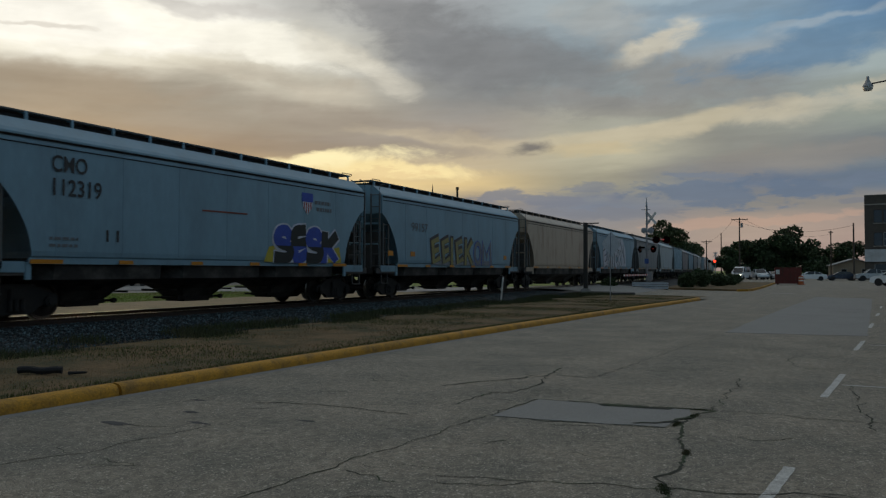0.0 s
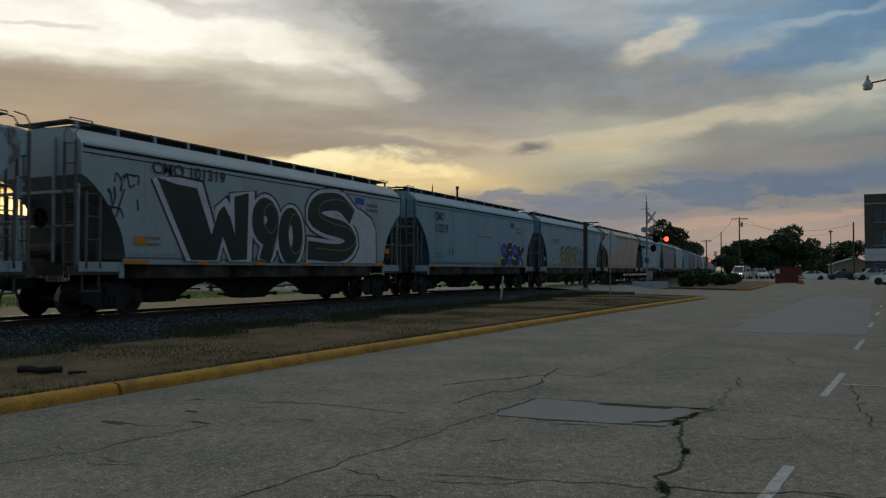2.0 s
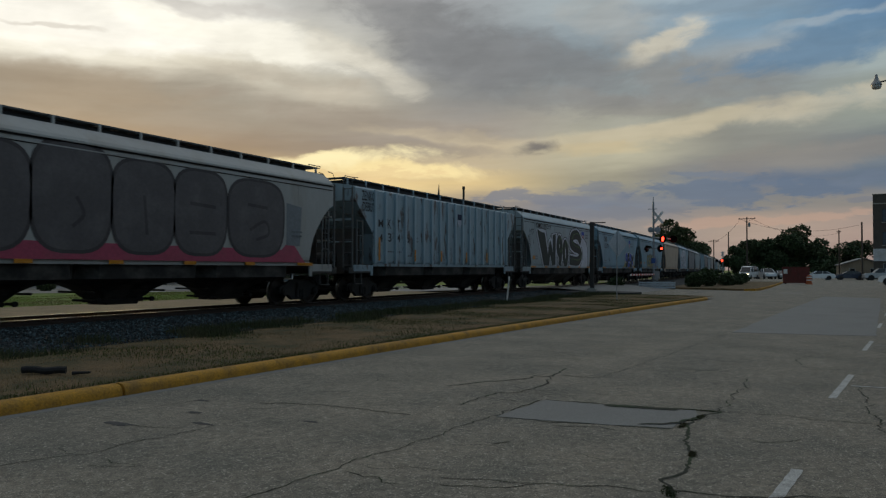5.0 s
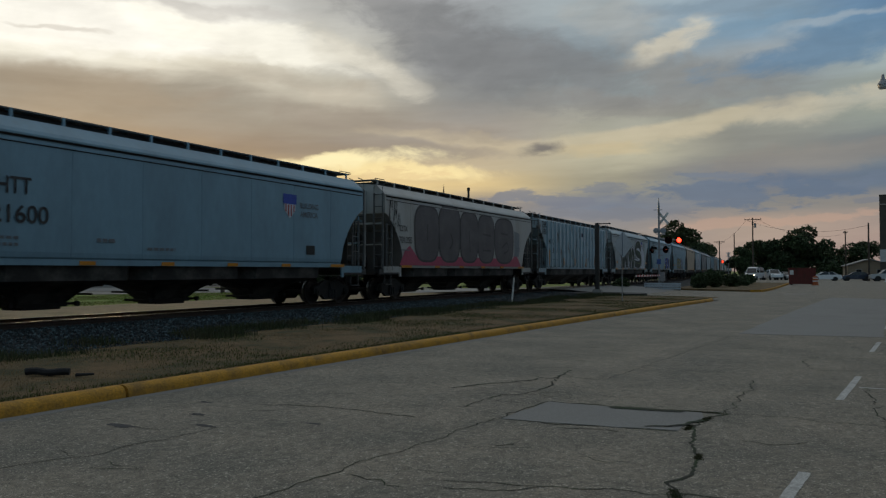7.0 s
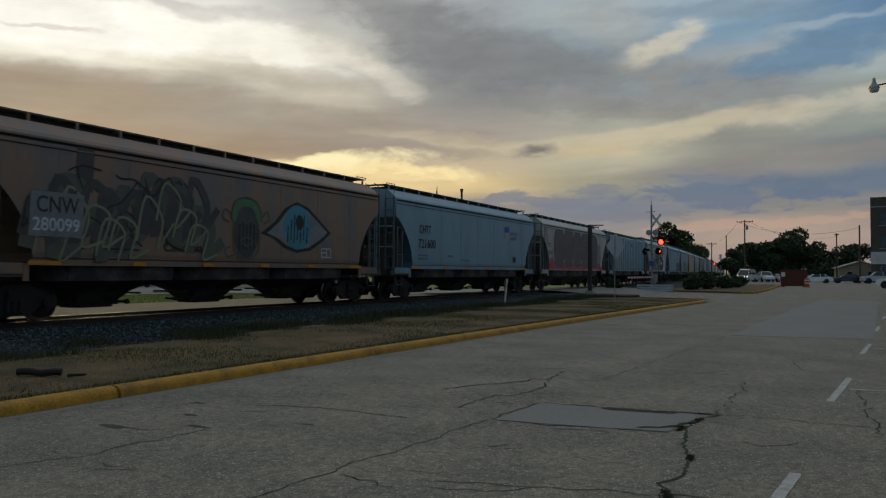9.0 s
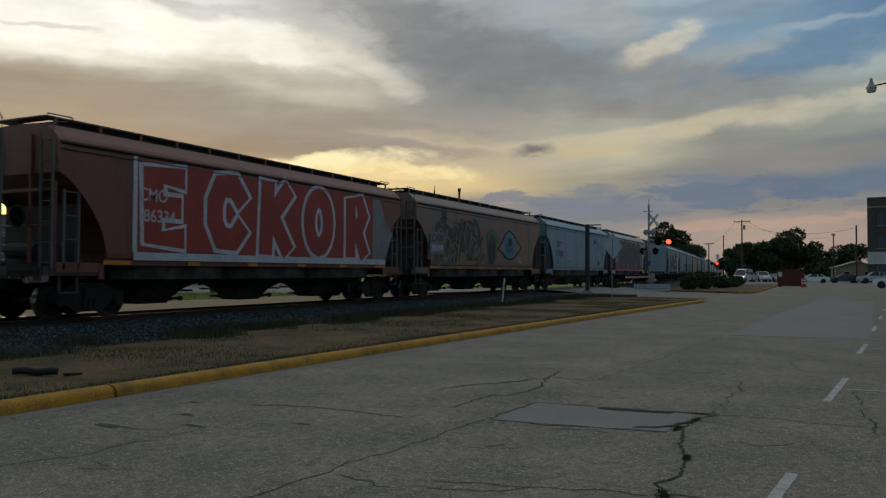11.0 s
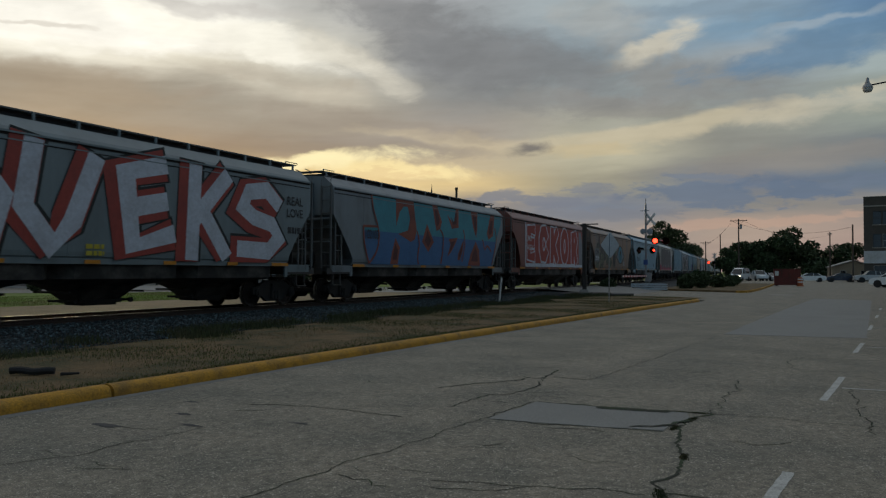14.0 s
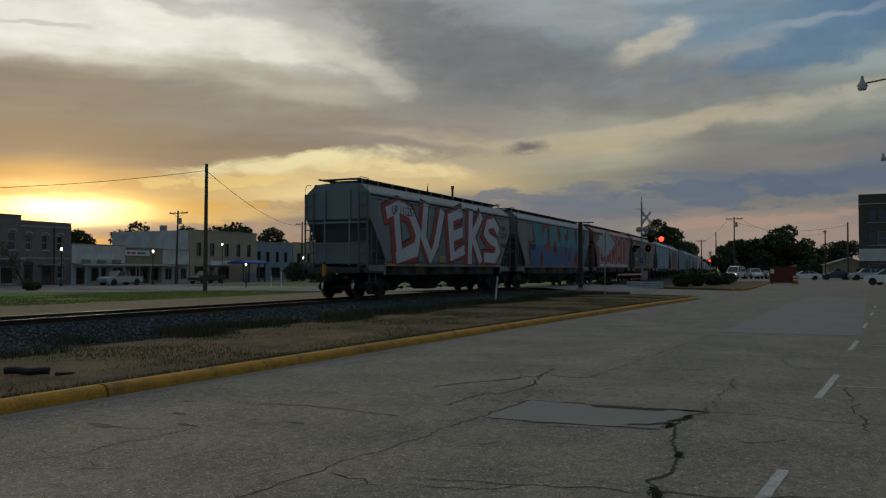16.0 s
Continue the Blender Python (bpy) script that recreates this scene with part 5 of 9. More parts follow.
def build_stones():
    rng = np.random.default_rng(9)
    base = np.array([(1, 0, 0), (-0.9, 0.1, 0.1), (0.1, 1, 0), (0, -0.95, 0.1), (0.1, 0.1, 0.8), (0, 0, -0.8)])
    tri = [(0, 2, 4), (2, 1, 4), (1, 3, 4), (3, 0, 4), (2, 0, 5), (1, 2, 5), (3, 1, 5), (0, 3, 5)]
    offs = np.array([-5.5, -4.6, -3.6, -2.7, -1.9, -0.7, 0.7, 1.9, 2.8, 4.4])
    zs = np.array([0.02, 0.09, 0.15, 0.21, 0.235, 0.24, 0.24, 0.235, 0.17, 0.02])
    n = 34000
    s = rng.uniform(2, 34, n)
    s[: n // 4] = rng.uniform(34, 60, n // 4)
    o = rng.uniform(-5.3, -0.9, n)
    o[: n // 10] = rng.uniform(-0.6, 2.4, n // 10)
    V = []
    for i in range(n):
        x, y, h = track(s[i], o[i])
        if 50 < x < 68:
            continue
        z = np.interp(o[i], offs, zs)
        r = rng.uniform(0.018, 0.045)
        q = base * rng.uniform(0.6, 1.25, (6, 3)) * r
        a = rng.uniform(0, 6.28)
        c, d = math.cos(a), math.sin(a)
        V.append(np.c_[q[:, 0] * c - q[:, 1] * d + x, q[:, 0] * d + q[:, 1] * c + y, q[:, 2] + z + 0.01])
    m = len(V)
    V = np.concatenate(V)
    F = (np.array(tri)[None] + 6 * np.arange(m)[:, None, None]).reshape(-1, 3)
    tagged(scatter_mesh("ballast_stones", V.tolist(), F.tolist(), STONE), "loose crushed grey ballast stones beside the track", "stones", kind="stuff")


build_stones()


def build_debris():
    bm = bmesh.new()
    tube(bm, [(f * 0.62 - 0.31, 0.03 * math.sin(f * 6), 0.05 + 0.01 * math.sin(f * 9)) for f in np.linspace(0, 1, 9)], 0.05, 8)
    ob = part("tyre_scrap", bm, RUBBER, at=pose(7.25, 9.75, 0.185, 0, 0, -64))
    tagged(ob, "black scrap of tyre lying on the dry grass", "tyre scrap")
    bm = bmesh.new()
    rod(bm, (-0.12, 0, 0.02), (0.12, 0.02, 0.03), 0.025, 0.015, seg=7)
    ob = part("tyre_scrap", bm, RUBBER, at=pose(7.42, 9.22, 0.185, 0, 0, -64))
    tagged(ob, "small dark scrap beside a tyre piece on the grass", "tyre scrap")
    bm = bmesh.new()
    rod(bm, (0, 0, 0), (0.05, -0.03, 0.42), 0.012, 0.008, seg=6)
    rod(bm, (0.05, -0.03, 0.42), (-0.04, 0.02, 0.55), 0.008, 0.005, seg=6)
    tagged(part("bent_wire", bm, WALKWAY, at=pose(9.1, 14.6, 0.17)), "bent pale wire standing in the ballast", "wire")


RUBBER = material("black_rubber", (0.018, 0.018, 0.02), 0.8, scale=8, fine=40, bump=0.4)
build_debris()

# ---- level crossing and trackside posts ----
GALV = material("galvanised_steel", (0.33, 0.34, 0.35), 0.5, 0.5, spots=(0.2, 0.18, 0.16), scale=4, fine=30)
MAST_GREY = material("mast_aluminium", (0.30, 0.32, 0.34), 0.5, 0.3, scale=3, fine=30)
SIGN_BACK = material("sign_back_aluminium", (0.50, 0.56, 0.62), 0.6, 0.1, scale=3, fine=20)
WHITE_PAINT = material("white_sign_paint", (0.72, 0.72, 0.70), 0.6, scale=4, fine=30)
RED_PAINT = material("red_sign_paint", (0.45, 0.03, 0.03), 0.6, scale=4, fine=30)
BLACK_PAINT = material("black_signal_paint", (0.012, 0.012, 0.013), 0.6, scale=5, fine=30)
MATT_BLACK = material("matt_black_paint", (0.004, 0.004, 0.004), 1.0, scale=5, fine=30)
MATT_BLACK.node_tree.nodes["Principled BSDF"].inputs["Specular IOR Level"].default_value = 0.0
RED_LIT = glowing("lit_red_lens", (1.0, 0.035, 0.015), 7.0)
RED_DIM = glowing("far_red_lens", (1.0, 0.05, 0.02), 3.0)
RED_DARK = glass("dark_red_lens", (0.08, 0.006, 0.005), 0.15)
POST_BROWN = material("weathered_post", (0.055, 0.05, 0.046), 0.9, scale=5, fine=30, stretch=(4, 4, 0.5), bump=0.3)
CONCRETE = material("plain_concrete", (0.33, 0.32, 0.30), 0.9, scale=1.5, fine=25, bump=0.2)
BLUE_PLATE = material("blue_plate", (0.04, 0.10, 0.32), 0.5, scale=4, fine=30)
FLASHERS = []


def lens_mesh(r, lit):
    """A lamp insert: the glowing lens on one face, the dark shell on the other."""
    bm = bmesh.new()
    lathe(bm, [(0.0, -0.05), (r * 0.6, -0.045), (r, -0.02), (r, 0.02), (r * 0.7, 0.04), (0.0, 0.05)], 20, Matrix.Rotation(radians(90), 4, "X"))
    me = link_mesh("lens", bm, [MATT_BLACK, lit])
    for p in me.polygons:
        if p.normal.y < -0.3:
            p.material_index = 1
    return me


def signal_lamp(parent, at, first, turned=True, lit=None, r=0.20, plate=0.30):
    """Round background, hood and lens; at: pose whose -y looks along the beam."""
    bm = bmesh.new()
    lathe(bm, [(0.0, 0.0), (plate, 0.0), (plate, 0.02), (0.0, 0.03)], 24, Matrix.Rotation(radians(-90), 4, "X"))
    rod(bm, (0, 0.03, 0), (0, 0.22, 0), 0.12, 0.10, seg=12)
    head = part("signal_lamp", bm, MATT_BLACK, parent, at=at)
    bm = bmesh.new()
    n = 12
    rows = []
    for y in (0.0, -0.34):
        rows.append([((r + 0.03) * math.cos(radians(20 + 140 * k / n)), y, (r + 0.03) * math.sin(radians(20 + 140 * k / n)) * (1 if y == 0 else 0.96)) for k in range(n + 1)])
    sheet(bm, rows)
    part("hood", bm, MATT_BLACK, head)
    if first is None:
        bm = bmesh.new()
        lathe(bm, [(r, 0.0), (r, 0.03), (r * 0.6, 0.06), (0.0, 0.07)], 20, Matrix.Rotation(radians(90), 4, "X"))
        part("lens", bm, lit or RED_DARK, head)
    else:
        ob = part("lens", lens_mesh(r, lit or RED_LIT), None, head, "red lens that flashes in turn with its neighbour")
        FLASHERS.append((ob, first, r))


def build_mast():
    mast = thing("crossing_signal", pose(66.9, 13.46, 0.30), "grey level-crossing signal mast with flashing red lamps", "crossing signal")
    bm = bmesh.new()
    lathe(bm, [(0.22, 0), (0.22, 0.08), (0.10, 0.2), (0.085, 0.25), (0.085, 6.8), (0.06, 7.1), (0.0, 7.12)], 14)
    part("mast", bm, MAST_GREY, mast)
    bm = bmesh.new()
    box(bm, (-0.35, 0.0, 6.45), (0.05, 0.75, 0.05))
    rod(bm, (0, 0, 6.45), (-0.35, 0, 6.45), 0.03)
    rod(bm, (0, 0, 6.9), (0, 0.0, 7.5), 0.03)
    part("top_bracket", bm, MAST_GREY, mast)
    bm = bmesh.new()                      # crossbuck seen nearly edge on
    m = Matrix.Translation((0.05, -0.40, 5.75)) @ Matrix.Rotation(radians(74), 4, "Z")
    for a in (50, -50):
        box(bm, (0, 0, 0), (1.25, 0.025, 0.20), rot=m @ Matrix.Rotation(radians(a), 4, "Y"))
    part("crossbuck", bm, WHITE_PAINT, mast, "white crossed warning boards")
    for v in (5.35, 5.6, 5.9):
        bm = bmesh.new()
        rod(bm, (0, -0.05, v), (0, -0.22, v), 0.02)
        part("bracket", bm, MAST_GREY, mast)
    bm = bmesh.new()                      # bell and a second round target
    lathe(bm, [(0.0, 0.0), (0.20, 0.02), (0.24, 0.09), (0.22, 0.12), (0.0, 0.16)], 18, Matrix.Translation((-0.1, 0.20, 4.72)) @ Matrix.Rotation(radians(-90), 4, "Y"))
    part("bell", bm, MAST_GREY, mast)
    bm = bmesh.new()
    lathe(bm, [(0.0, 0.0), (0.26, 0.0), (0.26, 0.03), (0.0, 0.05)], 18, Matrix.Translation((-0.1, -0.36, 4.70)) @ Matrix.Rotation(radians(-90), 4, "Y"))
    part("round_target", bm, MAST_GREY, mast)
    bm = bmesh.new()
    rod(bm, (0, 0.75, 3.15), (0, -0.75, 3.15), 0.045)
    rod(bm, (0, 0, 4.1), (-1.45, -1.15, 3.9), 0.045)
    rod(bm, (-1.55, -0.85, 3.86), (-1.3, -1.95, 3.86), 0.04)
    rod(bm, (-0.9, -0.7, 4.35), (0.25, 0.3, 4.45), 0.03)
    part("cross_arm", bm, MAST_GREY, mast)
    away = pose(0, 0.55, 3.12, 0, 0, -20)
    signal_lamp(mast, away, None)
    signal_lamp(mast, pose(0, -0.55, 3.12, 0, 0, -40), 0, r=0.10)
    # the pair that looks down the street towards the camera
    signal_lamp(mast, pose(-1.62, -1.08, 3.84, 0, 0, -79), 0)
    signal_lamp(mast, pose(-1.28, -1.86, 3.84, 0, 0, -79), 1)
    bm = bmesh.new()
    box(bm, (-0.12, 0, 2.1), (0.03, 0.34, 0.42))
    part("plate", bm, BLUE_PLATE, mast, "small blue information plate")
    bm = bmesh.new()
    box(bm, (0.0, -0.25, 0.85), (0.5, 0.4, 0.75), bevel=0.04)
    rod(bm, (0, -0.25, 0), (0, -0.25, 0.5), 0.1)
    part("gate_motor", bm, GALV, mast)
    bm = bmesh.new()
    box(bm, (-4.6, -0.1, 0.95), (8.8, 0.05, 0.13))
    arm = part("gate_arm", bm, WHITE_PAINT, mast, "lowered red and white striped gate arm")
    for k in range(9):
        bm = bmesh.new()
        box(bm, (-0.8 - k * 0.95, -0.1, 0.95), (0.42, 0.062, 0.142))
        part("stripe", bm, RED_PAINT, arm)


def build_posts():
    # W-beam guard rail before the mast
    g = thing("guard_rail", pose(66.4, 11.6, 0.0), "short grey steel guard rail beside the crossing", "guard rail")
    for z in (0.16, 0.36, 0.55):
        bm = bmesh.new()
        prism(bm, [(-0.05, z - 0.075), (0.02, z - 0.04), (-0.03, z), (0.02, z + 0.04), (-0.05, z + 0.075), (-0.06, z + 0.07), (-0.06, z - 0.07)], 3.0)
        bmesh.ops.recalc_face_normals(bm, faces=bm.faces)
        part("rail_beam", bm, SIGN_BACK, g)
    for y in (0.15, 1.5, 2.85):
        bm = bmesh.new()
        box(bm, (0.07, y, 0.33), (0.12, 0.14, 0.66))
        part("post", bm, POST_BROWN, g)
    # diamond warning sign from behind
    s = thing("warning_sign", pose(37.1, 9.19, 0.10), "back of a diamond-shaped metal road sign on a post", "road sign")
    bm = bmesh.new()
    prism(bm, [(-0.03, 0), (0.03, 0), (0.03, 3.3), (-0.03, 3.3)], 0.03)
    part("post", bm, GALV, s)
    bm = bmesh.new()
    box(bm, (0, 0, 0), (0.92, 0.006, 0.92), rot=Matrix.Rotation(radians(45), 4, "Y"))
    bmesh.ops.bevel(bm, geom=[e for e in bm.edges if abs((e.verts[0].co - e.verts[1].co).y) > 0.004], offset=0.05, segments=3, affect="EDGES")
    part("sign_plate", bm, SIGN_BACK, s, "bare grey aluminium back of the plate", at=pose(0.03, -0.035, 2.78, 0, 0, -64 + 34))
    bm = bmesh.new()
    box(bm, (0, 0.0, 2.78), (0.07, 0.05, 1.1))
    part("stiffener", bm, BLUE_STEEL, s)
    # squat dark post with a bracket
    p = thing("crossing_post", pose(49.9, 14.0, 0.05), "dark square post on a concrete foot beside the crossing", "post")
    bm = bmesh.new()
    box(bm, (0, 0, 2.35), (0.24, 0.24, 4.7), bevel=0.02)
    part("shaft", bm, POST_BROWN, p)
    bm = bmesh.new()
    box(bm, (0, 0, 0.14), (0.7, 0.7, 0.5), bevel=0.05, taper=(0.75, 0.75))
    part("foot", bm, CONCRETE, p)
    bm = bmesh.new()
    box(bm, (0.25, -0.35, 4.66), (0.06, 0.95, 0.07))
    part("bracket", bm, POST_BROWN, p)
    slab_bm = bmesh.new()
    vs = [slab_bm.verts.new((49.4 + 1.6 * math.cos(a) * (1 + 0.2 * math.sin(3 * a)), 13.3 + 2.6 * math.sin(a), 0.22 + 0.02 * math.cos(a))) for a in np.linspace(0, 2 * math.pi, 24, endpoint=False)]
    slab_bm.faces.new(vs)
    r = bmesh.ops.extrude_face_region(slab_bm, geom=slab_bm.faces[:])
    for v in r["geom"]:
        if isinstance(v, bmesh.types.BMVert):
            v.co.z -= 0.5
    bmesh.ops.recalc_face_normals(slab_bm, faces=slab_bm.faces)
    tagged(part("asphalt_apron", slab_bm, TAR), "dark asphalt apron round the post at the crossing", "asphalt apron", kind="structure")
    # leaning white marker
    k = thing("marker_post", pose(33.75, 13.50, 0.02, 5.5, 1.5, 0), "thin white marker post leaning beside the track", "marker post")
    bm = bmesh.new()
    prism(bm, [(-0.045, 0), (0.045, 0), (0.045, 1.22), (0.0, 1.30), (-0.045, 1.22)], 0.05)
    bmesh.ops.recalc_face_normals(bm, faces=bm.faces)
    part("stake", bm, WHITE_PAINT, k)
    bm = bmesh.new()
    box(bm, (0, -0.006, 1.0), (0.08, 0.006, 0.18))
    part("band", bm, GALV, k)


BLUE_STEEL = material("blue_grey_steel", (0.16, 0.22, 0.28), 0.5, 0.4, scale=4, fine=30)
build_mast()
build_posts()


def far_signal():
    m = thing("crossing_signal", pose(157.8, 18.7, 0.0), "distant level-crossing mast with a lit red lamp", "crossing signal")
    bm = bmesh.new()
    lathe(bm, [(0.15, 0), (0.08, 0.2), (0.08, 5.2), (0.0, 5.25)], 10)
    part("mast", bm, MAST_GREY, m)
    bm = bmesh.new()
    mm = Matrix.Translation((0, 0, 4.7)) @ Matrix.Rotation(radians(60), 4, "Z")
    for a in (45, -45):
        box(bm, (0, 0, 0), (1.2, 0.03, 0.2), rot=mm @ Matrix.Rotation(radians(a), 4, "Y"))
    part("crossbuck", bm, WHITE_PAINT, m)
    signal_lamp(m, pose(-0.25, 0.1, 3.38, 0, 0, -83), 2, lit=RED_DIM, r=0.24, plate=0.3)
    signal_lamp(m, pose(-0.25, 1.05, 3.38, 0, 0, -83), 3, lit=RED_DIM, r=0.24, plate=0.3)
    bm = bmesh.new()
    box(bm, (-0.02, 0.5, 3.38), (0.06, 1.3, 0.06))
    part("cross_arm", bm, MAST_GREY, m)


far_signal()

# ---- trees, bushes, poles, lamps, vehicles ----
LEAF = material("dark_leaves", (0.040, 0.068, 0.024), 0.8, scale=0.5, amount=0.5, fine=3, island=0.5, world_space=True)
LEAF_B = material("olive_leaves", (0.05, 0.068, 0.024), 0.8, scale=0.5, amount=0.5, fine=3, island=0.5, world_space=True)
BARK = material("bark", (0.06, 0.047, 0.036), 0.95, scale=3, fine=20, stretch=(3, 3, 0.5), bump=0.5)


def leaf_cloud(rng, blobs, n, size):
    """Small leaf cards through a crown of several lumps, thinner towards the rim."""
    V = []
    vol = np.array([a * b * c for _, (a, b, c) in blobs])
    pick = rng.choice(len(blobs), n, p=vol / vol.sum())
    for i in range(n):
        (cx, cy, cz), (a, b, c) = blobs[pick[i]]
        d = rng.normal(size=3)
        d /= np.linalg.norm(d)
        r = rng.uniform(0.35, 1.0) ** 0.5 * (1 + 0.22 * noise.noise((d[0] * 2.3 + cx, d[1] * 2.3 + cy, d[2] * 2.3 + cz)))
        p = np.array((cx + d[0] * a * r, cy + d[1] * b * r, cz + d[2] * c * r))
        u = rng.normal(size=3)
        u /= np.linalg.norm(u)
        w = np.cross(u, rng.normal(size=3))
        w /= np.linalg.norm(w)
        s = size * rng.uniform(0.5, 1.4)
        V.append([p - u * s, p + w * s * 0.55, p + u * s, p - w * s * 0.55])
    V = np.array(V).reshape(-1, 3)
    F = np.arange(len(V)).reshape(-1, 4)
    return V.tolist(), F.tolist()


def leaves(name, rng, blobs, n, size, mat, parent):
    v, f = leaf_cloud(rng, blobs, n, size)
    me = bpy.data.meshes.new(name)
    me.from_pydata(v, [], f)
    me.materials.append(mat)
    return part(name, me, None, parent)


def tree(x, y, z, h, spread, seed, n=3800, mat=None, label="dark leafy tree against the evening sky", low=0.25, size=0.32):
    rng = np.random.default_rng(seed)
    t = thing("tree", pose(x, y, z), label, "tree", "trees round the crossing")
    bm = bmesh.new()
    th = h * low
    pts = [Vector((0, 0, -0.1)), Vector((rng.normal(0, 0.1), rng.normal(0, 0.1), th)), Vector((rng.normal(0, 0.4), rng.normal(0, 0.4), h * 0.62))]
    rod(bm, pts[0], pts[1], h * 0.028, h * 0.02, 9)
    rod(bm, pts[1], pts[2], h * 0.02, h * 0.008, 8)
    blobs = []
    k = 7
    for i in range(k):
        a = 2 * math.pi * i / k + rng.uniform(-0.3, 0.3)
        rr = spread * rng.uniform(0.35, 0.62)
        zz = h * rng.uniform(max(low + 0.08, 0.32), 0.80)
        c = (rr * math.cos(a), rr * math.sin(a), zz)
        rod(bm, pts[1] + (pts[2] - pts[1]) * rng.uniform(0, 0.6), Vector(c), h * 0.010, h * 0.003, 6)
        q = spread * rng.uniform(0.34, 0.55)
        blobs.append((c, (q, q, q * rng.uniform(0.65, 0.95))))
    blobs.append(((0, 0, h * 0.84), (spread * 0.42, spread * 0.42, h * 0.15)))
    part("trunk", bm, BARK, t)
    leaves("crown", rng, blobs, n, size, mat or LEAF, t)
    return t


def bush(x, y, z, a, b, h, seed, n=1800, label="dense dark green bush beside the street", mat=None, size=0.14):
    rng = np.random.default_rng(seed)
    t = thing("bush", pose(x, y, z), label, "bush")
    bm = bmesh.new()
    blobs = []
    for i in range(6):
        an = rng.uniform(0, 6.28)
        c = (a * 0.5 * math.cos(an) * rng.uniform(0.3, 1), b * 0.5 * math.sin(an) * rng.uniform(0.3, 1), h * rng.uniform(0.35, 0.6))
        rod(bm, (0, 0, 0), c, 0.04, 0.012, 6)
        blobs.append((c, (a * 0.55, b * 0.55, h * 0.42)))
    part("stems", bm, BARK, t)
    leaves("foliage", rng, blobs, n, size, mat or LEAF, t)


# x, y, height, spread, leaves
for i, (x, y, h, sp, n) in enumerate((
        (182, 33.2, 13.4, 5.8, 4200), (196, 34.0, 9.6, 4.6, 2600), (228, 36.5, 10.2, 5.0, 2600), (262, 39.5, 10.8, 5.6, 2600), (300, 42.6, 11.6, 6.0, 2600),
        (196, 20.6, 7.4, 3.6, 2200), (205, 17.2, 9.2, 5.0, 3000), (202, 13.8, 9.4, 4.6, 3000), (204, 10.4, 10.4, 4.8, 3400), (208, 6.4, 12.9, 5.4, 4200),
        (210, 2.4, 9.6, 4.2, 2800), (216, -2.6, 8.8, 4.6, 2400), (226, -6.0, 9.4, 4.6, 2400), (260, 22, 9.5, 6, 2200), (262, 12, 9.5, 7, 2200), (222, -14.0, 9.0, 5.0, 1800))):
    tree(x, y, -0.05, h, sp, 20 + i, n, LEAF if i % 3 else LEAF_B, low=0.16, size=0.36)
for i, (x, y, a, b, h) in enumerate(((184, 34.4, 7, 3, 3.8), (208, 36.2, 8, 3, 3.8), (240, 38.8, 9, 4, 4.2), (280, 42.5, 10, 4, 4.6), (200, 18.5, 8, 4, 4.2), (203, 13.0, 6, 6, 4.6), (205, 8.6, 6, 6, 5.0), (207, 4.0, 6, 6, 4.6), (212, 0.2, 6, 5, 3.8), (218, -5.0, 6, 6, 3.8))):
    bush(x, y, -0.1, a, b, h, 300 + i, 1700, "dark undergrowth below the far trees", LEAF, 0.32)
for i, (x, y, a, b, h, n) in enumerate(((71.0, 10.7, 1.5, 1.1, 1.35, 2400), (74.5, 10.0, 1.7, 1.2, 1.75, 3000), (78.0, 9.2, 1.4, 1.1, 1.35, 2200), (83.5, 8.3, 1.0, 0.8, 0.8, 1200), (90, 9.0, 1.6, 1.2, 1.3, 1600), (64.5, 16.2, 1.2, 1.0, 1.0, 900))):
    bush(x, y, 0.1, a, b, h, 60 + i, n, size=0.11)

POLE_WOOD = material("weathered_pole", (0.075, 0.06, 0.048), 0.95, scale=3, fine=20, stretch=(5, 5, 0.3), bump=0.3)
WIRE = material("black_cable", (0.02, 0.02, 0.022), 0.7, scale=3, fine=10)
PORCELAIN = material("insulator", (0.22, 0.2, 0.18), 0.35, scale=4, fine=30)


def utility_pole(x, y, z, h, arm=0.0, lean=(0, 0), turn=0, can=False, label="weathered wooden utility pole", r=0.16):
    p = thing("utility_pole", pose(x, y, z, lean[0], lean[1], turn), label, "utility pole", "utility poles")
    bm = bmesh.new()
    rod(bm, (0, 0, -0.3), (0, 0, h), r, r * 0.7, 10)
    part("shaft", bm, POLE_WOOD, p)
    if arm:
        bm = bmesh.new()
        box(bm, (0.1, 0, h - 0.35), (0.11, arm, 0.13))
        rod(bm, (0.1, -arm * 0.35, h - 0.4), (0, 0, h - 0.95), 0.025)
        rod(bm, (0.1, arm * 0.35, h - 0.4), (0, 0, h - 0.95), 0.025)
        part("cross_arm", bm, POLE_WOOD, p)
        for k in (-0.45, -0.2, 0.2, 0.45):
            bm = bmesh.new()
            lathe(bm, [(0.03, h - 0.29), (0.06, h - 0.24), (0.045, h - 0.18), (0.06, h - 0.13), (0.0, h - 0.10)], 8, Matrix.Translation((0.1, k * arm, 0)))
            part("insulator", bm, PORCELAIN, p)
    if can:
        bm = bmesh.new()
        rod(bm, (0.0, -0.42, h - 1.9), (0.0, -0.42, h - 1.1), 0.24, seg=12)
        rod(bm, (0.0, -0.42, h - 1.1), (0.0, -0.42, h - 1.0), 0.1, seg=8)
        part("transformer", bm, GALV, p)
    return p


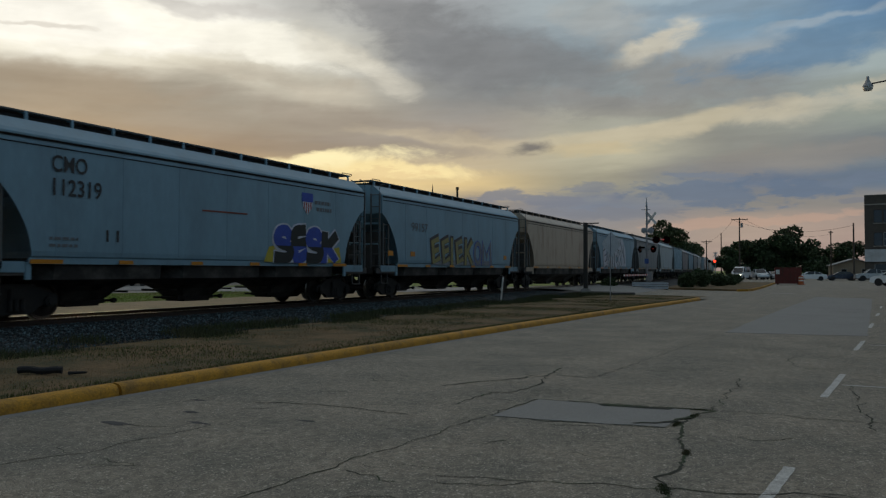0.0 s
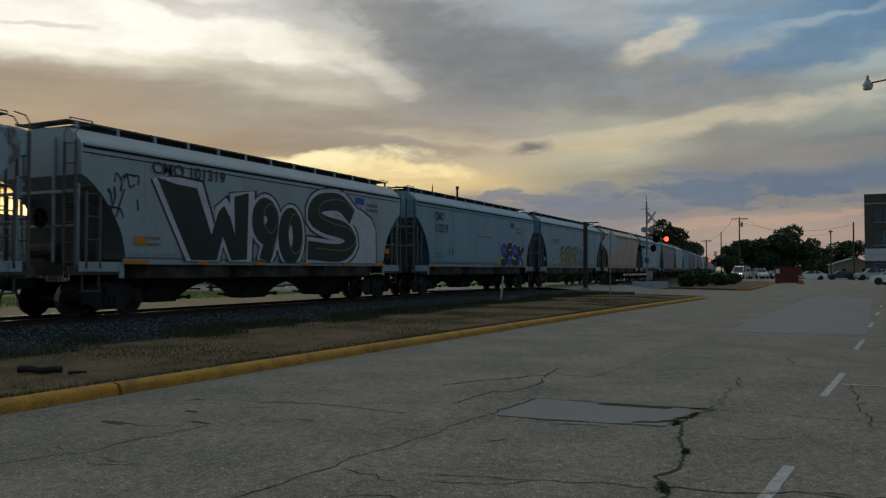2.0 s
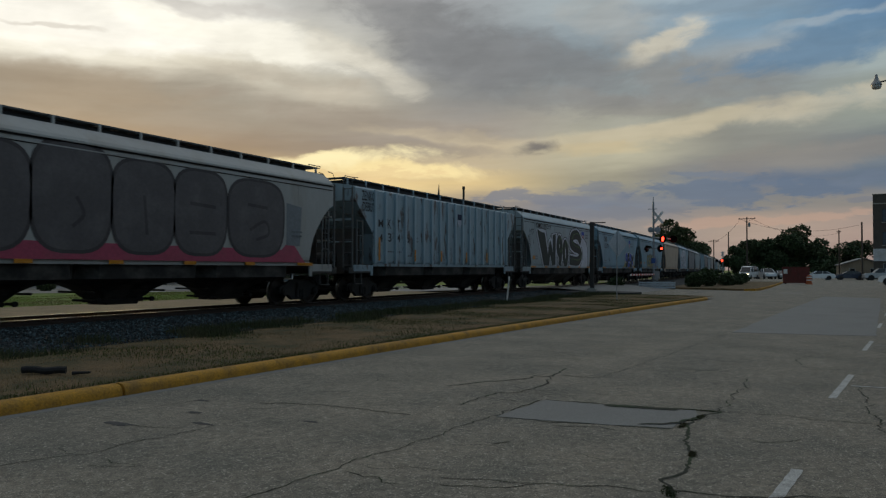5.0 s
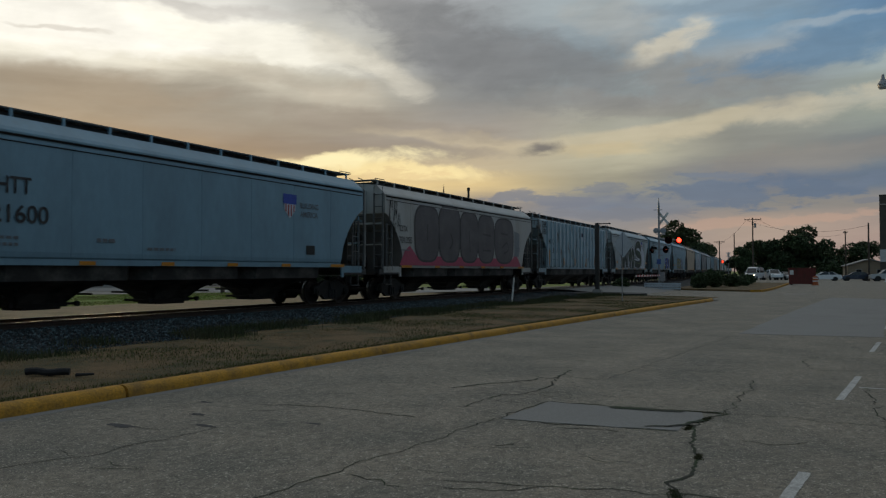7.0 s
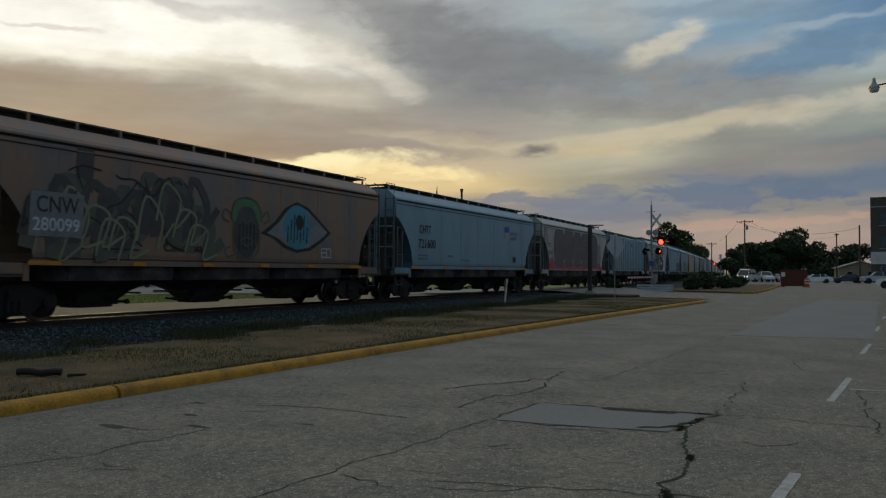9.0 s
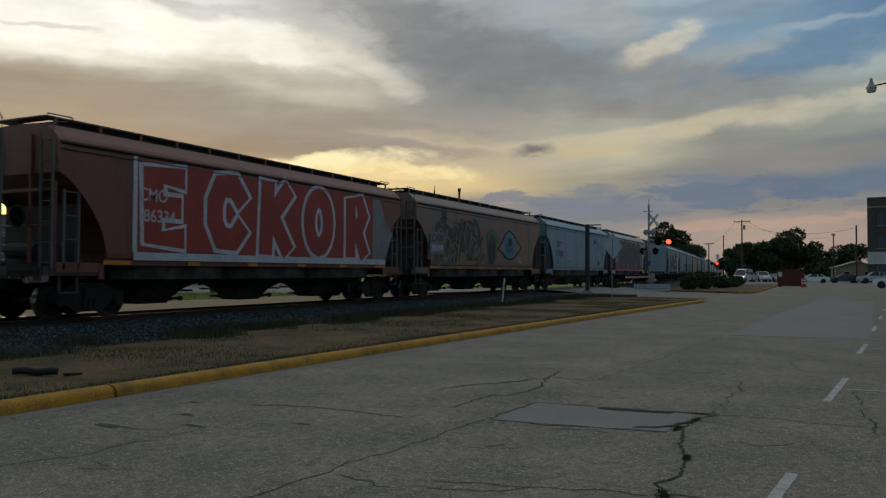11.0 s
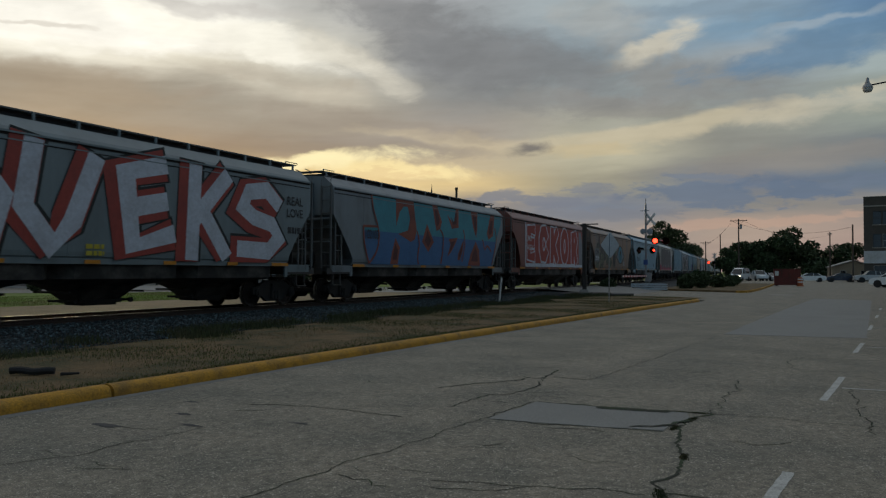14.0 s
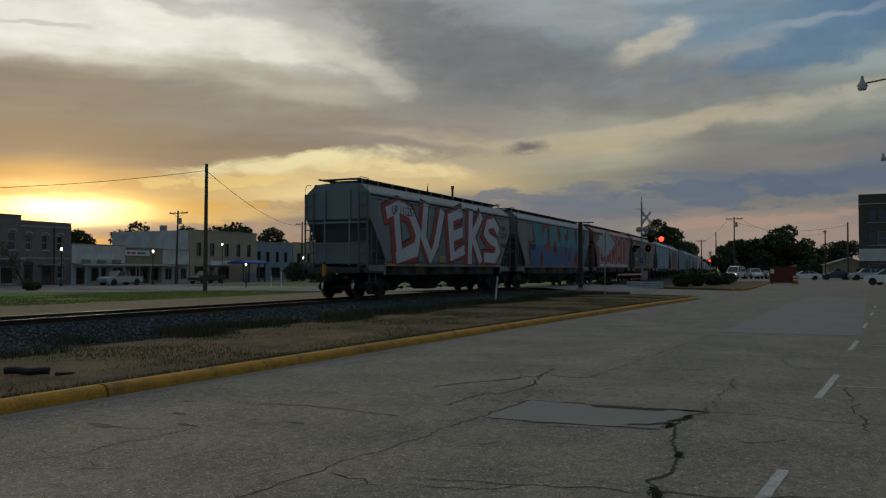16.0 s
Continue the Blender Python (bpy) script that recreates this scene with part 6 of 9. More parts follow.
def cable(a, b, sag, r=0.02, label="thin black overhead cable", n=14):
    bm = bmesh.new()
    pts = [Vector(a).lerp(Vector(b), i / n) - Vector((0, 0, sag * 4 * (i / n) * (1 - i / n))) for i in range(n + 1)]
    tube(bm, pts, r, 5)
    tagged(part("overhead_cable", bm, WIRE), label, "cable", "overhead cables")


utility_pole(159.9, 14.5, 0, 11.8, 3.1, turn=-4, can=True)
utility_pole(200.5, 22.4, 0, 10.8, 0, label="dark bare utility pole among trees")
utility_pole(205, 26.4, 0, 9.2, 2.6, label="far utility pole with a cross arm")
utility_pole(190, -1.5, 0, 10.3, 0.9, label="far utility pole with a short arm")
utility_pole(141.3, -4.4, 0, 9.3, 0, label="dark pole beside the brick building")
cable((160.2, 15.8, 11.3), (205.2, 27.4, 8.8), 1.2)
cable((160.2, 13.4, 11.3), (190, -1.2, 9.6), 1.6)
cable((160, 14.5, 10.9), (141.3, -4.4, 8.9), 1.4)
utility_pole(52.0, 47.9, -0.25, 11.05, 0, lean=(0.0, 0.3), turn=0, label="tall bare wooden pole on the grass strip", r=0.19)
utility_pole(81.1, 85.0 - 5.0, -0.45, 10.2, 3.4, lean=(0, 1.5), can=True, label="leaning utility pole before the shops")
utility_pole(113.0, 82.0, -0.45, 10.4, 3.0, label="utility pole among trees by the shops")
cable((52.0, 47.9, 10.2), (9.0, 78.0, 8.6), 2.2, 0.022)
cable((52.0, 47.9, 10.2), (112.8, 82.0, 9.2), 1.2, 0.022)

LAMP_ON = glowing("lit_globe", (1.0, 0.86, 0.62), 3.0)
LAMP_OFF = material("frosted_lamp_glass", (0.55, 0.55, 0.52), 0.4, scale=4, fine=20)
LAMP_IRON = material("lamp_iron", (0.035, 0.037, 0.04), 0.6, scale=5, fine=30)


def bracket_lamp(x, y, z, px, py, label="grey bell-shaped street lamp on a long arm", s=1.0):
    """Street lamp whose head hangs at x, y, z from a pole at px, py."""
    t = thing("street_lamp", pose(px, py, 0), label, "street lamp", "street lamps")
    hx, hy = x - px, y - py
    bm = bmesh.new()
    rod(bm, (0, 0, 0), (0, 0, z - 0.2), 0.11, 0.07, 12)
    part("pole", bm, MAST_GREY, t)
    bm = bmesh.new()
    pts = [Vector((0, 0, z - 0.25)), Vector((hx * 0.35, hy * 0.35, z + 0.22)), Vector((hx * 0.7, hy * 0.7, z + 0.20)), Vector((hx * 0.97, hy * 0.97, z + 0.10 * s))]
    for a, b in zip(pts, pts[1:]):
        rod(bm, a, b, 0.03, seg=8)
    part("arm", bm, LAMP_IRON, t)
    head = part("head", (lambda b: (lathe(b, [(0.0, 0.40 * s), (0.045 * s, 0.38 * s), (0.06 * s, 0.26 * s), (0.10 * s, 0.16 * s), (0.17 * s, 0.06 * s), (0.19 * s, 0.0)], 18), b)[1])(bmesh.new()), GALV, t, at=pose(hx, hy, z))
    bm = bmesh.new()
    lathe(bm, [(0.175 * s, -0.002), (0.165 * s, -0.08 * s), (0.13 * s, -0.14 * s), (0.0, -0.15 * s)], 18)
    part("diffuser", bm, LAMP_OFF, head)


bracket_lamp(34.2, -1.62, 8.75, 33.4, -5.6, s=1.05)
bracket_lamp(58.0, -3.9, 8.85, 57.2, -7.6, s=1.0)
bracket_lamp(88.0, -6.6, 8.6, 87, -10.0, s=1.0)


def globe_lamp(x, y, z, h, label="old-style street lamp with a lit globe", lit=True):
    t = thing("street_lamp", pose(x, y, z), label, "street lamp", "globe lamps in the town")
    bm = bmesh.new()
    lathe(bm, [(0.2, 0), (0.2, 0.3), (0.09, 0.5), (0.06, 0.8), (0.055, h - 0.5), (0.12, h - 0.42), (0.08, h - 0.36), (0.0, h - 0.35)], 12)
    part("post", bm, LAMP_IRON, t)
    bm = bmesh.new()
    lathe(bm, [(0.07, h - 0.36), (0.12, h - 0.28), (0.15, h - 0.14), (0.12, h - 0.02), (0.05, h + 0.06), (0.0, h + 0.07)], 16)
    part("globe", bm, LAMP_ON if lit else LAMP_OFF, t)


GLASS_DARK = glass("dark_car_glass", (0.02, 0.024, 0.028))
TYRE = material("tyre", (0.02, 0.02, 0.021), 0.85, scale=6, fine=40)
RIM = material("alloy_rim", (0.45, 0.46, 0.47), 0.35, 0.8, scale=5, fine=40)
CAR_WHITE = material("white_car_paint", (0.78, 0.80, 0.82), 0.25, coat=0.6, scale=0.8, amount=0.1, fine=5, fine_amount=0.04)
CAR_SILVER = material("silver_car_paint", (0.46, 0.48, 0.50), 0.3, 0.4, coat=0.5, scale=0.8, amount=0.1, fine=5, fine_amount=0.04)
CAR_NAVY = material("navy_car_paint", (0.03, 0.045, 0.08), 0.25, coat=0.6, scale=0.8, amount=0.1, fine=5, fine_amount=0.04)
CAR_BLACK = material("dark_truck_paint", (0.022, 0.022, 0.024), 0.3, coat=0.5, scale=0.8, amount=0.1, fine=5, fine_amount=0.04)
TAIL = material("tail_lamp_plastic", (0.35, 0.015, 0.012), 0.3, scale=5, fine=40)
HEAD_ON = glowing("lit_headlamp", (1.0, 0.85, 0.6), 9.0)
HEAD_OFF = glass("headlamp_glass", (0.5, 0.52, 0.54), 0.1)
OUTLINES = {  # body line (x forward, z) and glasshouse line, length, width, wheel places
    "sedan": ([(-2.35, 0.42), (-2.38, 0.75), (-2.25, 0.98), (-1.55, 1.02), (0.95, 0.98), (2.0, 0.85), (2.36, 0.66), (2.38, 0.40), (2.2, 0.28), (-2.2, 0.28)], [(-1.75, 1.0), (-1.05, 1.40), (-0.2, 1.46), (0.35, 1.42), (1.15, 0.99)], 0.92, (-1.38, 1.42), 0.33),
    "suv": ([(-2.3, 0.45), (-2.33, 0.85), (-2.25, 1.15), (-1.6, 1.18), (0.95, 1.12), (2.0, 1.02), (2.33, 0.80), (2.35, 0.45), (2.15, 0.32), (-2.15, 0.32)], [(-2.2, 1.15), (-1.85, 1.66), (-0.9, 1.74), (0.25, 1.70), (1.2, 1.13)], 0.95, (-1.36, 1.40), 0.37),
    "pickup": ([(-2.85, 0.55), (-2.88, 1.15), (-0.75, 1.18), (-0.7, 1.2), (1.35, 1.2), (2.55, 1.10), (2.88, 0.92), (2.9, 0.52), (2.7, 0.42), (-2.7, 0.42)], [(-0.85, 1.18), (-0.65, 1.78), (0.2, 1.86), (0.8, 1.82), (1.5, 1.2)], 0.98, (-1.75, 1.85), 0.40),
    "van": ([(-2.7, 0.5), (-2.72, 1.3), (-2.7, 1.35), (1.3, 1.3), (2.2, 1.12), (2.62, 0.92), (2.66, 0.5), (2.45, 0.36), (-2.5, 0.36)], [(-2.65, 1.3), (-2.55, 2.15), (-1.5, 2.3), (0.4, 2.28), (1.0, 2.1), (1.75, 1.3)], 1.0, (-1.7, 1.75), 0.36),
}


def vehicle(kind, name, at, body_mat, label, lights=False, category="car", group="parked cars"):
    line, house, w, axles, rad = OUTLINES[kind]
    t = thing(name, at, label, category, group)
    bm = bmesh.new()

    def shell(outline, widths, mats=None):
        n = len(outline)
        rings = []
        for yy, sc in widths:
            rings.append([bm.verts.new((x * sc, yy, z)) for x, z in outline])
        for a, b in zip(rings, rings[1:]):
            for i in range(n):
                bm.faces.new((a[i], a[(i + 1) % n], b[(i + 1) % n], b[i]))
        bm.faces.new(rings[0][::-1])
        bm.faces.new(rings[-1])
    shell(line, [(-w, 0.965), (-w * 0.93, 0.99), (-w * 0.6, 1.0), (w * 0.6, 1.0), (w * 0.93, 0.99), (w, 0.965)])
    # roof skin and pillars
    rn = len(house)
    top = house[1:-1]
    rows = [[(x, s * (w - 0.20), z + 0.015) for x, z in top] for s in (-1, -0.4, 0.4, 1)]
    sheet(bm, rows)
    for s in (-1, 1):
        for a, b in ((house[0], house[1]), (house[-1], house[-2])):
            rod(bm, (a[0], s * (w - 0.07), a[1]), (b[0], s * (w - 0.20), b[1]), 0.045, seg=6)
        mid = house[len(house) // 2]
        rod(bm, (mid[0] - 0.3, s * (w - 0.07), house[0][1]), (mid[0] - 0.3, s * (w - 0.19), mid[1]), 0.04, seg=6)
    bmesh.ops.recalc_face_normals(bm, faces=bm.faces)
    body = part("body", bm, body_mat, t)
    bm = bmesh.new()
    rings = []
    base = house[0][1]
    for s in (-1, 1):
        rings.append([bm.verts.new((x, s * (w - 0.09 - 0.12 * (z - base) / (house[2][1] - base)), z)) for x, z in house])
    for i in range(rn - 1):
        bm.faces.new((rings[0][i], rings[0][i + 1], rings[1][i + 1], rings[1][i]))
    bm.faces.new(rings[0][::-1])
    bm.faces.new(rings[1])
    bmesh.ops.recalc_face_normals(bm, faces=bm.faces)
    part("windows", bm, GLASS_DARK, t)
    for ax in axles:
        for s in (-1, 1):
            bm = bmesh.new()
            lathe(bm, [(rad * 0.62, -0.10), (rad * 0.92, -0.11), (rad, -0.07), (rad, 0.07), (rad * 0.92, 0.11), (rad * 0.62, 0.10)], 18, Matrix.Rotation(radians(90), 4, "X"))
            wheel = part("wheel", bm, TYRE, t, at=pose(ax, s * (w - 0.06), rad))
            bm = bmesh.new()
            lathe(bm, [(0.0, -0.07), (rad * 0.2, -0.08), (rad * 0.3, -0.05), (rad * 0.62, -0.085), (rad * 0.64, 0.08), (0.0, 0.08)], 14, Matrix.Rotation(radians(90), 4, "X") if s > 0 else Matrix.Rotation(radians(-90), 4, "X"))
            part("rim", bm, RIM, wheel)
            bm = bmesh.new()
            lathe(bm, [(rad * 1.12, 0.0), (rad * 1.12, 0.02), (0.0, 0.02)], 18, Matrix.Translation((ax, s * (w + 0.002), rad + 0.02)) @ Matrix.Rotation(radians(-90 * s), 4, "X"))
            part("wheel_arch", bm, TYRE, body)
    front, rear = max(p[0] for p in line), min(p[0] for p in line)
    hz = line[5][1] - 0.12 if kind != "van" else 0.95
    for s in (-1, 1):
        bm = bmesh.new()
        box(bm, (front - 0.06, s * (w - 0.26), hz - 0.05), (0.12, 0.34, 0.16), bevel=0.03)
        part("headlamp", bm, HEAD_ON if lights else HEAD_OFF, t)
        bm = bmesh.new()
        box(bm, (rear + 0.05, s * (w - 0.18), line[1][1] + 0.02), (0.14, 0.24, 0.24), bevel=0.03)
        part("tail_lamp", bm, TAIL, t)
        bm = bmesh.new()
        box(bm, (house[-1][0] - 0.15, s * (w + 0.07), house[-1][1] + 0.08), (0.12, 0.16, 0.12), bevel=0.03)
        part("mirror", bm, body_mat, t)
    bm = bmesh.new()
    box(bm, (front - 0.02, 0, 0.5), (0.10, 2 * w - 0.2, 0.16), bevel=0.03)
    part("bumper", bm, body_mat if kind != "pickup" else GALV, t)
    bm = bmesh.new()
    box(bm, (rear + 0.02, 0, 0.52), (0.10, 2 * w - 0.2, 0.18), bevel=0.03)
    part("bumper", bm, body_mat if kind != "pickup" else GALV, t)
    if kind == "pickup":
        bm = bmesh.new()
        box(bm, (-1.85, 0, 1.185), (1.8, 2 * w - 0.3, 0.02))
        part("bed_floor", bm, TYRE, t)
    return t


vehicle("sedan", "parked_car", pose(140.0, 1.9, 0, 0, 0, 99), CAR_WHITE, "white sedan parked across the far street")
vehicle("sedan", "parked_car", pose(142.5, -2.6, 0, 0, 0, 100), CAR_NAVY, "dark blue sedan parked beside a white car")
vehicle("pickup", "pickup_truck", pose(138.5, -7.2, 0, 0, 0, 97), CAR_SILVER, "silver pickup parked by the brick building", category="pickup")
vehicle("suv", "parked_car", pose(95.0, -6.9, 0, 0, 0, 66), CAR_WHITE, "white sport utility car parked at the kerb")
vehicle("van", "parked_van", pose(147.5, 13.2, 0, 0, 0, 168), CAR_WHITE, "white van with a lit headlamp behind the bushes", True, "van")
vehicle("pickup", "pickup_truck", pose(150.0, 10.4, 0, 0, 0, 200), CAR_WHITE, "white pickup parked in the far lot", category="pickup")
vehicle("sedan", "parked_car", pose(150.0, 8.2, 0, 0, 0, 210), CAR_SILVER, "silver car parked in the far lot")
vehicle("sedan", "parked_car", pose(154.0, 11.5, 0, 0, 0, 200), CAR_WHITE, "white car parked behind a pickup")


def build_dumpster():
    d = thing("dumpster", pose(98.2, 3.7, 0, 0, 0, 4), "rusty red steel dumpster on the asphalt", "dumpster")
    red = material("rusty_red_paint", (0.15, 0.028, 0.022), 0.7, spots=(0.08, 0.03, 0.02), scale=2.5, amount=0.8, fine=25, bump=0.2)
    bm = bmesh.new()
    prism(bm, [(-1.35, 0.12), (1.35, 0.12), (1.42, 1.9), (-1.42, 1.9)], 1.7, Matrix.Rotation(radians(90), 4, "Z") @ Matrix.Translation((0, -0.85, 0)))
    bmesh.ops.recalc_face_normals(bm, faces=bm.faces)
    part("bin", bm, red, d)
    for k in range(7):
        bm = bmesh.new()
        box(bm, (-0.88, -1.2 + k * 0.4, 1.0), (0.07, 0.09, 1.7))
        part("rib", bm, red, d)
    bm = bmesh.new()
    box(bm, (0, 0, 1.93), (1.8, 2.95, 0.09), bevel=0.02)
    part("rim", bm, red, d)
    bm = bmesh.new()
    box(bm, (-0.93, 1.1, 1.45), (0.02, 0.4, 0.5))
    part("notice", bm, WHITE_PAINT, d, "pale square notice without readable writing")
    for y in (-1.1, 1.1):
        bm = bmesh.new()
        box(bm, (0, y, 0.06), (1.5, 0.2, 0.12))
        part("skid", bm, DARK_STEEL, d)
    o = thing("traffic_barrel", pose(97.2, 2.3, 0), "orange traffic barrel with pale bands beside the dumpster", "traffic barrel")
    orange = material("orange_plastic", (0.42, 0.10, 0.025), 0.5, scale=4, fine=25)
    bm = bmesh.new()
    lathe(bm, [(0.38, 0), (0.38, 0.1), (0.29, 0.12), (0.26, 0.9), (0.22, 1.02), (0.0, 1.05)], 16)
    part("drum", bm, orange, o)
    for z in (0.42, 0.74):
        bm = bmesh.new()
        lathe(bm, [(0.288 - z * 0.02, z), (0.284 - z * 0.02, z + 0.12)], 16)
        part("band", bm, WHITE_PAINT, o)


build_dumpster()


def build_island():
    # grass island beyond the cross street, with its own yellow kerb
    out = [(65.0, 5.3), (64.2, 5.9), (65.5, 8.0), (67.2, 11.3), (70, 12.9), (90, 13.4), (107, 14), (107, 5.5), (90, 5.25), (75, 5.1), (66, 5.2)]
    bm = bmesh.new()
    top = [bm.verts.new((x, y, 0.15)) for x, y in out]
    bot = [bm.verts.new((x, y, -0.1)) for x, y in out]
    bm.faces.new(top)
    for i in range(len(out)):
        bm.faces.new((top[i], top[(i + 1) % len(out)], bot[(i + 1) % len(out)], bot[i]))
    bmesh.ops.recalc_face_normals(bm, faces=bm.faces)
    tagged(part("grass_island", bm, DRY_GRASS), "dry grass island with bushes beyond the crossing", "grass island", kind="structure")
    k = thing("kerb", pose(0, 0, 0), "faded yellow kerb round the grass island", "kerb", kind="structure")
    line = [(107, 5.45), (90, 5.2), (75, 5.05), (66, 5.15), (64.6, 5.4), (64.0, 6.0)]
    for a, b in zip(line, line[1:]):
        d = Vector((b[0] - a[0], b[1] - a[1], 0))
        bm = bmesh.new()
        box(bm, (0, 0, 0), (d.length - 0.01, 0.18, 0.24), bevel=0.03)
        part("kerb_length", bm, KERB_YELLOW, k, at=Matrix.Translation(((a[0] + b[0]) / 2, (a[1] + b[1]) / 2, 0.05)) @ d.to_track_quat("X", "Z").to_matrix().to_4x4())


build_island()

# ---- buildings ----
BRICK_DARK = material("dark_grey_brick", (0.185, 0.155, 0.155), 0.9, spots=(0.12, 0.10, 0.095), scale=1.5, amount=0.7, fine=14, fine_amount=0.3, bump=0.3)
BRICK_BROWN = material("brown_brick", (0.085, 0.072, 0.06), 0.9, spots=(0.055, 0.05, 0.044), scale=1.2, amount=0.7, fine=12, fine_amount=0.3, bump=0.3)
WHITE_WALL = material("white_painted_brick", (0.55, 0.56, 0.57), 0.85, spots=(0.36, 0.35, 0.33), scale=0.6, amount=0.8, fine=10, fine_amount=0.2, bump=0.2)
CREAM_WALL = material("cream_stucco", (0.38, 0.32, 0.24), 0.9, spots=(0.27, 0.22, 0.17), scale=0.5, amount=0.7, fine=10, fine_amount=0.15, bump=0.2)
TAN_WALL = material("tan_siding", (0.27, 0.21, 0.15), 0.85, spots=(0.2, 0.15, 0.11), scale=0.7, amount=0.7, fine=10)
BLUE_WALL = material("blue_grey_painted_wall", (0.20, 0.26, 0.32), 0.85, spots=(0.16, 0.19, 0.23), scale=0.7, amount=0.7, fine=10)
ROOFING = material("tar_roof", (0.05, 0.05, 0.052), 0.95, scale=1, fine=10)
TRIM = material("stone_trim", (0.34, 0.31, 0.27), 0.85, scale=2, fine=20)
FRAME_WHITE = material("white_window_frame", (0.5, 0.5, 0.48), 0.7, scale=3, fine=20)
FRAME_DARK = material("dark_window_frame", (0.05, 0.045, 0.04), 0.7, scale=3, fine=20)
PANE = glass("window_pane", (0.022, 0.025, 0.03), 0.08)
AWNING_METAL = material("metal_awning", (0.30, 0.30, 0.29), 0.6, 0.2, spots=(0.2, 0.16, 0.13), scale=2, fine=20)
BLUE_CANOPY = material("blue_canopy", (0.02, 0.07, 0.42), 0.5, scale=2, amount=0.3, fine=15)
SIGN_WHITE = material("white_shop_sign", (0.62, 0.63, 0.64), 0.6, scale=2, fine=15)
SIGN_RED = material("red_sign_bar", (0.42, 0.04, 0.03), 0.6, scale=3, fine=15)
SIGN_GREY = material("grey_sign_bar", (0.16, 0.17, 0.19), 0.6, scale=3, fine=15)
DOOR_WOOD = material("brown_door", (0.09, 0.05, 0.03), 0.7, scale=3, fine=20)


def pierced_wall(bm, w, h, holes, thick=0.35, top=None):
    """Wall in the plane y=0 (outside towards -y) from x=0 to w, with holes (x0, x1, z0, z1) that go through it."""
    xs = sorted({0.0, w, *[q for o in holes for q in o[:2]]})
    zs = sorted({0.0, h, *[q for o in holes for q in o[2:4]]})

    def solid(i, j):
        if not (0 <= i < len(xs) - 1 and 0 <= j < len(zs) - 1):
            return False
        cx, cz = (xs[i] + xs[i + 1]) / 2, (zs[j] + zs[j + 1]) / 2
        return not any(a < cx < b and c < cz < d for a, b, c, d in holes)
    cache = {}

    def vert(x, y, z):
        key = (round(x, 4), round(y, 4), round(z, 4))
        if key not in cache:
            cache[key] = bm.verts.new((x, y, z))
        return cache[key]
    for i in range(len(xs) - 1):
        for j in range(len(zs) - 1):
            if not solid(i, j):
                continue
            a, b, c, d = xs[i], xs[i + 1], zs[j], zs[j + 1]
            bm.faces.new([vert(a, 0, c), vert(b, 0, c), vert(b, 0, d), vert(a, 0, d)])
            bm.faces.new([vert(a, thick, c), vert(a, thick, d), vert(b, thick, d), vert(b, thick, c)])
            for di, dj, e in ((-1, 0, ((a, c), (a, d))), (1, 0, ((b, c), (b, d))), (0, -1, ((a, c), (b, c))), (0, 1, ((a, d), (b, d)))):
                if not solid(i + di, j + dj):
                    (px, pz), (qx, qz) = e
                    bm.faces.new([vert(px, 0, pz), vert(qx, 0, qz), vert(qx, thick, qz), vert(px, thick, pz)])
    bmesh.ops.recalc_face_normals(bm, faces=bm.faces)


def add_window(house, x0, x1, z0, z1, frame=None, arch=False, sill=True, bars=(1, 2), wall=None, depth=0.16):
    frame = frame or FRAME_WHITE
    w, h = x1 - x0, z1 - z0
    bm = bmesh.new()
    t = 0.07
    for c, s in (((x0 + t / 2, depth, (z0 + z1) / 2), (t, 0.08, h)), ((x1 - t / 2, depth, (z0 + z1) / 2), (t, 0.08, h)), (((x0 + x1) / 2, depth, z0 + t / 2), (w - 2 * t, 0.08, t)), (((x0 + x1) / 2, depth, z1 - t / 2), (w - 2 * t, 0.08, t))):
        box(bm, c, s)
    for k in range(1, bars[0]):
        box(bm, (x0 + w * k / bars[0], depth, (z0 + z1) / 2), (0.05, 0.06, h - 2 * t))
    for k in range(1, bars[1]):
        box(bm, ((x0 + x1) / 2, depth + 0.01, z0 + h * k / bars[1]), (w - 2 * t, 0.05, 0.06))
    win = part("window", bm, frame, house)
    bm = bmesh.new()
    box(bm, ((x0 + x1) / 2, depth + 0.05, (z0 + z1) / 2), (w - 0.02, 0.02, h - 0.02))
    part("pane", bm, PANE, win)
    if sill:
        bm = bmesh.new()
        box(bm, ((x0 + x1) / 2, -0.03, z0 - 0.07), (w + 0.2, 0.2, 0.13))
        part("sill", bm, TRIM, win)
    if arch:
        bm = bmesh.new()
        n = 9
        o = []
        for k in range(n + 1):
            a = math.pi * k / n
            o.append(((x0 + x1) / 2 + (w / 2 + 0.16) * math.cos(a), z1 + 0.02 + (w * 0.32 + 0.16) * math.sin(a)))
        for k in range(n, -1, -1):
            a = math.pi * k / n
            o.append(((x0 + x1) / 2 + (w / 2 - 0.01) * math.cos(a), z1 + 0.02 + (w * 0.30) * math.sin(a)))
        prism(bm, o, -0.06)
        bmesh.ops.recalc_face_normals(bm, faces=bm.faces)
        part("arch", bm, TRIM if wall is None else wall, win)


